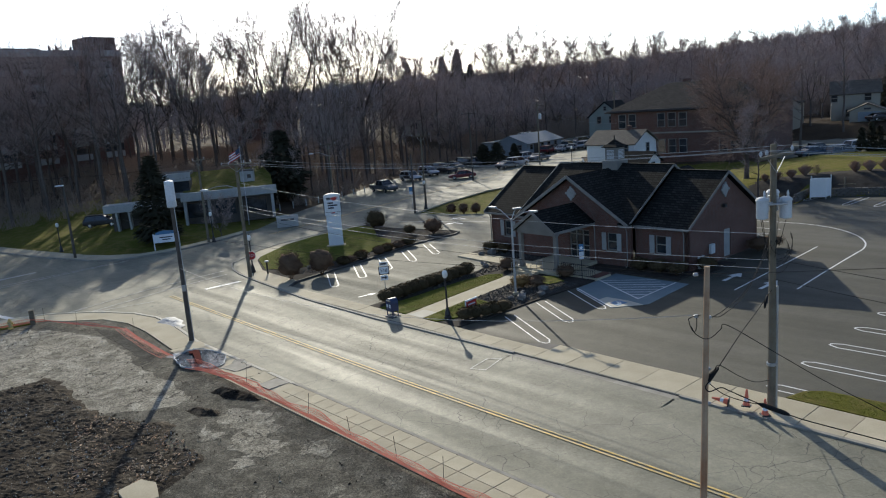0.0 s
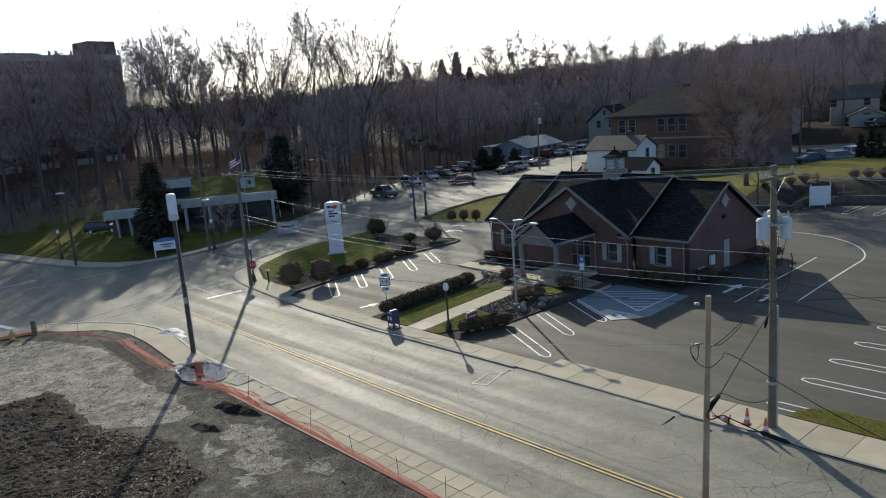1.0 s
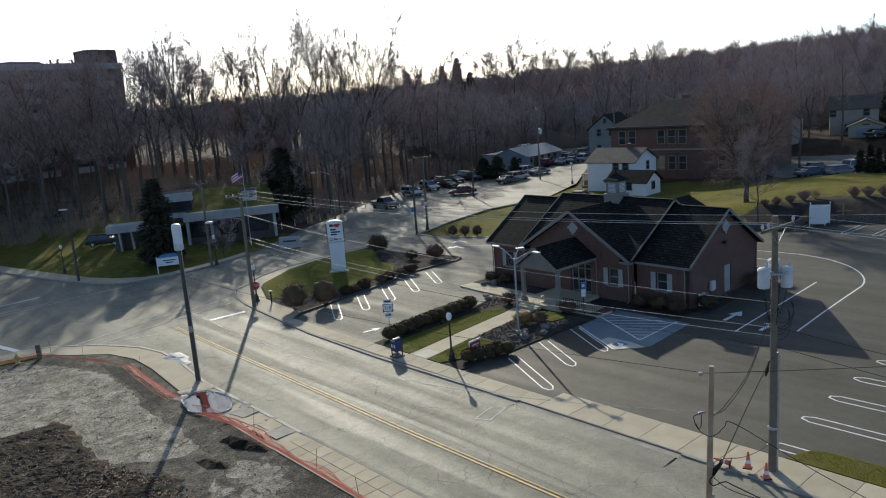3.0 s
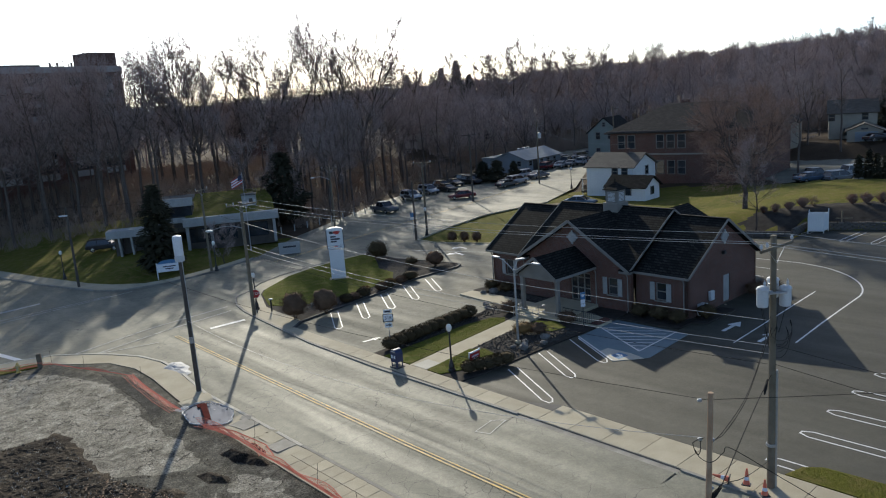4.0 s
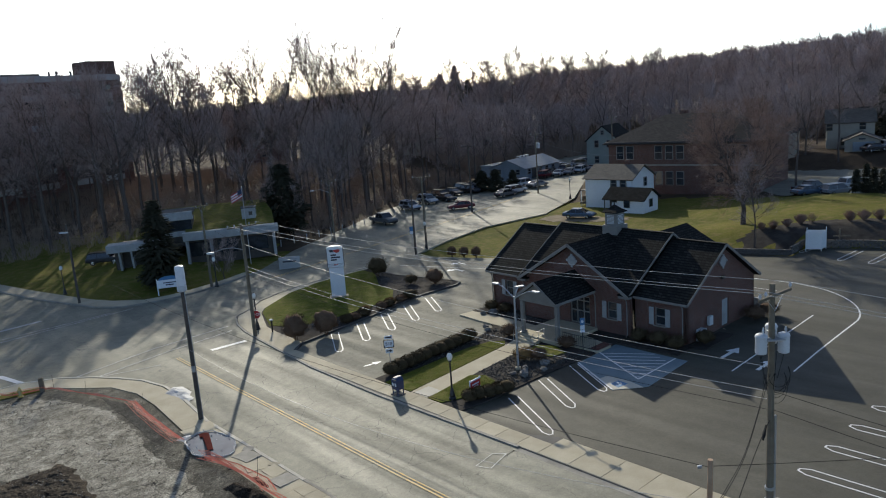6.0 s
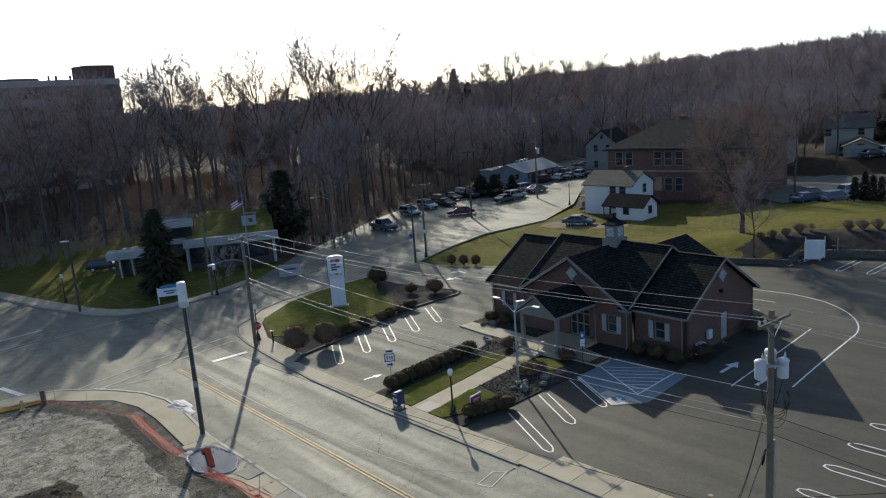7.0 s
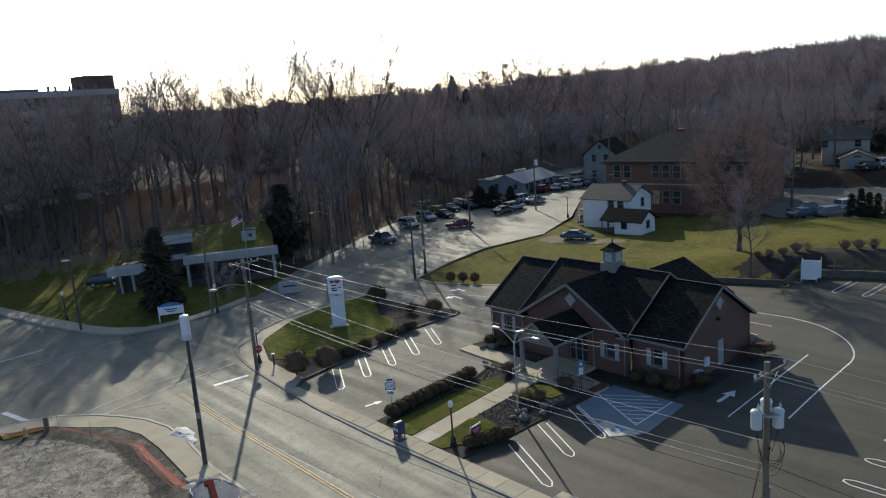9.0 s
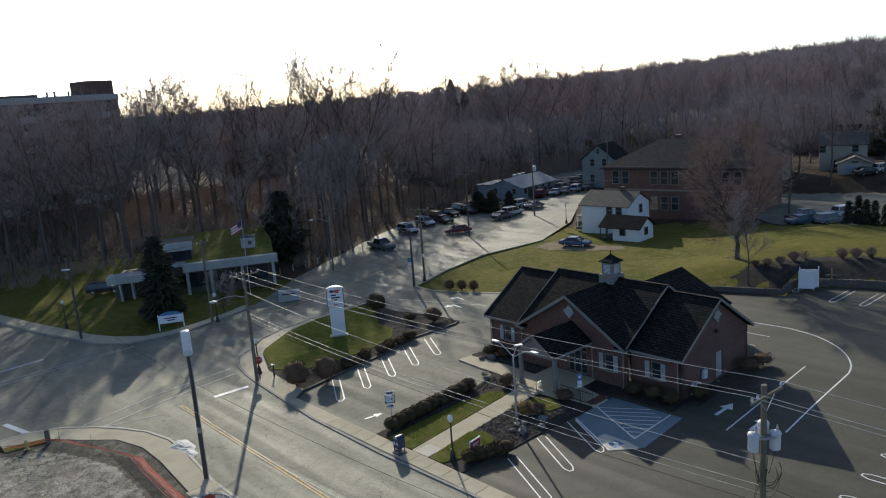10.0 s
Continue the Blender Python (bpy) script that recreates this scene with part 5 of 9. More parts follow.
cp, bp = Vector((-17.88, 64.45, level(-17.9, 64))), Vector((12.45, 29.25, level(12.4, 29)))
ARM = Matrix.Rotation(radians(38), 3, "Z")
for ka, kb in ((-0.95, -0.95), (-0.2, -0.6), (0.95, 0.95)):
    a = cp + ARM @ Vector((ka * 1.35, 0, 10.2))
    b = bp + ARM @ Vector((kb * 1.2, 0, 10.75))
    wire(a, b, 0.55, 0.012)
    wire(b, b + Vector((30, -34, 0.4)), 0.6, 0.012)
wire(cp + Vector((0, 0, 8.4)), bp + Vector((0, 0, 7.4)), 0.7, 0.012)
for dz, m in ((0.0, M_WIRE), (0.35, M_WIRE), (-0.45, M_CABLE)):
    wire(cp + Vector((0, 0, 6.1 + dz)), bp + Vector((0, 0, 6.0 + dz)), 0.7, 0.012, m, "grey communication cable between poles")
wire((6.45, 19.6, 7.74), (-17.33, 46.85, 4.6), 1.3, 0.01, M_WIRE, "pale twisted service cable to the lamp mast")
wire((6.5, 19.6, 8.86), (-26, 56, 7.4), 0.9, 0.009, M_CABLE, "thin dark line from the near pole")
wire((6.5, 19.6, 8.86), (40, 21.5, 8.6), 0.5, 0.009, M_CABLE, "thin dark line from the near pole")


def slung(pts, r, label):
    """A cable that hangs loosely through the given points."""
    v = [Vector(p) for p in pts]
    v = [v[0] * 2 - v[1]] + v + [v[-1] * 2 - v[-2]]
    out = []
    for p0, p1, p2, p3 in zip(v, v[1:], v[2:], v[3:]):
        for k in range(6):
            u = k / 6
            out.append(0.5 * (2 * p1 + (p2 - p0) * u + (2 * p0 - 5 * p1 + 4 * p2 - p3) * u * u + (3 * p1 - p0 - 3 * p2 + p3) * u ** 3))
    return tagged(part("power_line", Geo().tube(out + [v[-2]], r, 5, False), M_CABLE), label, "wire", "overhead wires")


slung([(6.05, 19.4, 7.72), (6.12, 19.4, 7.45), (6.25, 19.3, 7.28), (6.45, 19.25, 7.18), (6.65, 19.3, 7.21), (6.9, 19.4, 7.36), (7.16, 19.5, 7.41), (8.6, 19.25, 6.45), (10.1, 19.0, 5.49), (13.5, 18.4, 3.6), (18, 17.6, 1.6)], 0.011, "black service cable looped past the near pole")
slung([(6.05, 19.4, 7.72), (6.25, 19.5, 7.76), (6.45, 19.6, 7.74)], 0.012, "short black jumper at the clamp")
slung([(6.3, 19.5, 7.7), (6.28, 19.45, 7.45), (6.2, 19.4, 7.35), (6.12, 19.4, 7.5)], 0.012, "short black jumper at the clamp")
for k, (q, dz) in enumerate((((12.3, 29.1, 7.96), 0.0), ((12.35, 29.1, 7.5), -0.12))):
    slung([(6.75, 19.6, 7.66), (7.4, 20.6, 7.5 + dz), (9.0, 23.2, 7.25 + dz), (10.8, 26.4, 7.35 + dz), q], 0.012, "twisted black cable slung between the two poles")
slung([(6.75, 19.5, 6.1), (7.01, 19.8, 6.2), (8.9, 23.2, 5.9), (11.0, 27.0, 5.45), (12.35, 29.1, 5.5)], 0.016, "black cable rising to the tall pole")
slung([(6.64, 19.5, 5.95), (6.8, 19.6, 6.12), (7.01, 19.8, 6.2), (8.6, 22.6, 4.7), (10.6, 26.3, 2.9), (12.3, 29.1, 1.75)], 0.012, "black cable falling to the tall pole")
slung([(6.64, 19.5, 5.9), (6.5, 19.45, 5.75), (6.6, 19.42, 5.62), (6.9, 19.4, 5.72), (7.12, 19.3, 5.64), (7.78, 19.0, 5.35), (8.38, 18.6, 5.17), (9.6, 18.0, 4.89), (16, 15.0, 3.6)], 0.017, "heavy black cable slung from the near pole")
slung([(6.64, 19.5, 5.8), (6.95, 19.35, 5.55), (7.4, 19.15, 5.4), (7.8, 19.0, 5.33)], 0.012, "thin tail of the heavy cable")
tagged(part("splice_case", Geo().tube([(7.76, 19.0, 5.36), (7.84, 18.96, 5.33), (8.3, 18.66, 5.2), (8.4, 18.6, 5.165)], [0.03, 0.065, 0.065, 0.03], 8), M_CABLE), "black cable splice case hanging on the wire", "splice case")
tagged(part("splice_case", Geo().tube([(11.75, 28.3, 5.05), (11.87, 28.5, 5.2), (12.1, 28.85, 5.42)], [0.03, 0.07, 0.03], 8), M_CABLE), "black cable splice case beside the tall pole", "splice case")
wire(bp + Vector((0, 0, 6.4)), bp + Vector((30, -34, 6.6)), 1.0, 0.012, M_CABLE, "black cable along the street")
wire(bp + Vector((0, 0, 5.6)), bp + Vector((30, -34, 5.9)), 1.2, 0.012, M_CABLE, "black cable along the street")

# The tall floodlight mast beside the pit.
mast = thing("area_light_mast", -17.33, 47.0, "tall dark timber mast with a white cylindrical lamp", "lamp post")
part("pole", Geo().tube([(0, 0, -0.2), (0, 0, 4), (0, 0, 9.0)], [0.17, 0.145, 0.12], 12), M_DARKPOLE, mast)
part("conduit", Geo().tube([(0.17, -0.05, 0.1), (0.14, -0.05, 8.8)], 0.03, 6), M_STEEL, mast)
part("lamp_head", Geo().lathe([(0.2, 8.75), (0.3, 8.8), (0.3, 9.1), (0.24, 9.15)], 14), M_GREYPAINT, mast, "grey collar of the lamp")
part("lamp_shade", Geo().lathe([(0.26, 9.15), (0.29, 9.2), (0.29, 10.3), (0.26, 10.4), (0.1, 10.45)], 14), M_SIGNWHITE, mast, "white cylindrical lamp housing")
part("junction_box", Geo().box((0.05, -0.2, 3.6), (0.22, 0.14, 0.4), 0.02), M_STEEL, mast)

# Double-headed lamp before the bank.
lot_lamp = street_thing("parking_lot_lamp", -35.5, 36.2, "grey steel lamp post with three heads", "lamp post")
part("pole", Geo().tube([(0, 0, 0), (0, 0, 5.3)], [0.085, 0.065], 10), M_STEEL, lot_lamp)
part("base", Geo().lathe([(0.2, 0), (0.2, 0.18), (0.1, 0.22)], 12), M_CONC, lot_lamp)
for dx, dy in ((-1.55, 0.1), (1.75, -0.05), (0.15, 0.35)):
    part("arm", Geo().tube([(0, 0, 5.15), (dx * 0.35, dy * 0.35, 5.5), (dx * 0.7, dy * 0.7, 5.8), (dx, dy, 5.9)], 0.035, 6), M_STEEL, lot_lamp)
    part("lamp_head", Geo().box((dx * 1.18, dy * 1.18, 5.93), (0.62, 0.3, 0.1), 0.03, rz=math.degrees(math.atan2(dy, dx))), M_STEEL, lot_lamp, "flat grey lamp head")


def acorn_lamp(x, y, h, z=None, banner=False):
    l = thing("street_lamp", x, y, "black cast post lamp with a frosted acorn globe", "street lamp", "acorn lamps", random.uniform(0, 90), z)
    part("base", Geo().lathe([(0.24, 0), (0.24, 0.12), (0.17, 0.2), (0.19, 0.3), (0.13, 0.55), (0.08, 0.75)], 12), M_BLACK, l)
    part("pole", Geo().lathe([(0.065, 0.7), (0.06, h * 0.5), (0.05, h - 0.62), (0.1, h - 0.58), (0.07, h - 0.5)], 10), M_BLACK, l)
    part("globe", Geo().lathe([(0.1, h - 0.5), (0.17, h - 0.38), (0.19, h - 0.2), (0.13, h - 0.05), (0.05, h)], 12), M_GLOBE, l, "frosted white acorn globe", True)
    part("finial", Geo().lathe([(0.05, h), (0.03, h + 0.05), (0.005, h + 0.12)], 8), M_BLACK, l)
    return l


LAMP_Z = 0.13
for x, y, h in ((-0.72, 46.3, 3.15), (-18.1, 66.4, 3.4), (-3.2, 95.6, 3.6), (20.5, 126.4, 3.6), (-46.7, 88.9, 3.5), (-27.3, 85.4, 3.5)):
    acorn_lamp(x, y, h, level(x, y) + LAMP_Z)

for x, y, h, m, label, arms in ((-28.0, 85.7, 9.8, M_WOODPOLE, "weathered utility pole beside the west lawn", [(9.5, 1.1, 70, (-0.9, 0.9))]),
                                (-42.5, 83.6, 9.2, M_DARKPOLE, "dark utility pole beside the pavement", []),
                                (-4.5, 93.7, 7.4, M_DARKPOLE, "short dark pole at the street edge", []),
                                (-3.2, 97.3, 9.3, M_WOODPOLE, "pale utility pole with a crossarm on the far lawn", [(9.2, 1.2, 5, (-0.9, 0.9))]),
                                (-16.6, 107.5, 9.0, M_WOODPOLE, "utility pole with a street lamp arm", [(8.8, 1.1, 5, (-0.9, 0.9))]),
                                (3.9, 123.5, 11.0, M_DARKPOLE, "tall dark utility pole with a crossarm", [(10.7, 1.2, 10, (-0.9, 0.9))]),
                                (16.6, 138.0, 11.2, M_WOODPOLE, "utility pole with a grey transformer", [(10.6, 1.1, 10, (-0.9, 0.9))]),
                                (33.0, 150.0, 12.0, M_WOODPOLE, "far utility pole behind the school", [(11.5, 1.1, 20, (-0.9, 0.9))])):
    up = utility_pole(x, y, h, label, arms, 0, 0.15, m)
    if "street lamp arm" in label:
        part("luminaire_arm", Geo().tube([(0, 0, 7.2), (-1.2, -0.6, 7.8), (-2.0, -1.0, 7.8)], 0.04, 6), M_STEEL, up)
        part("luminaire", Geo().blob((-2.3, -1.1, 7.75), 0.28, 5, 0.02, 8, 6, (1.2, 0.8, 0.4)), M_GREYPAINT, up, "", True)
    if "dark utility pole beside" in label:
        part("luminaire", Geo().box((-0.3, -0.2, 8.3), (0.9, 0.3, 0.14), 0.04), M_SIGNWHITE, up, "pale flat street lamp")
    if "transformer" in label:
        part("transformer", Geo().lathe([(0.28, 0), (0.3, 0.05), (0.3, 0.9), (0.12, 1.0)], 12, Matrix.Translation((0.4, 0, 8.2))), M_GREYPAINT, up)
wire((-3.2, 97.3, 9.2), (-16.6, 107.5, 8.6), 0.9, 0.012, M_CABLE, "dark wire across the far street")
wire((-16.6, 107.5, 8.6), (-28.0, 85.7, 9.2), 0.9, 0.012, M_CABLE, "dark wire across the street")
wire((-3.2, 97.3, 9.2), (3.9, 123.5, 10.6), 0.8, 0.012, M_CABLE, "dark wire along the far street")
wire((3.9, 123.5, 10.6), (16.6, 138.0, 10.6), 0.9, 0.012, M_CABLE, "dark wire along the far street")
wire((16.6, 138.0, 10.0), (29, 124, 7.5), 0.8, 0.014, M_WIRE, "pale service wires to the school")
for k, dz in ((-1, 0), (0, 0), (1, 0), (0, -1.6)):
    off = Vector((0.9 * k, 0.5 * k, dz))
    wire(Vector((-17.88, 64.45, 9.95)) + off, Vector((-28.0, 85.7, 9.0)) + off, 0.5, 0.009, M_CABLE, "dark wire across the street")
    wire(Vector((-28.0, 85.7, 9.0)) + off, Vector((-42.5, 83.6, 8.4)) + off, 0.4, 0.009, M_CABLE, "dark wire beside the lawn")
    wire(Vector((-42.5, 83.6, 8.4)) + off, Vector((-75, 100, 8.6)) + off, 0.6, 0.009, M_CABLE, "dark wire beside the lawn")


# ---- signs ----
def lettering(text, size, m, material, parent, name="lettering"):
    cu = bpy.data.curves.new(name, "FONT")
    cu.body, cu.size, cu.extrude, cu.align_x, cu.align_y = text, size, 0.004, "CENTER", "CENTER"
    ob = new(name, cu)
    dg = bpy.context.evaluated_depsgraph_get()
    me = bpy.data.meshes.new_from_object(ob.evaluated_get(dg))
    bpy.data.objects.remove(ob)
    bpy.data.curves.remove(cu)
    me.materials.clear()
    me.materials.append(material)
    o = part(name, me, material, parent)
    o.matrix_local = m
    return o


FACE = Matrix.Rotation(radians(90), 4, "X")
pylon = thing("pylon_sign", -11.85, 75.6, "tall white bank pylon sign with a red emblem", "sign", rz=6, z=level(-11.8, 75.6) + 0.12)
part("shaft", Geo().prism([(-0.72, -0.2), (0.72, -0.2), (0.72, 0.2), (-0.72, 0.2)], 0, 3.1), M_SIGNWHITE, pylon, "pale grey pylon shaft")
part("panel", Geo().box((0, 0, 4.15), (1.62, 0.5, 2.0), 0.04), M_SIGNWHITE, pylon, "white sign panel")
part("cap", Geo().plate([(0.81 * math.cos(a), -0.25, 5.12 + 0.22 * math.sin(a)) for a in [math.pi * k / 12 for k in range(13)]], 0.5, (0, -1, 0)), M_SIGNWHITE, pylon, "arched white cap")
for sx in (-0.83, 0.83):
    part("edge_strip", Geo().box((sx, 0, 4.15), (0.05, 0.52, 1.95), 0.01), M_INK, pylon)
emb = Geo()
for pts in ([(-0.15, 4.95), (0.5, 5.02), (0.2, 4.75), (-0.1, 4.72)], [(0.1, 4.88), (0.62, 4.95), (0.35, 4.66), (0.05, 4.62)]):
    emb.add([(x, -0.256, z) for x, z in pts], [(0, 1, 2, 3)])
part("emblem", emb, M_RED, pylon, "red emblem")
emb = Geo().add([(x, -0.256, z) for x, z in [(-0.55, 4.98), (-0.2, 4.98), (-0.12, 4.72), (-0.5, 4.72)]], [(0, 1, 2, 3)])
part("emblem", emb, M_INK, pylon)
for z, w in ((4.42, 0.55), (4.17, 0.95), (3.92, 0.6)):
    part("name_bar", Geo().box((-0.45 + w / 2, -0.256, z), (w, 0.012, 0.15), 0.003), M_INK, pylon, "dark bar of lettering")
part("name_bar", Geo().box((0, -0.256, 3.35), (1.3, 0.012, 0.03), 0.003), M_INK, pylon)
part("name_bar", Geo().box((0, -0.256, 3.5), (1.55, 0.012, 0.03), 0.003), M_INK, pylon)
part("name_bar", Geo().box((0, -0.256, 3.42), (0.4, 0.012, 0.08), 0.003), M_RED, pylon)
part("base_slab", Geo().box((0, 0, 0.05), (1.9, 0.8, 0.16), 0.03), M_CONC, pylon)

stop = thing("stop_sign", -17.7, 64.9, "red octagonal stop sign on a steel post", "stop sign", rz=12, z=level(-17.7, 64.9) + 0.12)
part("post", Geo().box((0, 0.03, 1.15), (0.06, 0.04, 2.3), 0.008), M_BLACK, stop)
oc = [(0.41 * math.cos(math.pi / 8 + k * math.pi / 4), 0.41 * math.sin(math.pi / 8 + k * math.pi / 4)) for k in range(8)]
part("border", Geo().add([(x, 0, 1.8 + z) for x, z in oc] + [(x, 0.02, 1.8 + z) for x, z in oc], [tuple(range(8)), tuple(range(15, 7, -1))] + [(i, 8 + i, 8 + (i + 1) % 8, (i + 1) % 8) for i in range(8)]), M_SIGNWHITE, stop)
part("plate", Geo().add([(x * 0.94, -0.006, 1.8 + z * 0.94) for x, z in oc] + [(x * 0.94, -0.001, 1.8 + z * 0.94) for x, z in oc], [tuple(range(8))[::-1], tuple(range(8, 16))] + [(i, (i + 1) % 8, 8 + (i + 1) % 8, 8 + i) for i in range(8)]), M_RED, stop, "red octagonal plate")
lettering("STOP", 0.3, Matrix.Translation((0, -0.012, 1.8)) @ FACE, M_SIGNWHITE, stop)

route = thing("route_sign", -5.05, 52.1, "white route marker sign on a thin post", "road sign", rz=5, z=level(-5, 52) + 0.1)
part("post", Geo().box((0, 0.03, 1.35), (0.05, 0.04, 2.7), 0.008), M_STEEL, route)
part("plate", Geo().box((0, 0, 2.72), (0.6, 0.015, 0.28), 0.004), M_SIGNWHITE, route)
part("plate", Geo().box((0, 0, 2.24), (0.74, 0.015, 0.6), 0.004), M_INK, route)
part("plate", Geo().plate([(-0.26, -0.012, 2.0), (0.26, -0.012, 2.0), (0.34, -0.012, 2.2), (0.3, -0.012, 2.5), (-0.3, -0.012, 2.5), (-0.34, -0.012, 2.2)], 0.004, (0, -1, 0)), M_SIGNWHITE, route, "white keystone field")
part("plate", Geo().box((0, 0, 1.72), (0.54, 0.015, 0.36), 0.004), M_SIGNWHITE, route)
part("name_bar", Geo().box((0, -0.012, 2.72), (0.42, 0.008, 0.12), 0.002), M_INK, route)
lettering("518", 0.34, Matrix.Translation((0, -0.02, 2.24)) @ FACE, M_INK, route)
part("arrow", Geo().plate([(-0.2, -0.012, 1.68), (0.05, -0.012, 1.68), (0.05, -0.012, 1.6), (0.22, -0.012, 1.72), (0.05, -0.012, 1.84), (0.05, -0.012, 1.76), (-0.2, -0.012, 1.76)], 0.004, (0, -1, 0)), M_INK, route)

access = thing("accessible_sign", 8.9, 52.5, "blue and white accessible parking sign on a post", "road sign", rz=8, z=level(9, 52) + 0.12)
part("post", Geo().box((0, 0.03, 1.35), (0.06, 0.04, 2.7), 0.008), M_BLACK, access)
part("plate", Geo().box((0, 0, 2.42), (0.34, 0.015, 0.52), 0.004), M_BLUE2, access, "blue symbol plate")
part("plate", Geo().box((0, 0, 1.98), (0.34, 0.015, 0.3), 0.004), M_SIGNWHITE, access)
part("plate", Geo().box((0, 0, 1.7), (0.34, 0.015, 0.2), 0.004), M_SIGNWHITE, access)
part("symbol", Geo().lathe([(0.1, 0), (0.1, 0.01)], 12, Matrix.Translation((0, -0.01, 2.42)) @ FACE), M_SIGNWHITE, access)

lawn_sign = street_thing("lawn_sign", -34.95, 31.5, "low red and white sign board on two posts", "sign", "", 98)
for dx in (-0.5, 0.5):
    part("post", Geo().box((dx, 0, 0.5), (0.08, 0.08, 1.0), 0.01), M_SIGNWHITE, lawn_sign)
part("board", Geo().box((0, -0.05, 0.62), (1.0, 0.05, 0.5), 0.01), M_RED, lawn_sign, "red sign board")
part("rail", Geo().box((0, -0.05, 0.93), (1.1, 0.07, 0.1), 0.01), M_SIGNWHITE, lawn_sign)
part("name_bar", Geo().box((0, -0.082, 0.66), (0.7, 0.01, 0.1), 0.002), M_SIGNWHITE, lawn_sign)
part("name_bar", Geo().box((0, -0.082, 0.5), (0.5, 0.01, 0.07), 0.002), M_SIGNWHITE, lawn_sign)

board = thing("notice_board", -32.3, 84.4, "white civic notice board with an arched blue top", "sign", rz=14)
for dx in (-1.35, 1.35):
    part("post", Geo().box((dx, 0, 0.9), (0.12, 0.12, 1.9), 0.02), M_SIGNWHITE, board)
part("panel", Geo().box((0, 0, 1.25), (2.6, 0.1, 0.95), 0.02), M_SIGNWHITE, board)
arc = [(1.2 * math.cos(a), 1.72 + 0.42 * math.sin(a)) for a in [math.pi * k / 10 for k in range(11)]]
part("arch", Geo().plate([(x, -0.05, z) for x, z in arc], 0.1, (0, -1, 0)), M_BLUE2, board, "arched blue top panel")
for k in range(2):
    part("name_bar", Geo().box((0, -0.06, 1.38 - 0.25 * k), (1.4 - 0.5 * k, 0.02, 0.12), 0.004), M_INK, board)
far_sign = thing("road_sign", -5.0, 98.6, "small blue road sign on a post", "road sign", rz=5)
part("post", Geo().box((0, 0.03, 1.3), (0.06, 0.04, 2.6), 0.008), M_STEEL, far_sign)
part("plate", Geo().box((0, 0, 2.45), (0.6, 0.02, 0.6), 0.01), M_BLUE2, far_sign)
part("plate", Geo().box((0, 0, 1.95), (0.6, 0.02, 0.3), 0.01), M_SIGNWHITE, far_sign)

# Mailbox
mail = street_thing("mailbox", -39.0, 28.25, "dark blue round-topped street mailbox on legs", "mailbox", "", 0)
prof = [(-0.3, 0.42), (0.3, 0.42), (0.3, 1.0)] + [(0.3 * math.cos(a), 1.0 + 0.27 * math.sin(a)) for a in [math.pi * k / 8 for k in range(1, 8)]] + [(-0.3, 1.0)]
part("body", Geo().plate([(x, -0.28, z) for x, z in prof], 0.56, (0, -1, 0)), M_NAVY, mail, "rounded dark blue steel body")
for dx in (-0.26, 0.26):
    for dy in (-0.23, 0.23):
        part("leg", Geo().box((dx, dy, 0.22), (0.06, 0.06, 0.44), 0.008), M_NAVY, mail)
part("base", Geo().box((0, 0, 0.03), (0.8, 0.7, 0.08), 0.02), M_KERB_DARK, mail)
part("label_plate", Geo().box((-0.14, -0.29, 0.78), (0.16, 0.01, 0.22), 0.002), M_SIGNWHITE, mail, "white label")
part("label_plate", Geo().box((0.14, -0.29, 0.78), (0.16, 0.01, 0.22), 0.002), M_SIGNWHITE, mail, "white label")
part("hatch", Geo().box((0, -0.27, 1.13), (0.46, 0.06, 0.1), 0.02), M_CHROME, mail)

bol = thing("bollard_lamp", -16.5, 65.2, "slim steel bollard with two lamp heads", "bollard", z=level(-16.5, 65) + 0.12)
part("post", Geo().tube([(0, 0, 0), (0, 0, 1.05)], 0.07, 10), M_BLACK, bol)
part("head", Geo().box((0, 0, 1.12), (0.34, 0.14, 0.12), 0.03), M_SIGNWHITE, bol)

hyd = thing("fire_hydrant", -33.3, 54.3, "yellow fire hydrant on the verge", "hydrant", z=level(-33, 54) + 0.1)
part("barrel", Geo().lathe([(0.19, 0), (0.19, 0.05), (0.13, 0.07), (0.13, 0.5), (0.17, 0.52), (0.17, 0.57), (0.13, 0.6), (0.08, 0.72), (0.03, 0.78)], 14), M_YELLOW, hyd, "yellow cast barrel")
for k in (-1, 1):
    part("outlet", Geo().tube([(0.1 * k, 0, 0.42), (0.23 * k, 0, 0.42)], 0.06, 10), M_YELLOW, hyd)
post = thing("wooden_post", -32.1, 55.2, "thick square timber post by the verge", "post", rz=20, z=level(-32, 55) + 0.1)
part("shaft", Geo().box((0, 0, 0.5), (0.34, 0.34, 1.15), 0.04), M_WOODPOLE, post)


def cone(x, y, tilt, rz, label):
    c = thing("traffic_cone", x, y, label, "traffic cone", "traffic cones", rz, level(x, y) + 0.14)
    m = Matrix.Rotation(radians(tilt), 4, "Y") if tilt else Matrix.Identity(4)
    if tilt:
        m = Matrix.Translation((0, 0, 0.16)) @ m
    part("base", Geo().box((0, 0, 0.02), (0.36, 0.36, 0.045), 0.015, m), M_BLACK, c)
    part("shell", Geo().lathe([(0.14, 0.04), (0.1, 0.25), (0.035, 0.7), (0.02, 0.71)], 14, m), M_ORANGE, c, "orange cone shell")
    part("band", Geo().lathe([(0.112, 0.22), (0.086, 0.36)], 14, m), M_SIGNWHITE, c)


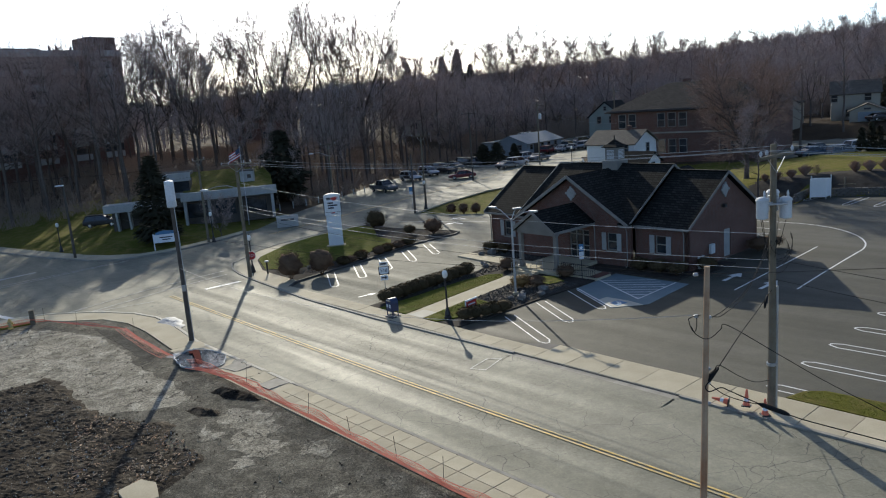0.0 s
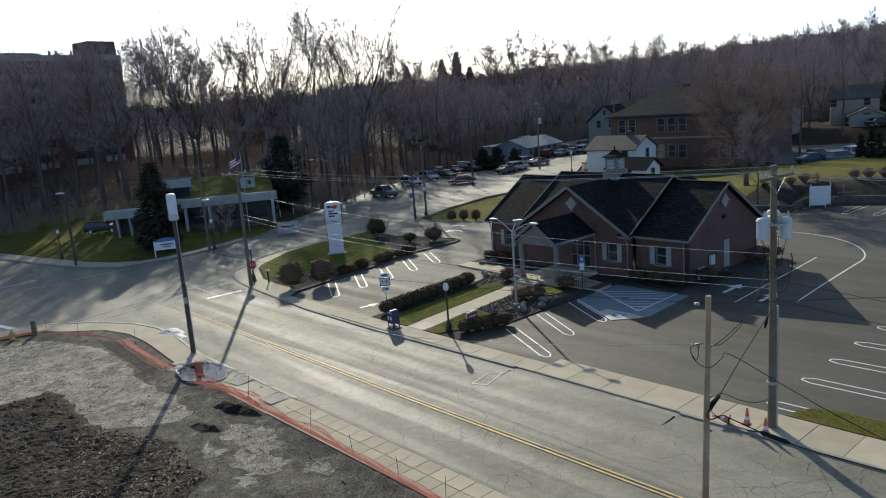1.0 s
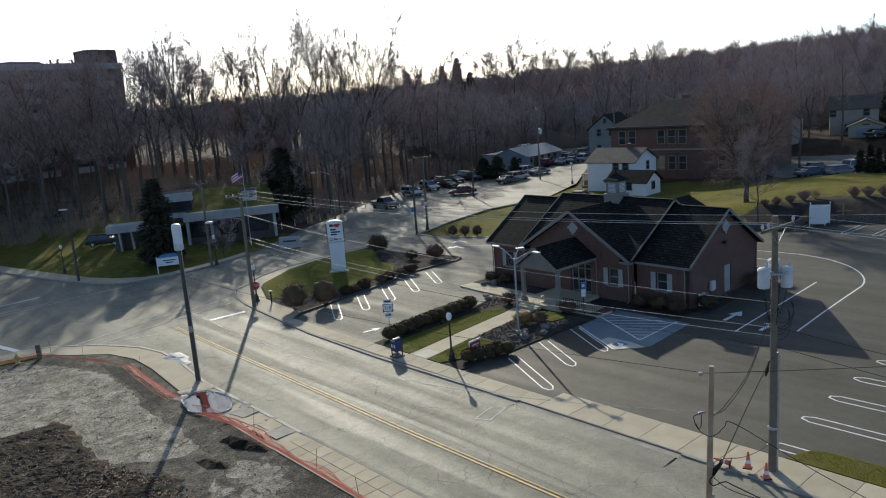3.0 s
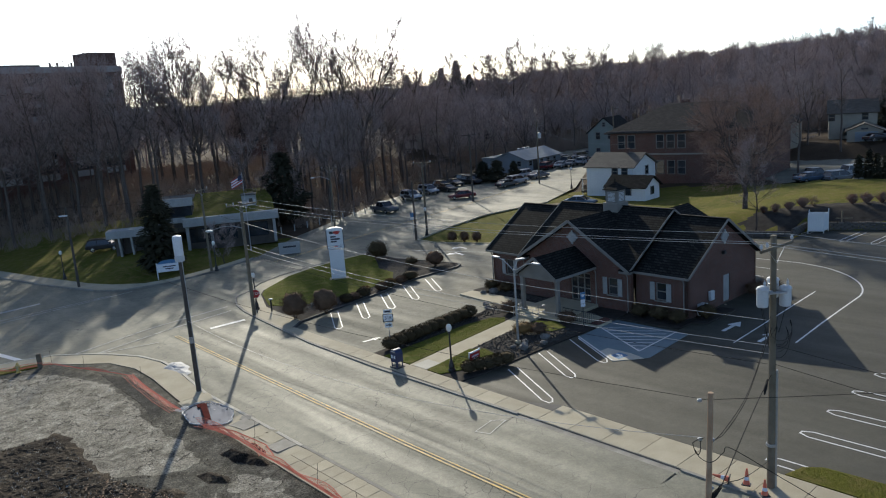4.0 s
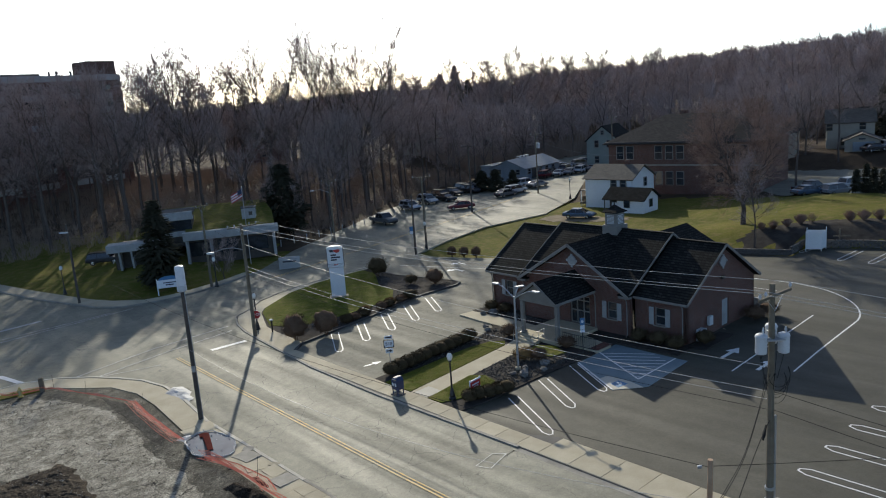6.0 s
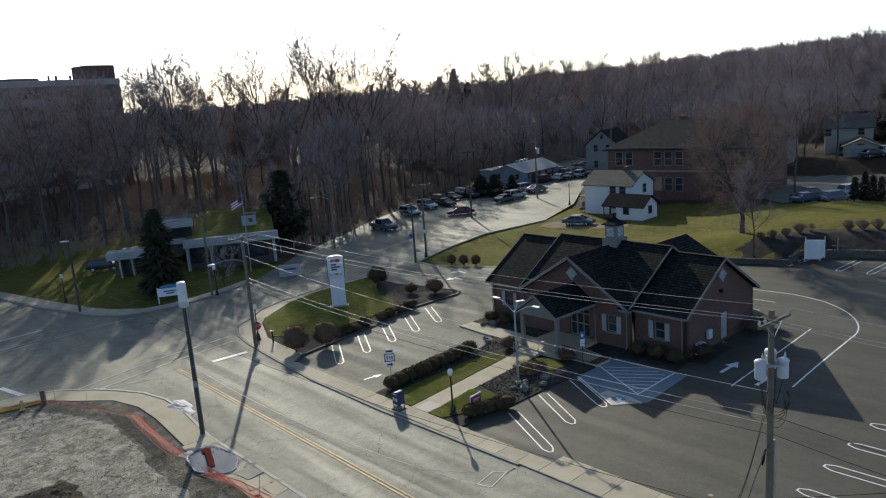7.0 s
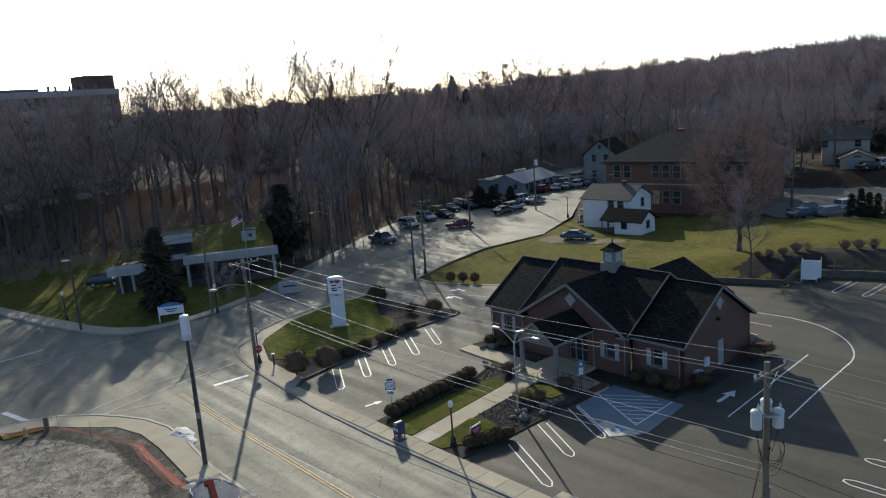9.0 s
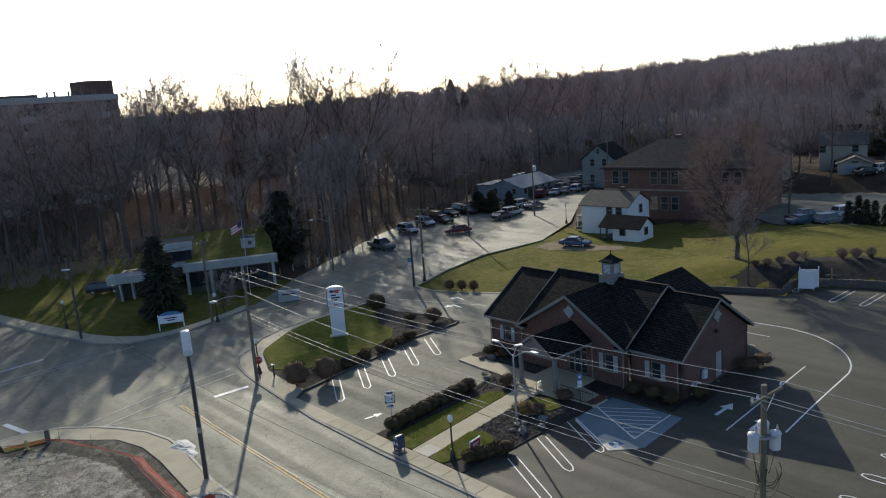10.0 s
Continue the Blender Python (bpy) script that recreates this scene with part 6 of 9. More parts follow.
cone(10.95, 29.85, 82, 150, "orange traffic cone lying on its side")
cone(11.45, 29.3, 8, 60, "orange traffic cone leaning against a cable")
cone(11.95, 28.65, 0, 0, "orange traffic cone standing at the kerb")


# ---- the cleared lot: soil, pit, debris, orange netting ----
def mound(name, outline, height, material, label, step=0.55, seed=1):
    xs, ys = [p[0] for p in outline], [p[1] for p in outline]
    g = Geo()
    nx, ny = int((max(xs) - min(xs)) / step) + 2, int((max(ys) - min(ys)) / step) + 2
    idx = {}
    ring = outline + outline[:1]
    for j in range(ny):
        for i in range(nx):
            s, n = min(xs) + i * step, min(ys) + j * step
            if not inside(s, n, outline):
                continue
            d = edge_distance(s, n, ring)
            x, y = W(s, n)
            h = smooth(d / 0.9) * height * (0.5 + 0.55 * noise.fractal(Vector((s * 0.7, n * 0.7, seed)), 0.75, 2.1, 6) + 0.9 * abs(noise.noise(Vector((s * 3.4, n * 3.4, seed)))))
            idx[(i, j)] = len(g.v)
            g.v.append((x, y, level(x, y) + 0.035 + max(0.0, h + 0.05 * smooth(d / 0.4))))
    for (i, j), a in idx.items():
        q = [idx.get(k) for k in ((i, j), (i + 1, j), (i + 1, j + 1), (i, j + 1))]
        if None not in q:
            g.f.append(tuple(q))
    return tagged(part(name, g, material), label, kind="structure")


mound("soil_heap", ragged([(-49.5, -4), (-48.6, 3), (-47.9, 6.9), (-47.6, 8.6), (-48.2, 9.5), (-46.5, 9.8), (-43.0, 9.7), (-38.6, 9.8), (-36.0, 10.7), (-35.4, 11.3), (-33.7, 11.8), (-33.1, 10.9), (-32.0, 10.7), (-30.8, 11.2), (-29.4, 11.2), (-28.7, 10.3), (-28.4, 9.2), (-27.6, 7.3), (-25, 3), (-24, -4), (-36, -6)], 0.4, 0.3, 31), 0.15, M_SOIL, "dark stripped soil with rubble and wood chips", 0.13)
mound("soil_patch", ragged([(-36.8, 14.4), (-36.9, 15.4), (-35.2, 15.9), (-33.4, 15.9), (-33.3, 15.3), (-35.3, 14.5)], 0.25, 0.2, 33), 0.45, M_SOIL, "small dark heap of soil by the netting", 0.12, 4)
mound("soil_patch", ragged([(-35.7, 12.6), (-35.3, 13.6), (-34.0, 13.9), (-33.2, 13.5), (-34.0, 12.7)], 0.25, 0.2, 34), 0.4, M_SOIL, "small dark heap of soil", 0.12, 7)
mound("soil_patch", ragged([(-26.5, 8.5), (-24.5, 10.6), (-21.8, 11.6), (-20, 9.5), (-22, 7)], 0.5, 0.3, 35), 0.2, M_SOIL, "thin spill of dark soil", 0.17, 9)


def scatter(name, outline, count, sizes, material, label, seed, flat=0.5, lift=0.1, stick=False, sn=True):
    rnd = random.Random(seed)
    xs, ys = [p[0] for p in outline], [p[1] for p in outline]
    g = Geo()
    while count:
        a, b = rnd.uniform(min(xs), max(xs)), rnd.uniform(min(ys), max(ys))
        if not inside(a, b, outline):
            continue
        count -= 1
        x, y = W(a, b) if sn else (a, b)
        r = rnd.uniform(*sizes) * rnd.uniform(0.6, 1)
        z = level(x, y) + lift + (0.12 * noise.noise(Vector((a * 0.6, b * 0.6, 1))) if stick else 0)
        if stick:
            ang, ln = rnd.uniform(0, 6.28), r * 2.2
            d = Vector((math.cos(ang), math.sin(ang), rnd.uniform(-0.1, 0.25))) * ln
            g.tube([Vector((x, y, z)), Vector((x, y, z)) + d], r * 0.35, 3)
        else:
            m = Matrix.Translation((x, y, z)) @ Euler((rnd.uniform(0, 6), rnd.uniform(0, 6), rnd.uniform(0, 6))).to_matrix().to_4x4() @ Matrix.Diagonal((r, r * rnd.uniform(0.6, 1), r * flat, 1))
            g.add([(1, 0, 0), (-1, 0.2, 0), (0, 1, 0.1), (0.1, -1, 0), (0, 0.1, 1), (0, 0, -1)], [(0, 2, 4), (2, 1, 4), (1, 3, 4), (3, 0, 4), (2, 0, 5), (1, 2, 5), (3, 1, 5), (0, 3, 5)], m)
    return tagged(part(name, g, material), label, kind="stuff")


SOIL_ZONE = [(-48.2, 0), (-47.4, 9.0), (-40, 9.3), (-35, 11), (-33, 11.2), (-29.5, 10.9), (-28.2, 8), (-25, 1), (-42, -4)]
scatter("rubble", SOIL_ZONE, 4600, (0.025, 0.11), M_SOIL, "dark lumps of soil and rubble", 2, 0.6, 0.13)
scatter("rubble", SOIL_ZONE, 2400, (0.02, 0.075), M_ROCK, "grey stones and broken concrete", 3, 0.5, 0.17)
scatter("rubble", SOIL_ZONE, 2600, (0.015, 0.06), M_CONC_NEW, "small pale crumbs of concrete", 33, 0.6, 0.18)
scatter("wood_chips", SOIL_ZONE, 1300, (0.03, 0.09), M_WOODPOLE, "splintered pale wood among the soil", 5, lift=0.18, stick=True)
scatter("wood_chips", [(-40, 8.6), (-36, 10.4), (-33, 11), (-29.4, 10.8), (-28.4, 8.5), (-31, 6)], 800, (0.04, 0.1), M_NEARPOLE, "splintered pale wood among the soil", 55, lift=0.19, stick=True)
scatter("litter", SOIL_ZONE, 150, (0.03, 0.08), M_PLASTIC, "scraps of white litter", 6, 0.3, 0.2)
LOT_ZONE = [(-63, 9), (-60, 13.2), (-46, 14.8), (-34, 14), (-22, 15.5), (-4, 15.5), (-6, 4), (-20, 0), (-50, 0)]
scatter("rubble", LOT_ZONE, 3800, (0.015, 0.05), M_CONC, "loose grit on the broken asphalt", 8, 0.5, 0.06)
scatter("rubble", LOT_ZONE, 1500, (0.02, 0.08), M_SOIL, "crumbs of soil on the broken asphalt", 18, 0.5, 0.06)
scatter("wood_chips", [(-37, 13), (-33, 15.2), (-24, 15.2), (-14, 15), (-14, 6), (-27, 9), (-32, 11.6)], 350, (0.02, 0.06), M_WOODPOLE, "splinters on the broken asphalt", 19, lift=0.08, stick=True)
scatter("litter", LOT_ZONE, 90, (0.02, 0.07), M_PLASTIC, "scraps of white litter", 9, 0.3, 0.07)
scatter("litter", [(-44.8, 15.0), (-44.8, 17.8), (-40.6, 17.9), (-40.4, 15.0)], 12, (0.05, 0.12), M_PLASTIC, "torn white plastic round the pit", 14, 0.25, 0.15)
scatter("litter", [(-63, 9), (-60, 13.5), (-46, 15.6), (-34, 14), (-22, 15.7), (-10, 15), (-20, 0), (-50, 0)], 25, (0.05, 0.1), M_PLASTIC, "scraps of white litter", 9, 0.3, 0.07)
sheet("old_patch", ragged([(-29.2, 7.4), (-29.3, 8.3), (-28.6, 8.6), (-27.4, 8.3), (-27.6, 7.2)], 0.12, 0.25, 41), 0.3, M_CONC, "exposed slab of old concrete", 0.2)

def pit_edge(a, k=1.0):
    return 2.15 * k * math.cos(a) * (1 + 0.05 * math.sin(3 * a + 1)), 1.25 * k * math.sin(a) * (1 + 0.06 * math.cos(5 * a))


PIT = (-42.4, 16.45)
sheet("flooded_pit", [(PIT[0] + pit_edge(2 * math.pi * k / 36)[0], PIT[1] + pit_edge(2 * math.pi * k / 36)[1]) for k in range(36)], 0.135, M_POOL, "round shallow pit filled with still grey water", 0.04)
rim = thing("pit_lining", *W(*PIT), "torn grey-blue and white plastic lining of the pit", "lining", z=level(*W(*PIT)) + 0.135, rz=STREET)
rr = random.Random(77)
for k in range(110):
    a = 2 * math.pi * (k + rr.random()) / 110
    deep = rr.uniform(0.86, 0.97)
    (x0, y0), (x1, y1) = pit_edge(a, rr.uniform(0.99, 1.04)), pit_edge(a + rr.uniform(-0.1, 0.1), deep)
    w_ = rr.uniform(0.02, 0.07)
    part("strip", Geo().add([(x0 - w_, y0, 0.035), (x0 + w_, y0, 0.03), (x1 + w_ * 0.4, y1, 0.008 + 0.0002 * k), (x1 - w_ * 0.4, y1, 0.008 + 0.0002 * k)], [(0, 1, 2, 3)]), (M_LINER, M_LINER, M_BLUEGREY, M_LINER, M_PLASTIC, M_LINER)[k % 6], rim)
rg = [Vector((*pit_edge(a, 1.02 + 0.02 * math.sin(17 * a)), 0.03 + 0.02 * math.sin(11 * a))) for a in [2 * math.pi * k / 60 for k in range(61)]]
part("rim", Geo().tube(rg, [0.02 + 0.025 * abs(math.sin(9.7 * k)) for k in range(61)], 5, False), M_PLASTIC, rim)


def across(far, right, z):
    return (-0.93 * far + 0.36 * right, 0.36 * far + 0.93 * right, z)


# Dark red strips laid on the water paint a reflection there.
part("band", Geo().plate([across(1.7, -0.42, 0.07), across(1.7, 0.0, 0.07), across(-0.9, 0.12, 0.06), across(-0.9, -0.2, 0.06)], 0.02, (0, 0, 1)), M_DARKRED, rim, "dark red strip painted as a reflection in the pit")
part("band", Geo().plate([across(1.75, -0.6, 0.072), across(1.8, -0.1, 0.072), across(1.2, -0.2, 0.064), across(1.25, -0.55, 0.064)], 0.02, (0, 0, 1)), M_DARKRED, rim, "dark red strip painted as a reflection in the pit")
mound("plastic_sheet", ragged([(-53.6, 17.9), (-54.6, 19.0), (-54.0, 19.7), (-51.0, 19.2), (-50.4, 18.4), (-52.5, 18.0)], 0.2, 0.2, 44), 0.16, M_PLASTIC, "crumpled white plastic sheet over rubble", 0.1, 3)
mound("plastic_sheet", ragged([(-45.0, 15.2), (-45.3, 16.2), (-44.5, 16.7), (-44.1, 15.6)], 0.15, 0.15, 45), 0.2, M_PLASTIC, "crumpled white plastic at the pit", 0.1, 5)


def netting(name, line, width, tilt, label, seed, cell=0.1, w=0.007, bunch=2):
    """Orange barrier net: thin strands in two directions, draped along a path."""
    pts = [Vector(W(*p)) for p in line]
    run, acc = [], 0.0
    for a, b in zip(pts, pts[1:]):
        k = max(1, int((b - a).length / cell))
        run += [(a.lerp(b, i / k), (b - a).normalized()) for i in range(k)]
    rows = int(width / cell) + 1
    g = Geo()

    def at(i, j):
        p, d = run[i]
        side = Vector((-d.y, d.x))
        t = tilt + 0.35 * noise.noise(Vector((i * 0.035, seed, 0)))
        t = max(0.04, min(1.45, t))
        u = j * cell
        wob = 0.07 * noise.noise(Vector((i * 0.09, j * 0.4, seed)))
        off = u * math.cos(t)
        return Vector((p.x - side.x * off, p.y - side.y * off, level(p.x, p.y) + 0.15 + u * math.sin(t) + wob * (1 if j else 0.2) + 0.03))
    grid = [[at(i, j) for j in range(rows)] for i in range(len(run))]
    for i in range(len(run) - 1):
        for j in range(rows):
            a, b = grid[i][j], grid[i + 1][j]
            k = w * (4.5 if j < bunch else (2.0 if j == rows - 1 else 1))
            up = Vector((0, 0, k))
            sd = Vector((-(b - a).y, (b - a).x, 0)).normalized() * k
            g.add([a - sd, b - sd, b + sd + up, a + sd + up], [(0, 1, 2, 3)])
            if j < rows - 1:
                c = grid[i][j + 1]
                dd = (b - a).normalized() * w
                g.add([a - dd, a + dd, c + dd, c - dd], [(0, 1, 2, 3)])
    ob = part(name, g, M_ORANGE)
    return tagged(ob, label, "barrier net")


NET = [(-64.4, 9.6), (-63.5, 10.2), (-62.8, 12.1), (-62.0, 13.0), (-59.1, 13.9), (-55.1, 15.4), (-53.4, 15.9), (-50.4, 15.7), (-46.5, 15.6), (-44.6, 15.5)]
NET2 = [(-40.6, 15.4), (-39.9, 15.6), (-37.2, 15.95), (-34.5, 15.9), (-31.7, 16.0), (-28.6, 15.95), (-25, 15.9), (-22.6, 15.85), (-19.7, 15.8), (-8, 15.85)]
netting("barrier_net", NET, 0.7, 0.55, "sagging orange plastic barrier net round the cleared lot", 1, 0.13, 0.008, 2)
netting("barrier_net", [(-54.0, 16.0), (-50.4, 15.7), (-46.5, 15.6), (-44.2, 15.6)], 0.7, 0.1, "orange net lying flat beside the pit", 3, 0.17, 0.006, 1)
netting("barrier_net", NET2, 0.95, 1.0, "leaning orange plastic barrier net along the pavement", 5, 0.1, 0.0075, 3)
netting("barrier_net", [(-41.0, 15.6), (-38.5, 16.3), (-35.5, 16.6), (-33.8, 16.2)], 0.8, 0.25, "orange net lying over broken slabs", 7, 0.15, 0.007, 1)
for s, n, l in ((-36.2, 16.3, 0.35), (-29.4, 16.0, 0.25), (-25.9, 16.0, -0.2), (-22.7, 16.0, -0.15), (-19.8, 15.9, 0.12), (-52, 15.9, 0.1), (-58.5, 14.0, 0.1), (-62.4, 12.8, 0.0)):
    st = street_thing("net_stake", s, n, "thin dark steel stake holding the net", "stake", "net stakes", 30 * n)
    part("stake", Geo().tube([(0, 0, -0.1), (l, 0, 1.1)], 0.011, 5), M_BLACK, st)
mound("net_heap", [(-36.9, 16.0), (-36.5, 16.6), (-34.9, 16.5), (-34.2, 16.0), (-35.5, 15.9)], 0.3, M_DARKRED, "bunched heap of dark red netting", 0.1, 12)


# ---- planting ----
def shrub(x, y, r, h, label, material=None, seed=1, dense=520, z=None, clipped=False):
    """A mass of fine twigs round a dark core: clipped close, or loose and rising from a narrow foot."""
    rnd = random.Random(seed)
    sh = thing("shrub", x, y, label, "shrub", "", rnd.uniform(0, 360), z)
    core, tw = Geo(), Geo()
    core.blob((0, 0, h * (0.5 if clipped else 0.56)), r * (0.9 if clipped else 0.8), seed, 0.12 if clipped else 0.25, 14, 9, (1, 1, h / (2 * r)))
    for k in range(5):
        a = k * 1.256
        core.tube([(0.06 * math.cos(a), 0.06 * math.sin(a), -0.05), (r * 0.4 * math.cos(a), r * 0.4 * math.sin(a), h * 0.45)], [0.03, 0.015], 4)
    for _ in range(int(dense * (1.6 if clipped else 2.4 * max(1.0, r)))):
        th, ph = math.acos(rnd.uniform(-0.75, 1)), rnd.uniform(0, 6.283)
        d = Vector((math.sin(th) * math.cos(ph), math.sin(th) * math.sin(ph), math.cos(th)))
        k = rnd.uniform(0.84, 0.98) if clipped else rnd.uniform(0.45, 0.98)
        p = Vector((d.x * r * k, d.y * r * k, h * 0.52 + d.z * h * 0.5 * k))
        ln = rnd.uniform(0.05, 0.11) if clipped else rnd.uniform(0.12, 0.32) * min(1.0, r)
        out = d + Vector((rnd.uniform(-0.6, 0.6), rnd.uniform(-0.6, 0.6), rnd.uniform(-0.1, 0.7)))
        q = p + out * ln
        w = (q - p).orthogonal().normalized() * (rnd.uniform(0.012, 0.03) if clipped else rnd.uniform(0.008, 0.018))
        tw.add([p - w, p + w, q], [(0, 1, 2)])
    part("core", core, material or M_SHRUB, sh, smoothed=True)
    tagged(part("foliage", tw, material or M_SHRUB, sh), kind="stuff")
    return sh


BED = 0.12
for i, (s, n, r, h, m, lab) in enumerate(((-55.9, 30.4, 1.22, 2.25, M_SHRUB, "large round dormant brown shrub in the bed"), (-54.9, 32.8, 1.2, 2.2, M_SHRUB, "large round dormant brown shrub in the bed"),
                                          (-56.2, 35.8, 0.62, 0.75, M_HEDGE, "low clipped dark shrub at the kerb"), (-56.6, 38.0, 0.62, 0.75, M_HEDGE, "low clipped dark shrub at the kerb"),
                                          (-56.8, 40.2, 0.6, 0.75, M_SHRUB, "low brown shrub at the kerb"), (-57.6, 41.8, 0.6, 0.6, M_GOLD, "low ochre shrub at the kerb"), (-57.6, 38.9, 0.5, 0.55, M_GOLD, "low ochre shrub at the kerb"),
                                          (-57.5, 44.3, 0.75, 0.85, M_HEDGE, "low clipped dark shrub at the kerb"), (-56.5, 36.9, 0.55, 0.6, M_SHRUB, "low brown shrub at the kerb"), (-57.0, 41.2, 0.6, 0.65, M_HEDGE, "low clipped dark shrub at the kerb"), (-57.3, 42.9, 0.6, 0.65, M_SHRUB, "low brown shrub at the kerb"), (-68.3, 48.3, 1.25, 2.1, M_HEDGE, "large dark shrub at the lawn's end"),
                                          (-61.9, 47.9, 0.7, 1.0, M_HEDGE, "small dark shrub among stones"), (-59.6, 49.3, 1.05, 1.55, M_SHRUB, "fan-shaped dormant shrub among stones"))):
    x, y = W(s, n)
    shrub(x, y, r, h, lab, m, 20 + i, z=level(x, y) + BED, clipped=h < 0.9)
for i, (s, n) in enumerate(((-68.4, 59.6), (-66.9, 60.2), (-65.4, 60.8))):
    x, y = W(s, n)
    shrub(x, y, 0.62, 1.25, "small rounded dormant shrub on the far lawn", M_SHRUB, 50 + i, z=terrain(x, y) - 0.1)
for i in range(11):
    x, y = W(-42.35 - 0.08 * i, 30.3 + 0.84 * i)
    shrub(x, y, 0.66, 0.9, "clipped dark hedge plant in a row", M_HEDGE, 60 + i, 380, level(x, y) + BED, True)["group"] = "hedge row"
for i in range(5):
    x, y = W(-34.3 + 0.22 * i, 30.4 + 0.62 * i)
    shrub(x, y, 0.56, 0.75, "clipped dark hedge plant behind the sign", M_HEDGE, 75 + i, 300, level(x, y) + BED, True)["group"] = "hedge row"
for i, (s, n, r, h, m, lab) in enumerate(((-36.5, 37.9, 0.8, 0.85, M_GOLD, "rounded ochre-tipped shrub by the walkway"), (-35.7, 38.5, 0.7, 0.8, M_SHRUB, "rounded brown shrub by the walkway"), (-41.2, 41.2, 0.7, 0.9, M_SHRUB, "loose dormant shrub beside the steps"),
                                          (-35.6, 41.6, 0.7, 0.8, M_SHRUB, "dormant shrub below the railing"), (-45.8, 45.6, 0.7, 0.9, M_HEDGE, "dark shrub against the bank wall"), (-47.4, 45.5, 0.7, 0.9, M_HEDGE, "dark shrub against the bank wall"),
                                          (-32.0, 45.6, 0.75, 0.9, M_HEDGE, "dark shrub below the bank window"), (-30.4, 45.7, 0.75, 0.95, M_HEDGE, "dark shrub below the bank window"), (-28.9, 45.6, 0.7, 0.9, M_HEDGE, "dark shrub at the bank corner"),
                                          (-27.8, 47.6, 0.7, 1.0, M_HEDGE, "dark shrub at the bank side"), (-27.6, 54.6, 0.9, 1.0, M_SHRUB, "brown shrub by the side door"), (-27.3, 56.2, 0.9, 0.9, M_SHRUB, "brown shrub at the rear corner"))):
    x, y = W(s, n)
    shrub(x, y, r, h, lab, m, 90 + i, 420, level(x, y) + BED)
STONE_ZONES = ([(-42.6, 30.2), (-43.0, 39.5), (-43.6, 42.1), (-41.4, 41.4), (-41.8, 40.2), (-42.0, 37), (-41.9, 30.2)], [(-48.2, 44.8), (-46, 46), (-41, 45.6), (-41, 44.8)], [(-37.6, 34.2), (-38.0, 38.8), (-37, 39), (-35, 40.5), (-33.6, 40.5), (-33.6, 31.2), (-34.6, 32.9), (-35.3, 34)],
               [(-58.2, 31.2), (-58.4, 40), (-59.2, 43.8), (-64, 46), (-67, 47.6), (-71, 49.4), (-63, 50.0), (-58, 50.4), (-57.6, 44.9), (-56.4, 40), (-55.3, 33)])
for i, z in enumerate(STONE_ZONES):
    scatter("bed_stones", z, 500 if i < 2 else 1500, (0.04, 0.1), M_STONES, "grey bed stones over dark mulch", 30 + i, 0.6, 0.125)
for i, (s, n, r) in enumerate(((-34.6, 38.0, 0.3), (-33.9, 37.0, 0.25), (-34.4, 35.6, 0.35), (-35.2, 36.6, 0.22), (-35.1, 35.3, 0.2), (-46.6, 44.9, 0.35), (-47.3, 44.3, 0.25), (-58.3, 33.6, 0.2), (-44.3, 41.7, 0.25), (-43.6, 41.2, 0.22))):
    x, y = W(s, n)
    ob = part("boulder", Geo().blob((0, 0, 0), r, i + 3, 0.3, 9, 6, (1.2, 1, 0.75)), M_ROCK)
    ob.matrix_world = pose(x, y, level(x, y) + 0.12 + r * 0.35, 0, 0, 37 * i)
    tagged(ob, "rough grey boulder in the planting bed", "boulder", "boulders")


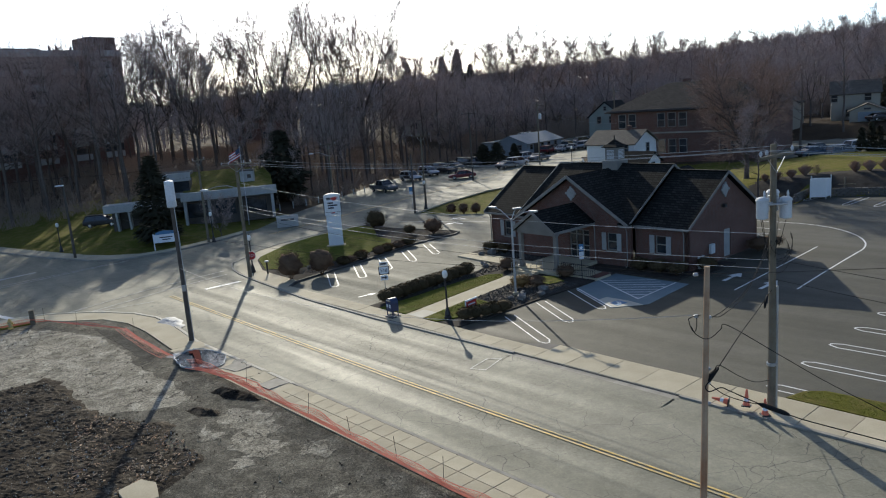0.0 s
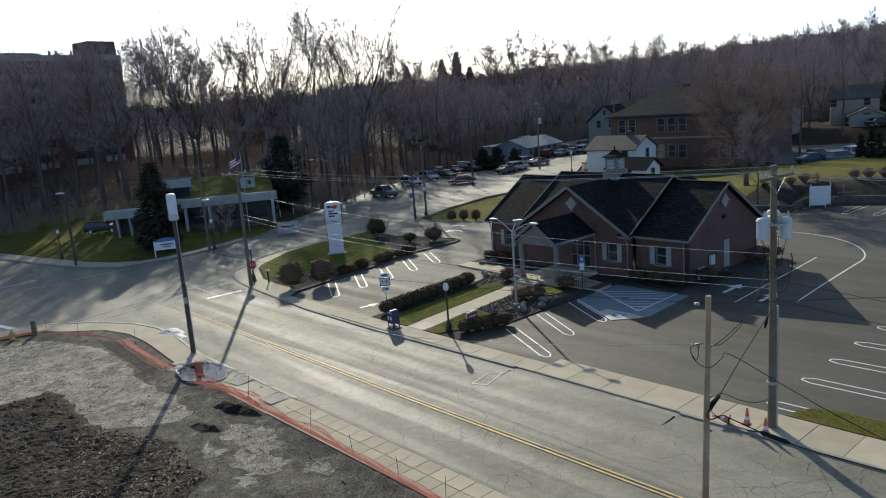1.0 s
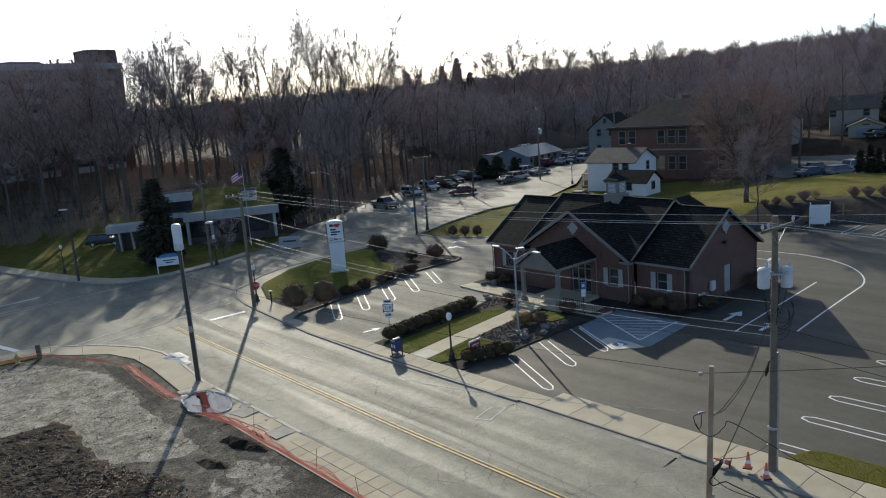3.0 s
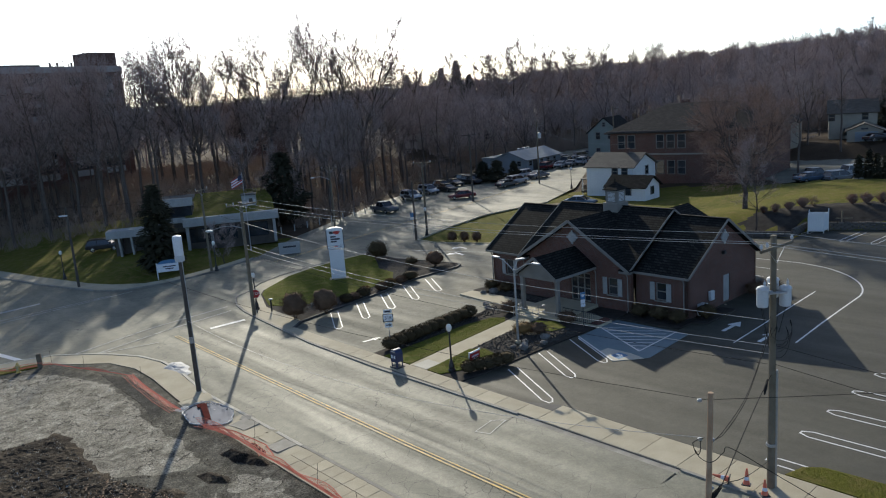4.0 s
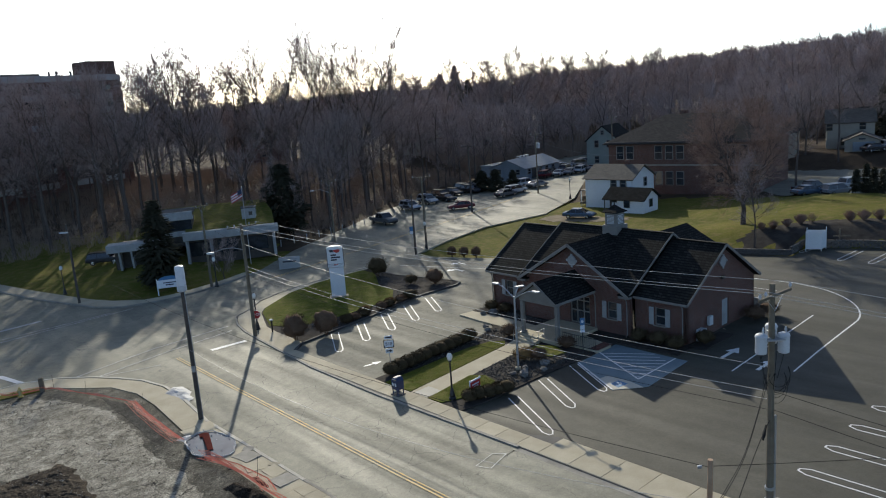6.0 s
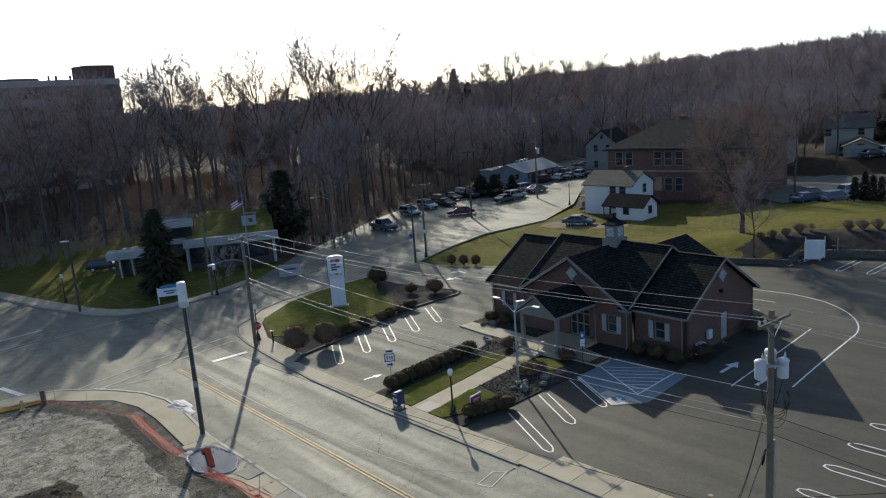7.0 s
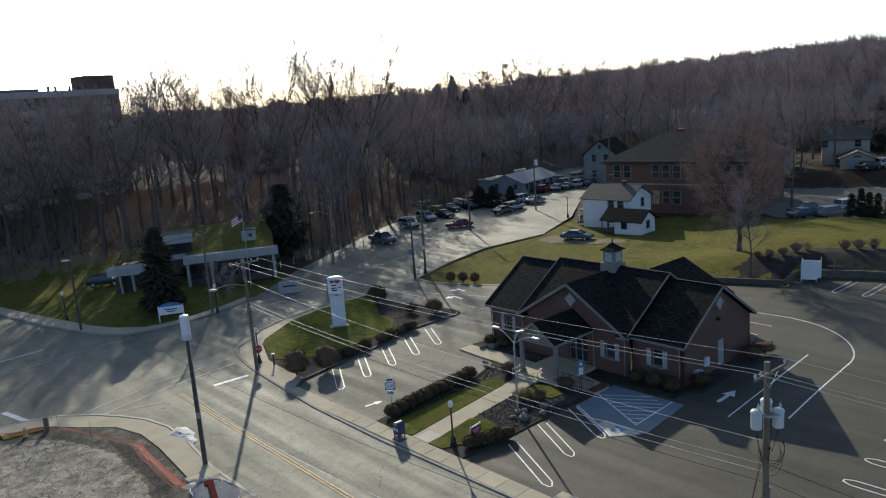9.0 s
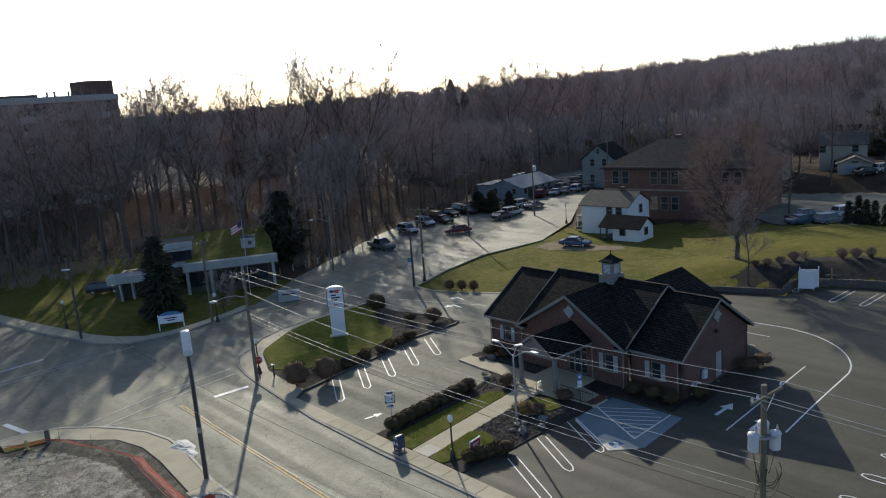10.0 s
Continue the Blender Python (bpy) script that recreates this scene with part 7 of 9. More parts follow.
# ---- houses and other buildings ----
def house(name, x, y, rz, w, d, eave, ridge, wall_m, roof_m, label, category="house", axis="x", z=None, over=0.35, windows=(), hip=0.0):
    """A block w by d with a gable (or hipped) roof; windows are (side, along, low, width, height)."""
    h = thing(name, x, y, label, category, "", rz, z)
    g = Geo().prism([(-w / 2, -d / 2), (w / 2, -d / 2), (w / 2, d / 2), (-w / 2, d / 2)], -1.2, eave)
    if not hip:
        if axis == "x":
            for sx in (-1, 1):
                g.plate([(sx * w / 2, -d / 2, eave), (sx * w / 2, d / 2, eave), (sx * w / 2, 0, ridge - 0.08)], 0.2, (sx, 0, 0))
        else:
            for sy in (-1, 1):
                g.plate([(-w / 2, sy * d / 2, eave), (w / 2, sy * d / 2, eave), (0, sy * d / 2, ridge - 0.08)], 0.2, (0, sy, 0))
    part("wall", g, wall_m, h)
    a, b, o = w / 2 + over, d / 2 + over, over * (ridge - eave) / ((d if axis == "x" else w) / 2)
    e = eave - o
    if axis == "x":
        r = a - hip
        planes = [([(-a, -b, e), (a, -b, e), (r, 0, ridge), (-r, 0, ridge)], (0, -1, 1.3)), ([(-a, b, e), (a, b, e), (r, 0, ridge), (-r, 0, ridge)], (0, 1, 1.3))]
        if hip:
            planes += [([(a, -b, e), (a, b, e), (r, 0, ridge)], (1, 0, 1.3)), ([(-a, -b, e), (-a, b, e), (-r, 0, ridge)], (-1, 0, 1.3))]
    else:
        planes = [([(-a, -b, e), (-a, b, e), (0, b, ridge), (0, -b, ridge)], (-1, 0, 1.3)), ([(a, -b, e), (a, b, e), (0, b, ridge), (0, -b, ridge)], (1, 0, 1.3))]
    for pts, nrm in planes:
        part("roof", Geo().plate(pts, 0.16, nrm), roof_m, h)
    for side, u, low, ww, hh in windows:
        m = {"f": Matrix.Translation((u, -d / 2, low + hh / 2)), "b": Matrix.Translation((u, d / 2, low + hh / 2)) @ Matrix.Rotation(math.pi, 4, "Z"),
             "l": Matrix.Translation((-w / 2, u, low + hh / 2)) @ Matrix.Rotation(-math.pi / 2, 4, "Z"), "r": Matrix.Translation((w / 2, u, low + hh / 2)) @ Matrix.Rotation(math.pi / 2, 4, "Z")}[side]
        fr = lattice(ww + 0.2, hh + 0.2, [], [0.0], 0.1, 0.1, m @ Matrix.Translation((0, -0.03, 0)))
        win = part("window", fr, M_TRIM, h)
        part("pane", Geo().box((0, -0.015, 0), (ww, 0.03, hh), 0.004, m), M_GLASS, win)
    return h


# White frame house with a lean-to wing.
WH = STREET + 5
white = house("white_house", 27.0, 118.6, WH, 7.4, 6.2, 5.2, 7.2, M_SIDING, M_SHING2, "white frame house with a brown shingle roof", "house", "x", level(25, 114) - 0.1,
              windows=(("f", 0.9, 3.6, 0.8, 1.3), ("f", 2.4, 3.6, 0.8, 1.3), ("f", 1.0, 1.0, 0.8, 1.3), ("r", 0.6, 3.4, 0.7, 1.4), ("l", 0, 3.6, 0.8, 1.3)))
white.scale = (1.1, 1.08, 0.87)
g = Geo().prism([(3.6, -6.9), (7.5, -6.9), (7.5, -3.0), (3.6, -3.0)], -0.8, 2.5)
for sx in (3.6, 7.5):
    g.plate([(sx, -6.9, 2.5), (sx, -3.0, 2.5), (sx, -4.95, 3.95)], 0.2, (1 if sx > 5 else -1, 0, 0))
wing = part("wing", g, M_SIDING, white, "white one-storey kitchen wing")
for sy in (-1, 1):
    part("wing_roof", Geo().plate([(1.5, -4.95 + sy * 2.35, 2.25), (7.85, -4.95 + sy * 2.35, 2.25), (7.85, -4.95, 4.05), (1.5, -4.95, 4.05)], 0.14, (0, sy, 1.3)), M_SHING, white, "dark shingle wing roof")
for dx, dy in ((1.7, -6.9), (1.7, -5.2), (2.6, -6.9)):
    part("porch_post", Geo().box((dx, dy, 1.0), (0.12, 0.12, 2.6), 0.01), M_DARKWALL, white)
part("porch_floor", Geo().box((2.5, -5.3, 0.25), (2.1, 3.2, 0.2), 0.02), M_DARKWALL, white)
for u, side in ((2.4, 0), (-5.0, 1)):
    mm = Matrix.Translation((5.1, -6.92, 1.6)) if not side else Matrix.Translation((7.52, -5.0, 1.6)) @ Matrix.Rotation(math.pi / 2, 4, "Z")
    fr = Geo().box((0, -0.03, 0), (0.95, 0.08, 1.4), 0.02, mm)
    win = part("window", fr, M_TRIM, white)
    part("pane", Geo().box((0, -0.06, 0), (0.75, 0.06, 1.2), 0.01, mm), M_GLASS, win)
part("chimney", Geo().box((1.2, 0.2, 7.3), (0.6, 0.6, 1.2), 0.03), M_BRICK2, white, "short brick chimney")
part("side_porch", Geo().box((-4.4, -0.6, 2.6), (1.8, 3.4, 0.16), 0.03), M_SHING2, white, "small side porch roof")
for dy in (-2.1, 0.9):
    part("porch_post", Geo().box((-5.1, dy, 1.2), (0.14, 0.14, 2.7), 0.01), M_SIDING, white)
part("porch_floor", Geo().box((-4.4, -0.6, 0.3), (1.8, 3.4, 0.3), 0.03), M_DARKWALL, white)
part("porch_rail", Geo().box((-5.2, -0.6, 0.95), (0.06, 3.2, 0.9), 0.02), M_DARKWALL, white)

# Brick school.
sw = []
for fl in (0.9, 4.7):
    for u in (-10.4, -8.6, -3.6, -1.8, 0.0, 6.4, 8.2, 10.0):
        sw.append(("f", u, fl + (0.4 if fl > 2 else 0), 1.15, 2.1))
for fl in (0.9, 5.0):
    for u in (-5, -2.5, 0, 2.5, 5):
        sw.append(("l", u, fl, 1.1, 2.0))
school = house("school_building", 42.5, 128.6, STREET + 10, 25, 15, 8.1, 11.9, M_BRICK2, M_SLATE, "two-storey dark brick school with a hipped roof", "school", "x", level(40, 128) + 0.4, 0.8, sw, 8.0)
part("string_course", Geo().box((0, -7.55, 4.1), (25.1, 0.12, 0.25), 0.02), M_KERB, school)
part("cornice", Geo().box((0, -7.7, 7.8), (26, 0.5, 0.35), 0.05), M_DARKWALL, school)
part("chimney", Geo().box((-3, 2, 11.4), (1.1, 1.1, 2.0), 0.05), M_BRICK2, school)

house("green_house", 37.0, 170.0, -35, 7.5, 8.5, 6.2, 9.2, M_GREEN, M_SHING, "pale green two-storey frame house", "house", "y", windows=(("f", -1.4, 4.6, 0.9, 1.4), ("f", 1.4, 4.6, 0.9, 1.4), ("f", -1.4, 1.2, 0.9, 1.4), ("f", 0, 7.3, 0.6, 0.8), ("l", 0, 4.6, 0.9, 1.4)))
blue = house("low_office", 17.6, 166.2, 50.0, 13.2, 8.6, 2.5, 4.1, M_BLUEGREY, M_METALROOF, "long low grey-blue office with a pale metal roof", "office", "x", level(16, 165) + 0.2, 0.5,
             (("f", -5.2, 1.1, 0.9, 0.9), ("f", -1.0, 1.0, 0.9, 1.0), ("f", 1.6, 1.0, 0.9, 1.0), ("f", 4.2, 1.0, 0.9, 1.0), ("l", -2.4, 1.1, 0.9, 0.9), ("l", 2.4, 1.1, 0.9, 0.9)))
part("door", Geo().box((-3.4, -4.33, 1.05), (1.6, 0.1, 2.1), 0.02), M_DARKWALL, blue)
part("annex", Geo().prism([(-5.5, 4.2), (2, 4.2), (2, 8.0), (-5.5, 8.0)], -0.5, 2.5), M_BLUEGREY, blue)
part("annex_roof", Geo().box((-1.75, 6.2, 2.6), (7.9, 4.2, 0.2), 0.04), M_METALROOF, blue)
for dx in (1.2, 2.8, 4.2):
    part("roof_unit", Geo().box((dx, 2.6, 3.6), (0.9, 0.9, 1.0), 0.05), M_STEEL, blue)

# Apartment tower on the hill.
tw = thing("apartment_tower", -67.4, 166.0, "tall flat-roofed brown brick apartment block", "apartment block", rz=55, z=terrain(-78, 160) - 1)
TB = 27.4 - (terrain(-78, 160) - 1)
part("wall", Geo().prism([(-44, 0), (0, 0), (0, 15), (-44, 15)], -4, TB), M_BRICK2, tw)
part("parapet", Geo().prism([(-44.1, -0.12), (0.1, -0.12), (0.1, 15.1), (-44.1, 15.1)], TB, TB + 1.2), M_FASCIA, tw, "pale concrete parapet band")
part("penthouse", Geo().box((-3.0, 4.2, TB + 2.6), (6.2, 6, 2.9), 0.05), M_BRICK2, tw, "dark rooftop lift house")
part("penthouse", Geo().box((-27, 6, TB + 1.8), (4.2, 5, 1.6), 0.05), M_DARKWALL, tw)
part("penthouse", Geo().box((-19, 5, TB + 1.4), (7, 4, 0.8), 0.05), M_DARKWALL, tw)
for dx in (-12, -13.5, -9, -7):
    part("roof_vent", Geo().tube([(dx, 3, TB + 1.0), (dx, 3, TB + 2.2)], 0.22, 8), M_DARKWALL, tw)
part("aerial", Geo().tube([(-4.8, 4, TB + 4.1), (-4.8, 4, TB + 5.9)], 0.05, 5), M_STEEL, tw)
z = TB - 1.6
while z > 3:
    for u, wide in ((-4.6, 4.4), (-11.5, 4.2), (-19, 4.2), (-26.5, 4.2), (-34, 4.2)):
        fr = part("window", Geo().box((u, -0.03, z), (wide, 0.14, 1.5), 0.03), M_DARKWALL, tw)
        part("pane", Geo().box((u, -0.08, z), (wide - 0.3, 0.1, 1.25), 0.02), M_GLASS, fr)
        part("spandrel", Geo().box((u, -0.05, z - 1.45), (wide, 0.14, 1.2), 0.03), M_FASCIA, tw, "pale spandrel panel")
    z -= 2.85

# Modern flat-roofed hall cut into the slope.
hall = thing("community_hall", -35.0, 98.0, "low modern hall with white fascias dug into a grassy slope", "hall", rz=14, z=0.6)
hall.scale = (0.84, 1, 1)
part("wall", Geo().prism([(-10.5, 2.2), (-3.0, 2.2), (-3.0, 10), (-10.5, 10)], -1, 1.9), M_DARKWALL, hall)
part("fascia", Geo().box((-7.0, 1.5, 2.4), (8.6, 2.4, 1.0), 0.05), M_FASCIA, hall, "broad stained white fascia")
for dx in (-9.4, -7.6):
    part("fin", Geo().plate([(dx, 1.0, -0.6), (dx, 2.4, -0.6), (dx, 2.4, 2.0), (dx, 0.4, 2.0)], 0.3, (1, 0, 0)), M_FASCIA, hall, "tapered white buttress")
part("wall", Geo().prism([(0.5, 1.2), (14.2, 1.2), (14.2, 8), (0.5, 8)], -1, 2.7), M_DARKWALL, hall)
part("fascia", Geo().box((7.4, 0.4, 3.0), (14.6, 1.0, 1.1), 0.05), M_FASCIA, hall, "long white fascia with a bright coping")
part("green_roof", Geo().prism([(0.4, 0.9), (14.2, 0.9), (14.2, 9), (13, 17), (-4.5, 17), (-4.5, 8.4), (0.4, 8.4)], 2.6, lambda x, y: 3.42 + 0.1 * (y - 0.9)), M_GRASS, hall, "grass bank rising behind the flat roof")
part("wall", Geo().prism([(0.6, 8.5), (14.0, 8.5), (12.8, 16.8), (-4.3, 16.8), (-4.3, 8.5)], -2, 2.6), M_DARKWALL, hall)
for dx in (0.6, 4.2, 9.0, 13.9):
    part("pier", Geo().box((dx, 0.5, 1.0), (0.45, 0.7, 3.4), 0.05), M_FASCIA, hall, "white pier")
for dx in (2.4, 6.6, 11.4):
    part("window", Geo().box((dx, 1.15, 1.1), (3.0, 0.12, 1.9), 0.03), M_GLASS, hall)
part("wall", Geo().prism([(-3.2, 3.0), (1.4, 3.0), (1.4, 8.2), (-3.2, 8.2)], 1.5, 4.9), M_DARKWALL, hall)
part("fascia", Geo().box((-0.9, 2.9, 5.5), (5.2, 0.4, 1.1), 0.05), M_FASCIA, hall, "white band of the upper pavilion")
part("fascia", Geo().box((-0.9, 2.9, 3.1), (5.2, 0.3, 0.7), 0.05), M_FASCIA, hall)
part("roof_slab", Geo().box((-0.9, 5.6, 5.75), (5.2, 5.6, 0.4), 0.05), M_FLATROOF, hall, "dark tar roof with pale edges")
part("window", Geo().box((-0.9, 2.95, 4.3), (4.6, 0.14, 1.4), 0.03), M_GLASS, hall)
shed = thing("rooftop_shed", -28.0, 106.0, "small white rooftop plant shed", "shed", rz=10, z=4.4)
shed.scale = (0.72, 0.72, 0.72)
part("wall", Geo().box((0, 0, 1.0), (2.6, 2.4, 2.2), 0.05), M_FASCIA, shed)
part("roof", Geo().box((0, 0, 2.2), (2.9, 2.7, 0.2), 0.04), M_FLATROOF, shed)
part("vent", Geo().box((0.4, -1.22, 1.1), (0.7, 0.06, 0.7), 0.02), M_DARKWALL, shed)
for x, y, w in ((-20.2, 92.5, 2.2),):
    sb = thing("low_sign", x, y, "low white slab sign on the verge", "sign", rz=8)
    part("slab", Geo().box((0, 0, 0.7), (2.6, 0.3, 1.5), 0.04), M_FASCIA, sb)
    part("name_bar", Geo().box((0, -0.16, 0.9), (1.6, 0.02, 0.2), 0.004), M_INK, sb)
fp = thing("flagpole", -26.3, 97.5, "slim flagpole with a drooping striped flag", "flagpole")
part("pole", Geo().tube([(0, 0, 0), (0, 0, 10.2)], [0.06, 0.035], 8), M_STEEL, fp)
for k in range(7):
    g = Geo()
    z0, z1 = 9.9 - 0.16 * k, 9.9 - 0.16 * (k + 1)
    pts = [(-0.05 - 1.45 * t, 0.08 * math.sin(6 * t), -0.75 * t) for t in (0, 0.25, 0.5, 0.75, 1)]
    for (x0, y0, d0), (x1, y1, d1) in zip(pts, pts[1:]):
        g.add([(x0, y0, z0 + d0), (x1, y1, z0 + d1), (x1, y1, z1 + d1), (x0, y0, z1 + d0)], [(0, 1, 2, 3)])
    part("flag_stripe", g, M_CLOTH if k % 2 == 0 else M_SIGNWHITE, fp)
part("flag_canton", Geo().plate([(-0.05, -0.03, 9.92), (-0.6, 0.02, 9.62), (-0.6, 0.02, 9.0), (-0.05, -0.03, 9.3)], 0.02, (0, -1, 0)), M_NAVY, fp)

# Houses up the slope to the right and scattered in the woods.
house("cream_house", 77.8, 147.0, -26, 8, 8, 5.5, 7.7, M_CREAM, M_SHING2, "cream two-storey house with a dark roof", "house", "x", 3.2, windows=(("f", -3.5, 4.0, 1.0, 1.3), ("f", 2.0, 4.0, 1.0, 1.3), ("f", -1, 1.2, 1.0, 1.3), ("f", 4, 1.2, 1.0, 1.3)))
gar = house("white_garage", 76.2, 139.6, -28, 5.6, 6, 2.1, 3.3, M_CREAM, M_SHING2, "white gabled garage with a wide door", "garage", "y", 3.7)
part("garage_door", Geo().box((0.3, -3.05, 0.9), (3.6, 0.12, 1.7), 0.03), M_BLUEGREY, gar)
part("name_bar", Geo().box((0, -3.08, 2.3), (1.1, 0.06, 0.3), 0.02), M_INK, gar)
for i, (x, y, rz, w, d, e, r, wm, rm) in enumerate(((63, 146, -30, 8, 8, 4.2, 6.6, M_CREAM, M_SLATE), (100, 182, -25, 9, 8, 4.5, 7, M_CREAM, M_SHING), (118, 215, -25, 10, 8, 5.5, 8, M_CREAM, M_SHING2),
                                                 (-6, 200, 5, 12, 9, 3.4, 5.2, M_CREAM, M_SHING2), (-28, 196, 8, 15, 9, 6, 8.6, M_CREAM, M_SHING), (-48, 200, 4, 14, 10, 6, 9, M_BRICK2, M_SHING), (10, 208, -8, 12, 8, 3.4, 5, M_CREAM, M_SHING2), (140, 185, -30, 11, 9, 5.6, 8.4, M_SIDING, M_SHING2))):
    house("house", x, y, rz, w, d, e, r, wm, rm, ("white", "cream", "pale")[i % 3] + " frame house half hidden among bare trees", "house", "x" if i % 2 else "y", windows=(("f", -2, 1.2, 1, 1.4), ("f", 2, 1.2, 1, 1.4), ("f", 0, 3.6, 1, 1.3)))["group"] = "houses in the woods"

# Bin enclosure and retaining wall behind the lot.
enc = thing("bin_enclosure", 37.3, 77.0, "white panelled bin enclosure with tall corner posts", "enclosure", rz=-24, z=level(37, 77))
enc.scale = (0.68, 0.8, 1.08)
for dx, dy, hh in ((-1.05, -0.7, 1.9), (1.05, -0.7, 1.9), (1.75, 0.8, 2.2), (-0.9, 0.8, 2.1)):
    part("post", Geo().box((dx, dy, hh / 2), (0.13, 0.13, hh), 0.02), M_SIDING, enc)
part("panel", Geo().box((0, -0.7, 1.0), (2.05, 0.07, 1.6), 0.02), M_SIDING, enc)
part("panel", Geo().box((1.4, 0.05, 1.05), (0.07, 1.6, 1.65), 0.02, rz=-25), M_SIDING, enc)
part("panel", Geo().box((-0.98, 0.05, 1.05), (0.07, 1.5, 1.65), 0.02, rz=-5.7), M_SIDING, enc)
part("panel", Geo().box((0.4, 0.8, 1.05), (2.6, 0.07, 1.65), 0.02), M_SIDING, enc)
gate = thing("timber_gate", 40.3, 77.6, "small weathered timber cross fence", "fence", rz=-20, z=level(40, 77))
part("post", Geo().box((0, 0, 0.9), (0.14, 0.14, 1.9), 0.02), M_WOODPOLE, gate)
part("rail", Geo().box((0.2, 0, 1.1), (1.6, 0.08, 0.12), 0.02), M_WOODPOLE, gate)

rw = thing("retaining_wall", *W(-46, 71.5), "low dark block retaining wall behind the lot", "wall", z=0.0, kind="structure")
rw.matrix_world = Matrix.Identity(4)
WALL_LINE = [(-50, 69.5), (-46, 71.6), (-41, 73.6), (-34.6, 75.6), (-34.9, 79.6), (-29.5, 81.7), (-22, 83.4), (-8, 85.2)]
blk = Geo().box((0, 0, 0), (0.58, 0.3, 0.2), 0.02).mesh("wall_block", M_WALLSTONE)
rnd = random.Random(5)
for a, b in zip(WALL_LINE, WALL_LINE[1:]):
    a, b = Vector(W(*a)), Vector(W(*b))
    k = int((b - a).length / 0.6)
    ang = math.degrees(math.atan2((b - a).y, (b - a).x))
    for row in range(4):
        if row == 3 and a.x < 31:
            continue
        for i in range(k):
            p = a.lerp(b, (i + 0.5 + 0.5 * (row % 2)) / k)
            ob = new("wall_block", blk)
            ob.matrix_world = pose(p.x + rnd.uniform(-0.02, 0.02), p.y, level(p.x, p.y) + 0.1 + 0.205 * row, 0, 0, ang + rnd.uniform(-2, 2))
            ob.parent = rw


# ---- vehicles ----
def vehicle(x, y, rz, kind, paint, label, z=None):
    """Lofted body: each station is (x, half width, low, high) with rounded shoulders; glass above the belt."""
    c = thing("car", x, y, label, "car", "parked cars", rz, z if z is not None else level(x, y))
    if kind == "pickup":
        ln, wd, belt, roof = 5.6, 0.98, 1.1, 1.85
        body = [(-2.8, 0.6, 1.02), (-2.75, 0.5, 1.1), (-1.0, 0.42, 1.1), (-0.9, 0.42, 1.1), (1.2, 0.42, 1.12), (1.5, 0.42, 1.12), (2.55, 0.45, 1.02), (2.8, 0.55, 0.85)]
        cabin = [(-1.0, 0.03), (-0.7, 1), (0.6, 1), (1.35, 0.03)]
    elif kind == "suv":
        ln, wd, belt, roof = 4.7, 0.93, 1.05, 1.72
        body = [(-2.35, 0.55, 0.95), (-2.25, 0.42, 1.05), (-1.2, 0.36, 1.06), (0.0, 0.36, 1.06), (0.9, 0.36, 1.04), (1.2, 0.36, 1.02), (2.1, 0.4, 0.9), (2.35, 0.5, 0.7)]
        cabin = [(-2.25, 0.03), (-1.9, 0.95), (-0.3, 1), (0.35, 0.97), (1.15, 0.03)]
    else:
        ln, wd, belt, roof = 4.6, 0.9, 0.92, 1.44
        body = [(-2.3, 0.5, 0.86), (-2.2, 0.38, 0.93), (-1.3, 0.32, 0.95), (0.0, 0.32, 0.93), (0.9, 0.32, 0.92), (1.3, 0.32, 0.88), (2.1, 0.35, 0.76), (2.3, 0.45, 0.62)]
        cabin = [(-1.75, 0.03), (-0.95, 0.96), (-0.1, 1), (0.3, 0.97), (1.15, 0.03)]
    g = Geo()
    n = 10
    verts, faces = [], []
    for i, (px, lo, hi) in enumerate(body):
        k = 0.9 if i in (0, len(body) - 1) else (0.97 if i in (1, len(body) - 2) else 1.0)
        w = wd * k
        verts += [(px, -w * 0.92, lo), (px, -w, lo + 0.12), (px, -w, hi - 0.2), (px, -w * 0.96, hi - 0.06), (px, -w * 0.8, hi), (px, w * 0.8, hi), (px, w * 0.96, hi - 0.06), (px, w, hi - 0.2), (px, w, lo + 0.12), (px, w * 0.92, lo)]
    for i in range(len(body) - 1):
        for k in range(n):
            faces.append((i * n + k, (i + 1) * n + k, (i + 1) * n + (k + 1) % n, i * n + (k + 1) % n))
    faces += [tuple(range(n)), tuple((len(body) - 1) * n + k for k in range(n))[::-1]]
    g.add(verts, faces)
    part("body", g, paint, c, smoothed=False)
    gl, rf = Geo(), Geo()
    verts, faces = [], []
    for px, t in cabin:
        hz = belt - 0.03 + (roof - 0.1 - belt) * t
        w0, w1 = wd * 0.93, wd * (0.93 - 0.17 * t)
        verts += [(px, -w0, belt - 0.05), (px, -w1, hz), (px, w1, hz), (px, w0, belt - 0.05)]
    for i in range(len(cabin) - 1):
        for k in range(4):
            faces.append((i * 4 + k, (i + 1) * 4 + k, (i + 1) * 4 + (k + 1) % 4, i * 4 + (k + 1) % 4))
    gl.add(verts, faces)
    part("glass", gl, M_CARGLASS, c, "dark car windows")
    top = [(px, t) for px, t in cabin if t > 0.5]
    x0, x1 = top[0][0], top[-1][0]
    rf.box(((x0 + x1) / 2, 0, roof - 0.08), (x1 - x0 + 0.12, wd * 1.52, 0.09), 0.035)
    part("roof", rf, paint, c)
    for sy in (-1, 1):
        for xa, xb, rr in ((cabin[-1][0], x1, 0.035), (cabin[0][0], x0, 0.05), ((x0 + x1) / 2, (x0 + x1) / 2, 0.035)):
            part("pillar", Geo().tube([(xa, sy * wd * 0.92, belt - 0.02), (xb, sy * wd * 0.76, roof - 0.1)], rr, 5), paint, c)
    rw_ = 0.36 if kind != "sedan" else 0.32
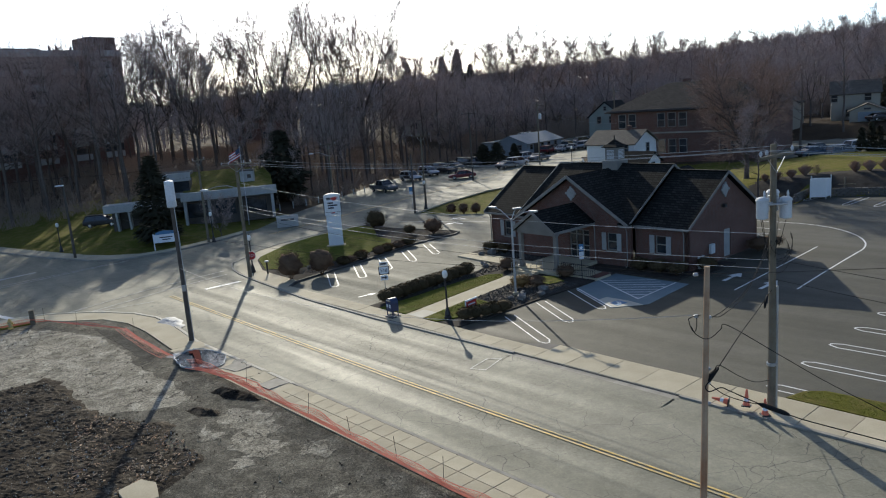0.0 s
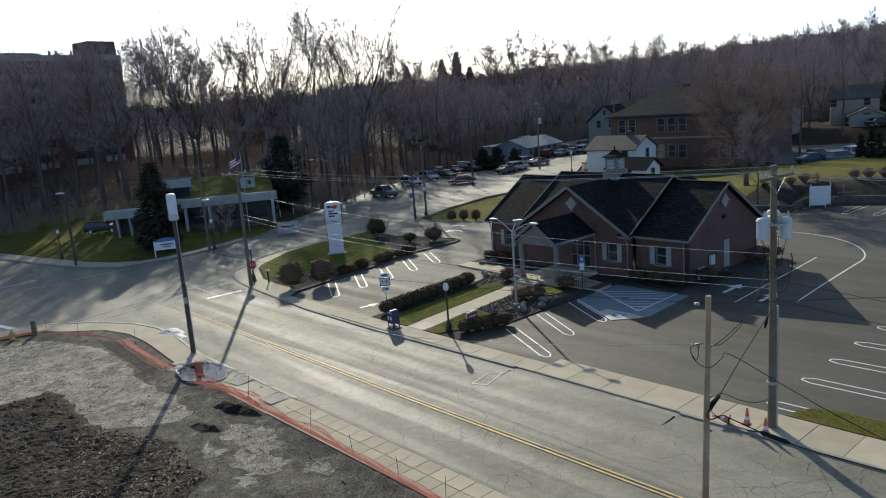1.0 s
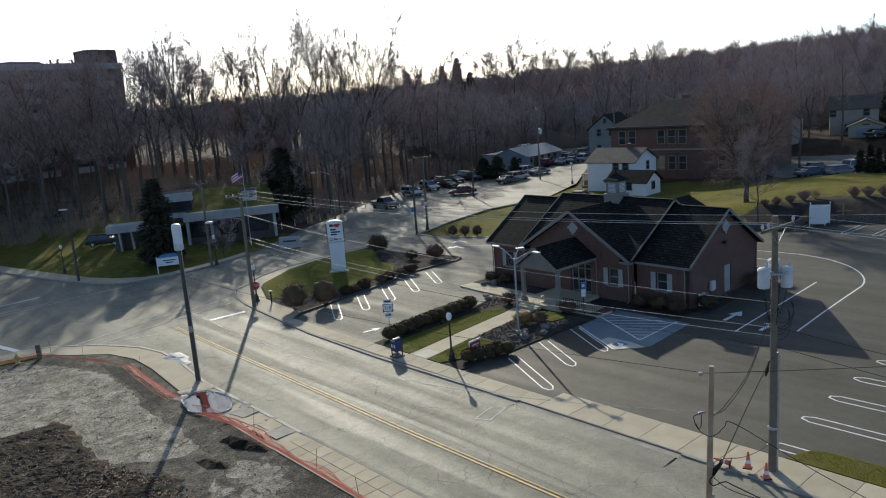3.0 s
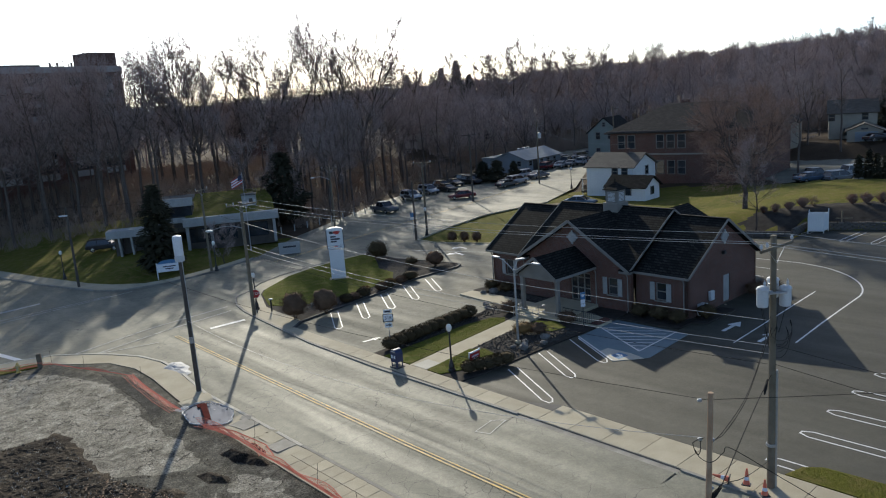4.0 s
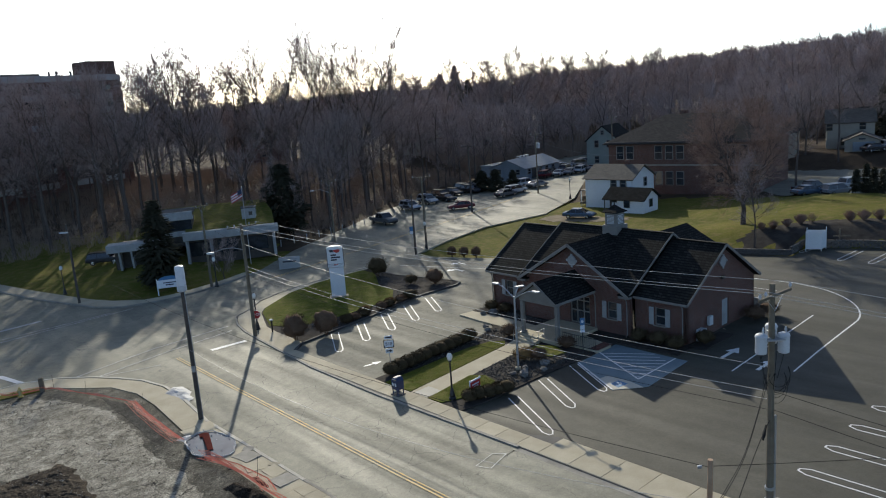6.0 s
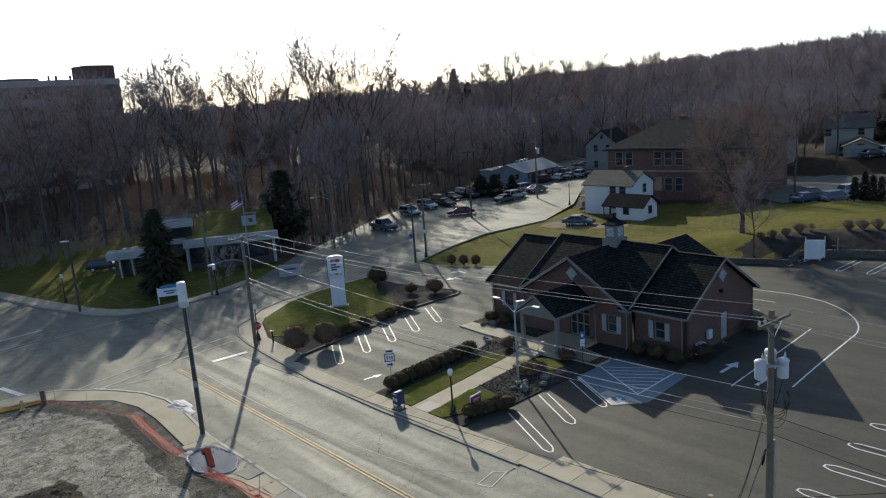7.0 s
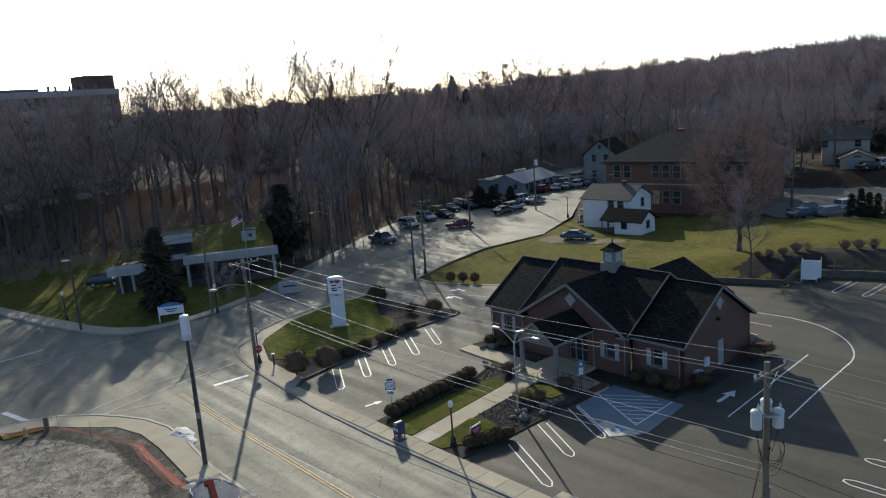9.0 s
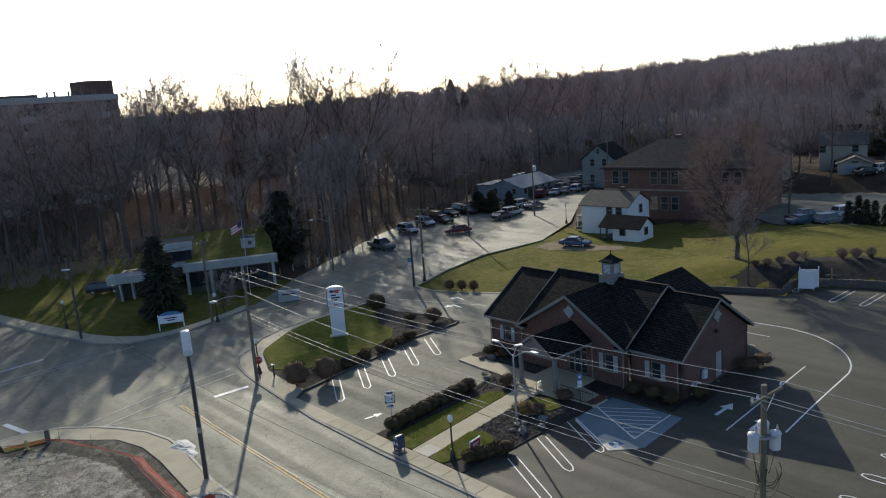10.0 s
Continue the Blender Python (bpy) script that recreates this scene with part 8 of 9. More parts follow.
    for sx in (-1, 1):
        for sy in (-1, 1):
            mm = Matrix.Translation((sx * ln * 0.3, sy * wd * 0.92, rw_)) @ Matrix.Rotation(radians(90), 4, "X")
            wh = part("wheel", Geo().lathe([(rw_ * 0.8, -0.11), (rw_, -0.08), (rw_, 0.08), (rw_ * 0.8, 0.11)], 16, mm), M_RUBBER, c)
            part("rim", Geo().lathe([(rw_ * 0.62, -0.118), (rw_ * 0.62, 0.118), (0.06, 0.12)], 12, mm), M_CHROME, wh)
    for sy in (-1, 1):
        part("headlight", Geo().box((ln / 2 - 0.08, sy * wd * 0.68, body[-1][2] - 0.08), (0.14, 0.34, 0.14), 0.03), M_LENS, c)
        part("tail_light", Geo().box((-ln / 2 + 0.05, sy * wd * 0.74, body[0][2] - 0.12), (0.1, 0.26, 0.2), 0.03), M_TAIL, c)
        part("mirror", Geo().box((cabin[-1][0] - 0.15, sy * (wd + 0.08), belt + 0.05), (0.14, 0.2, 0.14), 0.03), paint, c)
    part("bumper", Geo().box((ln / 2 - 0.04, 0, 0.5), (0.16, wd * 1.7, 0.22), 0.05), M_BLACK, c)
    part("bumper", Geo().box((-ln / 2 + 0.02, 0, 0.52), (0.16, wd * 1.7, 0.22), 0.05), M_BLACK, c)
    if "patrol" in label:
        part("light_bar", Geo().box((-0.2, 0, roof + 0.04), (0.3, 1.1, 0.12), 0.03), M_NAVY, c, "dark blue light bar")
        for sy in (-1, 1):
            part("door_panel", Geo().box((0.1, sy * (wd + 0.004), 0.72), (2.0, 0.02, 0.42), 0.008), P_BLACK, c, "dark door panel")
    if kind == "pickup":
        part("bed", Geo().box((-1.85, 0, 1.105), (1.5, 1.5, 0.03), 0.01), M_BLACK, c)
    return c


def paint(name, col, rough=0.28):
    return plain(name, col, tuple(min(1, v * 1.12) for v in col), 0.6, 8, rough, 0.0, 0.0)


P_WHITE, P_SILVER, P_BLACK, P_RED, P_BLUE, P_GREY = paint("white_car_paint", (0.42, 0.43, 0.45)), paint("silver_car_paint", (0.2, 0.215, 0.23)), paint("black_car_paint", (0.014, 0.014, 0.016)), paint("dark_red_car_paint", (0.13, 0.012, 0.016)), paint("blue_car_paint", (0.05, 0.09, 0.14)), paint("grey_car_paint", (0.09, 0.1, 0.105))
for x, y, rz, kind, p, lab in ((-10.4, 120.0, -52, "pickup", P_GREY, "dark blue-grey pickup truck parked at the street edge"), (-6.6, 132.2, -55, "suv", P_WHITE, "white patrol car with dark doors"), (-3.6, 138.2, -55, "suv", P_WHITE, "white patrol car with dark doors"),
                               (-1.0, 143.0, -55, "suv", P_BLACK, "black car parked in the row"), (1.2, 146.6, -55, "sedan", P_BLACK, "black car parked in the row"), (3.4, 150.0, -55, "suv", P_GREY, "dark grey car parked in the row"), (5.8, 153.0, -55, "sedan", P_BLACK, "black car parked in the row"),
                               (2.2, 127.8, 185, "sedan", P_RED, "dark red sedan parked alone"), (10.7, 137.9, 40, "sedan", P_GREY, "grey car beside the office"), (12.8, 140.6, 40, "suv", P_WHITE, "white car beside the office"), (17.6, 146.5, 40, "sedan", P_SILVER, "silver car beside the office"), (15.6, 149.5, 40, "suv", P_WHITE, "white car beside the office"),
                               (21.0, 160.3, 60, "suv", P_RED, "dark red car in the back lot"), (24.2, 161.2, 60, "sedan", P_WHITE, "white car in the back lot"), (26.6, 162.2, 60, "sedan", P_SILVER, "silver car in the back lot"), (29.2, 163.4, 60, "suv", P_WHITE, "white car in the back lot"), (31.8, 164.5, 60, "sedan", P_GREY, "grey car in the back lot"),
                               (27.0, 175.0, 20, "sedan", P_WHITE, "white car in the back lot"), (31.5, 176.0, 20, "suv", P_SILVER, "silver car in the back lot"), (35.5, 176.0, 20, "sedan", P_BLACK, "black car in the back lot"), (39.5, 175.5, 20, "suv", P_BLUE, "blue car in the back lot"),
                               (-0.2, 139.6, -55, "sedan", P_BLACK, "black car parked in the row"), (4.6, 147.2, -55, "suv", P_BLACK, "black car parked in the row"), (23.0, 165.0, 60, "sedan", P_BLACK, "black car in the back lot"), (26.6, 168.0, 60, "suv", P_GREY, "dark grey car in the back lot"), (30.0, 169.0, 60, "sedan", P_BLACK, "black car in the back lot"), (33.5, 170.5, 60, "suv", P_RED, "dark red car in the back lot"), (33.0, 181.0, 20, "sedan", P_GREY, "grey car in the back lot"), (37.5, 181.0, 20, "suv", P_BLACK, "black car in the back lot"),
                               (-47.6, 102.6, 8, "suv", P_BLACK, "black car parked beside the hall"), (18.8, 108.6, -28, "sedan", P_BLUE, "dark blue-grey sedan on the grass verge")):
    vehicle(x, y, rz, kind, p, lab, max(level(x, y), terrain(x, y) - 0.1 if y > 150 or x < -40 else -9))
for x, y, rz, kind, p, lab in ((54.4, 105.6, 15, "suv", P_SILVER, "silver car in the upper lot"), (50.4, 105.8, 15, "sedan", P_BLUE, "dark blue car in the upper lot"), (52.6, 109.4, 15, "pickup", P_BLACK, "black pickup in the upper lot"), (59.4, 110.5, 15, "suv", P_WHITE, "white car in the upper lot"),
                               (79.5, 135.6, 15, "suv", P_WHITE, "white car by the garage"), (82.5, 136.2, 15, "sedan", P_SILVER, "silver car by the garage"), (75.6, 134.6, 15, "sedan", P_BLACK, "dark car by the garage")):
    vehicle(x, y, rz, kind, p, lab, terrain(x, y) + 0.03)
lot_pts = [(48.5, 103.0), (52, 101.6), (68, 99.8), (84, 98), (86, 120), (74, 128.6), (62, 136.6), (54, 135), (49, 124), (46.5, 112)]
drape("upper_lot", lot_pts, 0.1, M_LOTW, "pale asphalt lot above the lawn", 1.5)
for i in range(14):
    t = i / 13
    x, y = -27.5 + 20 * t, 104 + 25 * t
    p = thing("guard_post", x, y, "short white marker post beside the car park", "post", "marker posts")
    part("shaft", Geo().box((0, 0, 0.4), (0.14, 0.14, 1.0), 0.02), M_FASCIA, p)


# ---- trees ----
def grow(seed, height, spread, fork, leaders, prim, twigs=1.0, droop=0.0, stout=0.0105, low=0.0, thick=1.0):
    """A bare broad-leaved tree: stems that part at the fork, limbs that fill a rounded crown, branches and sprays of twigs. Returns wood and twig geometry."""
    rr = random.Random(seed)
    wood, tw = Geo(), Geo()
    crown0 = low or fork * 0.85

    def wander(a):
        return Vector((rr.uniform(-a, a), rr.uniform(-a, a), rr.uniform(-a, a)))

    def sliver(a, b, w):
        sd = (Matrix.Rotation(rr.uniform(0, 3.14), 3, (b - a).normalized()) @ (b - a).orthogonal().normalized()) * w
        tw.add([a - sd, a + sd, b], [(0, 1, 2)])

    def aside(d, ang):
        sd = Matrix.Rotation(rr.uniform(0, 6.283), 3, d) @ d.orthogonal().normalized()
        return (d * math.cos(ang) + sd * math.sin(ang)).normalized()

    def spray(p, d, ln):
        """One twig with its shoots."""
        mid = p + d * ln * 0.55
        end = mid + (d + wander(0.35) + Vector((0, 0, 0.15 - droop))).normalized() * ln * 0.45
        sliver(p, mid, 0.02 * thick)
        sliver(mid, end, 0.016 * thick)
        for k in range(4):
            q = p.lerp(mid, rr.uniform(0.2, 1.0)) if k < 2 else mid.lerp(end, 0.4)
            sliver(q, q + (aside(d, rr.uniform(0.4, 0.9)) + Vector((0, 0, 0.12 - droop))).normalized() * ln * rr.uniform(0.4, 0.75), 0.0145 * thick)

    def bough(p, d, ln, r, rise):
        """A limb with side branches."""
        pts, rad, q = [p], [r], p
        for i in range(4):
            d = (d + wander(0.16) + Vector((0, 0, rise))).normalized()
            q = q + d * ln / 4
            pts.append(q)
            rad.append(max(0.012, r * (1 - 0.8 * (i + 1) / 4)))
        wood.tube(pts, rad, 4, False)
        n = max(5, int(ln * 1.5 * twigs))
        for k in range(n):
            t = 0.22 + 0.78 * (k + rr.random() * 0.7) / n
            i = min(3, int(t * 4))
            q = pts[i].lerp(pts[i + 1], min(1.0, t * 4 - i))
            dd = aside((pts[i + 1] - pts[i]).normalized(), rr.uniform(0.45, 0.85))
            dd = (dd + Vector((0, 0, 0.2 - droop))).normalized()
            l2 = ln * rr.uniform(0.26, 0.46) * (1.15 - 0.55 * t) + 0.5
            m1 = q + dd * l2 * 0.5
            d2 = (dd + wander(0.3) + Vector((0, 0, 0.18 - droop))).normalized()
            m2 = m1 + d2 * l2 * 0.5
            wood.tube([q, m1, m2], [max(0.016, r * 0.3), 0.017, 0.009], 3, False)
            for j in range(max(3, int(4.6 * twigs))):
                u = rr.uniform(0.15, 1.0)
                at, dr = (q.lerp(m1, u * 2), dd) if u < 0.5 else (m1.lerp(m2, u * 2 - 1), d2)
                spray(at, aside(dr, rr.uniform(0.3, 0.8)), rr.uniform(0.8, 1.6))
            spray(m2, d2, 1.1)
        spray(pts[-1], d, 1.2)

    fz, r0 = fork * height, height * stout
    base = [Vector((0, 0, -0.3)), Vector((0, 0, 0.35))] + [Vector((rr.uniform(-0.25, 0.25) * t, rr.uniform(-0.25, 0.25) * t, fz * t)) for t in (0.4, 0.75, 1.0)]
    wood.tube(base, [r0 * 1.45, r0 * 1.1, r0, r0 * 0.93, r0 * 0.88], 8, False)
    turn = rr.uniform(0, 6.283)
    for k in range(leaders):
        a = turn + 6.283 * k / leaders + rr.uniform(-0.4, 0.4)
        lean = 0.0 if leaders == 1 else rr.uniform(0.35, 0.6) * (0.6 + spread)
        top = height * (0.93 if k == 0 else rr.uniform(0.78, 0.95))
        d = Vector((math.cos(a) * lean, math.sin(a) * lean, 1)).normalized()
        p, pts, rad = base[-1], [base[-1]], [r0 * (0.88 if leaders == 1 else 0.66)]
        while p.z < top:
            p = p + d * (top - fz) / 7.0
            d = (d + wander(0.1) + Vector((0, 0, 0.07))).normalized()
            pts.append(p)
            rad.append(max(0.02, rad[0] * (1 - 0.93 * (p.z - fz) / (top - fz))))
        wood.tube(pts, rad, 6, False)
        whole = pts if leaders > 1 and not low else [base[2], base[3]] + pts
        for j in range(prim):
            t = (j + rr.random()) / prim
            z = height * crown0 + (top - height * crown0) * t
            i = max(0, min(len(whole) - 2, sum(1 for q in whole[1:] if q.z < z)))
            u = max(0.0, min(1.0, (z - whole[i].z) / max(0.01, whole[i + 1].z - whole[i].z)))
            q = whole[i].lerp(whole[i + 1], u)
            f = 2 * t - 0.75
            ln = height * spread * math.sqrt(max(0.05, 1 - (f / 1.5) ** 2)) * rr.uniform(0.65, 1.1) * (0.72 if leaders > 1 else 1.0)
            az = a + rr.uniform(-1.7, 1.7) if leaders > 1 and rr.random() < 0.75 else rr.uniform(0, 6.283)
            tilt = 1.25 - 0.75 * t + rr.uniform(-0.15, 0.15) + droop * 0.6
            bough(q, Vector((math.cos(az) * math.sin(tilt), math.sin(az) * math.sin(tilt), math.cos(tilt))), ln, max(0.03, r0 * 0.34 * (1.05 - 0.7 * t)), 0.14 - droop * 0.5)
        spray(pts[-1], d, 1.3)
    k = height / sorted(p[2] for p in tw.v)[int(len(tw.v) * 0.995)]
    for g in (wood, tw):
        g.v = [(x * k, y * k, z * k) for x, y, z in g.v]
    return wood, tw


# Height, spread, fork, stems and limbs of each kind: forest-grown and slim, or open and broad.
KINDS = []
for i, (h, sp, fk, ld, pr, tg) in enumerate(((22, 0.33, 0.38, 1, 20, 1.0), (24, 0.4, 0.38, 2, 12, 1.0), (19, 0.42, 0.26, 3, 10, 1.0), (17, 0.42, 0.28, 2, 13, 1.0), (23, 0.2, 0.44, 1, 19, 0.9), (14, 0.48, 0.18, 3, 10, 1.0), (26, 0.44, 0.36, 3, 12, 1.1))):
    wd, tw = grow(100 + i, h, sp, fk, ld, pr, tg, stout=0.0125 if ld == 3 else 0.0105, thick=1.5 if ld == 3 else 1.1)
    KINDS.append((wd.mesh("trunk", M_BARK), tw.mesh("crown", M_TWIG), h))
wd, tw = grow(401, 14.5, 0.5, 0.2, 4, 15, 1.5, 0.14, 0.022, 0.26)
KINDS.append((wd.mesh("trunk", M_BARK), tw.mesh("crown", M_TWIGRED), 14.5))
for i, (h, sp, fk, ld, pr, tg) in enumerate(((21, 0.25, 0.4, 1, 19, 0.85), (25, 0.38, 0.34, 2, 14, 0.95), (20, 0.34, 0.32, 2, 12, 0.9))):
    wd, tw = grow(120 + i, h, sp, fk, ld, pr, tg, stout=0.0115, thick=1.5 if i == 1 else 1.1)
    KINDS.append((wd.mesh("trunk", M_BARK), tw.mesh("crown", M_TWIG), h))
# Broad old crowns for the skyline, thick with shoots.
for i, (h, sp, fk, ld, pr) in enumerate(((18, 0.46, 0.24, 3, 12), (20, 0.4, 0.28, 2, 16))):
    wd, tw = grow(140 + i, h, sp, fk, ld, pr, 1.25, thick=1.9)
    KINDS.append((wd.mesh("trunk", M_BARK), tw.mesh("crown", M_TWIG), h))


def bare_tree(x, y, kind, scale, rz, label="tall bare deciduous tree on the wooded slope", group="woodland trees", top=None):
    wd, tw, h = KINDS[kind]
    t = thing("bare_tree", x, y, label, "tree", group, rz, terrain(x, y) - 0.2)
    if top is not None:
        scale = (top + 2.4 - terrain(x, y)) / h
    t.scale = (scale, scale, scale)
    part("trunk", wd, M_BARK, t)
    part("crown", tw, M_TWIG, t)
    return t


rnd = random.Random(11)
placed = []


def wood_fill(zone, count, gap, smin, smax, kinds=(0, 1, 3, 4, 8, 9, 10), avoid=()):
    xs, ys = [p[0] for p in zone], [p[1] for p in zone]
    tries = 0
    while count > 0 and tries < 20000:
        tries += 1
        x, y = rnd.uniform(min(xs), max(xs)), rnd.uniform(min(ys), max(ys))
        if not inside(x, y, zone) or any((x - a) ** 2 + (y - b) ** 2 < gap * gap for a, b in placed) or any(inside(x, y, z) for z in avoid):
            continue
        placed.append((x, y))
        bare_tree(x, y, rnd.choice(kinds), rnd.uniform(smin, smax), rnd.uniform(0, 360))
        count -= 1


TOWER_PLAN = [(-65.5, 167), (-92.5, 128), (-107, 138), (-79, 177)]
HALL_ZONE = [(-48, 92), (-16, 92), (-16, 112), (-48, 112)]
# Named trees first: the tall group above the wood, then the skyline to the right.
for x, y, top, k in ((-53, 142, 27.8, 9), (-50, 140, 28.8, 6), (-46.5, 136, 29.4, 6), (-43.4, 132, 29.2, 2), (-40.5, 134, 28.2, 9), (-35.8, 137, 28.2, 1), (-31, 137.3, 31.2, 6), (-27, 138, 30.6, 9), (-23.6, 143, 28.4, 0), (-20.8, 146.7, 31.4, 6), (-15.4, 144.5, 31.4, 6),
                     (-12.2, 150, 27.6, 9), (-9.5, 160, 25.5, 2), (-33.5, 146, 27, 1), (-38, 140, 25, 3), (-27, 145, 25, 0), (-22, 138, 24.5, 3), (-45, 140, 24, 2)):
    placed.append((x, y))
    bare_tree(x, y, k, 1, rnd.uniform(0, 360), "very tall bare tree standing above the wood", top=top)
for x, y, top, k in ((-7.7, 190, 25.0, 2), (-4, 200, 25.6, 3), (0, 210, 26.0, 2), (12.4, 232, 26.9, 3), (17.3, 228, 28.6, 3), (21.4, 228, 30.4, 2), (26.7, 232, 28.0, 3), (32.8, 234, 27.6, 2), (39, 236, 26.4, 5), (44.9, 236, 26.8, 2), (50, 240, 26.6, 0),
                     (56, 240, 24.5, 5), (64, 244, 26.0, 0), (70.2, 244, 26.7, 2), (76, 246, 25.4, 5), (85, 250, 24.5, 2), (92, 250, 24.6, 3), (98.4, 256, 25.1, 2), (103.3, 250, 25.3, 0), (111, 240, 26.1, 2), (114, 225, 25.8, 3), (115, 210, 26.3, 1), (122, 212, 27, 2)):
    placed.append((x, y))
    bare_tree(x, y, 11 if k in (2, 5) else 12, 1, rnd.uniform(0, 360), "broad bare tree on the skyline", "skyline trees", top)
for x, y, top, k in ((-72, 131, 25.6, 1), (-69, 134, 26.4, 3), (-66, 136, 26.6, 1), (-59, 128, 24.3, 9), (-55.5, 128, 23.0, 10), (-46, 119, 25.5, 0), (-39, 121, 21, 0), (-50, 124, 26, 1), (-41, 127, 23, 1), (-33, 123, 20, 10), (-63.9, 119, 25, 1), (-53, 116, 25.5, 0), (-48.5, 114.5, 24.5, 0),
                     (-57.5, 117.5, 25, 1), (-61, 114.5, 24, 0), (-66.5, 114, 24, 0), (-70, 116, 24.5, 1), (-74, 119, 23, 0), (-78, 126, 25, 1), (-84, 122, 24, 10), (-70, 124, 22, 9), (-62, 125, 23, 0), (-76, 114, 22, 8), (-44, 115.5, 23, 0), (-51, 119.5, 25, 1), (-55, 121, 25, 0), (-80, 116, 23, 1), (-88, 118, 24, 9), (-82, 110, 22, 0), (-91, 112, 23, 1)):
    placed.append((x, y))
    bare_tree(x, y, k, 1, rnd.uniform(0, 360), "twiggy bare tree before the tower", top=top)
wood_fill([(-70, 113), (-45, 113), (-30, 114), (-22, 113), (-15, 124), (-14, 138), (-8, 152), (2, 164), (5, 180), (-20, 182), (-60, 172), (-95, 175), (-130, 160), (-110, 128)], 42, 5.4, 0.6, 0.85, avoid=(HALL_ZONE, TOWER_PLAN))
wood_fill([(-130, 140), (-66, 106), (-48, 113), (-58, 124), (-100, 150)], 14, 4.2, 0.8, 1.0, (0, 1, 8, 10), avoid=(TOWER_PLAN,))
wood_fill([(2, 164), (10, 176), (34, 200), (60, 208), (95, 190), (150, 190), (160, 240), (60, 260), (-20, 250), (-60, 210), (-20, 184)], 34, 7.5, 0.6, 0.85)
wood_fill([(60, 150), (72, 160), (100, 165), (130, 150), (150, 185), (90, 186), (66, 195), (52, 175)], 26, 5.6, 0.65, 0.95, (0, 2, 3, 5))
wood_fill([(6, 180), (34, 203), (62, 210), (62, 224), (0, 216)], 26, 4.0, 0.45, 0.66, (3, 5, 2))
wood_fill([(52, 138), (62, 140), (68, 138), (70, 152), (54, 154)], 10, 3.4, 0.6, 0.8, (8, 3, 10))
for x, y, s in ((34.2, 87.6, 1.0), (46, 121, 1.0), (50.5, 130, 0.95)):
    bare_tree(x, y, 7, s, rnd.uniform(0, 360), "broad bare tree with reddish twigs on the lawn", "lawn trees")
for x, y, k, s in ((-17.5, 119.5, 4, 0.6), (-19.5, 125.5, 0, 0.8), (-16.5, 130, 8, 0.85), (-14.5, 135.5, 1, 0.75), (-13.5, 141, 8, 0.85), (-10.5, 145.5, 0, 0.8), (-8, 150.5, 4, 0.8), (-4.5, 154.5, 8, 0.85), (-11, 152, 1, 0.75), (-22, 121.5, 8, 0.7), (-24, 115.5, 10, 0.55), (-18, 135, 0, 0.85), (-15, 146, 1, 0.8), (-9, 155, 1, 0.8), (-1.5, 160.5, 8, 0.9), (-25, 131, 1, 0.75), (1, 168, 0, 0.85), (3, 160, 3, 1.0), (6.5, 165, 0, 0.8), (9, 173, 2, 0.85), (0, 156, 3, 0.9), (14, 178, 3, 0.95), (19, 184, 2, 0.8)):
    bare_tree(x, y, k, s, rnd.uniform(0, 360), "bare tree behind the parked cars")
bare_tree(32.4, 79.9, 3, 0.6, 40, "slim bare tree on the mulched bank", "lawn trees")
bare_tree(-27.7, 89.8, 5, 0.4, 70, "small bare tree on the verge before the hall", "lawn trees")
for x, y, k, s in ((51.8, 112.5, 8, 0.75), (69.4, 134.6, 4, 0.8), (77.5, 132, 8, 0.85), (56, 139, 10, 0.75), (86, 130, 10, 0.8), (94, 128, 10, 0.85), (47.5, 119, 10, 0.65), (82, 147, 3, 0.9), (88, 145, 3, 0.9), (68, 148, 10, 0.8), (50, 126, 5, 0.8)):
    bare_tree(x, y, k, s, rnd.uniform(0, 360), "bare tree beside the upper lot", "lawn trees")


def conifer(x, y, h, r, label, seed, group="evergreens", blunt=0.72):
    rr = random.Random(seed)
    t = thing("evergreen_tree", x, y, label, "tree", group, rr.uniform(0, 360), terrain(x, y) - 0.15)
    part("trunk", Geo().tube([(0, 0, -0.2), (0, 0, h * 0.95)], [h * 0.015, 0.02], 7), M_BARK, t)
    g = Geo()
    for i in range(int(400 + 260 * h)):
        f = rr.random() ** 1.5
        edge = r * (1 - f) ** blunt * (0.82 + 0.2 * math.sin(f * 19 + seed)) * min(1, 0.55 + f * 4) + 0.08
        a, rad = rr.uniform(0, 6.283), edge * rr.random() ** 0.42
        z = h * (0.05 + 0.95 * f)
        c = Vector((rad * math.cos(a), rad * math.sin(a), z))
        out = Vector((math.cos(a), math.sin(a), rr.uniform(-0.7, 0.25))).normalized()
        sd = Vector((-math.sin(a), math.cos(a), rr.uniform(-0.5, 0.5))).normalized()
        ln = rr.uniform(0.1, 0.2) * (r * 0.45 + 0.75)
        g.add([c - out * ln * 0.6 - sd * ln * 0.55, c - out * ln * 0.6 + sd * ln * 0.55, c + out * ln * 1.4 + sd * ln * 0.15, c + out * ln * 1.4 - sd * ln * 0.3], [(0, 1, 2, 3)])
    part("crown", g, M_NEEDLE, t)


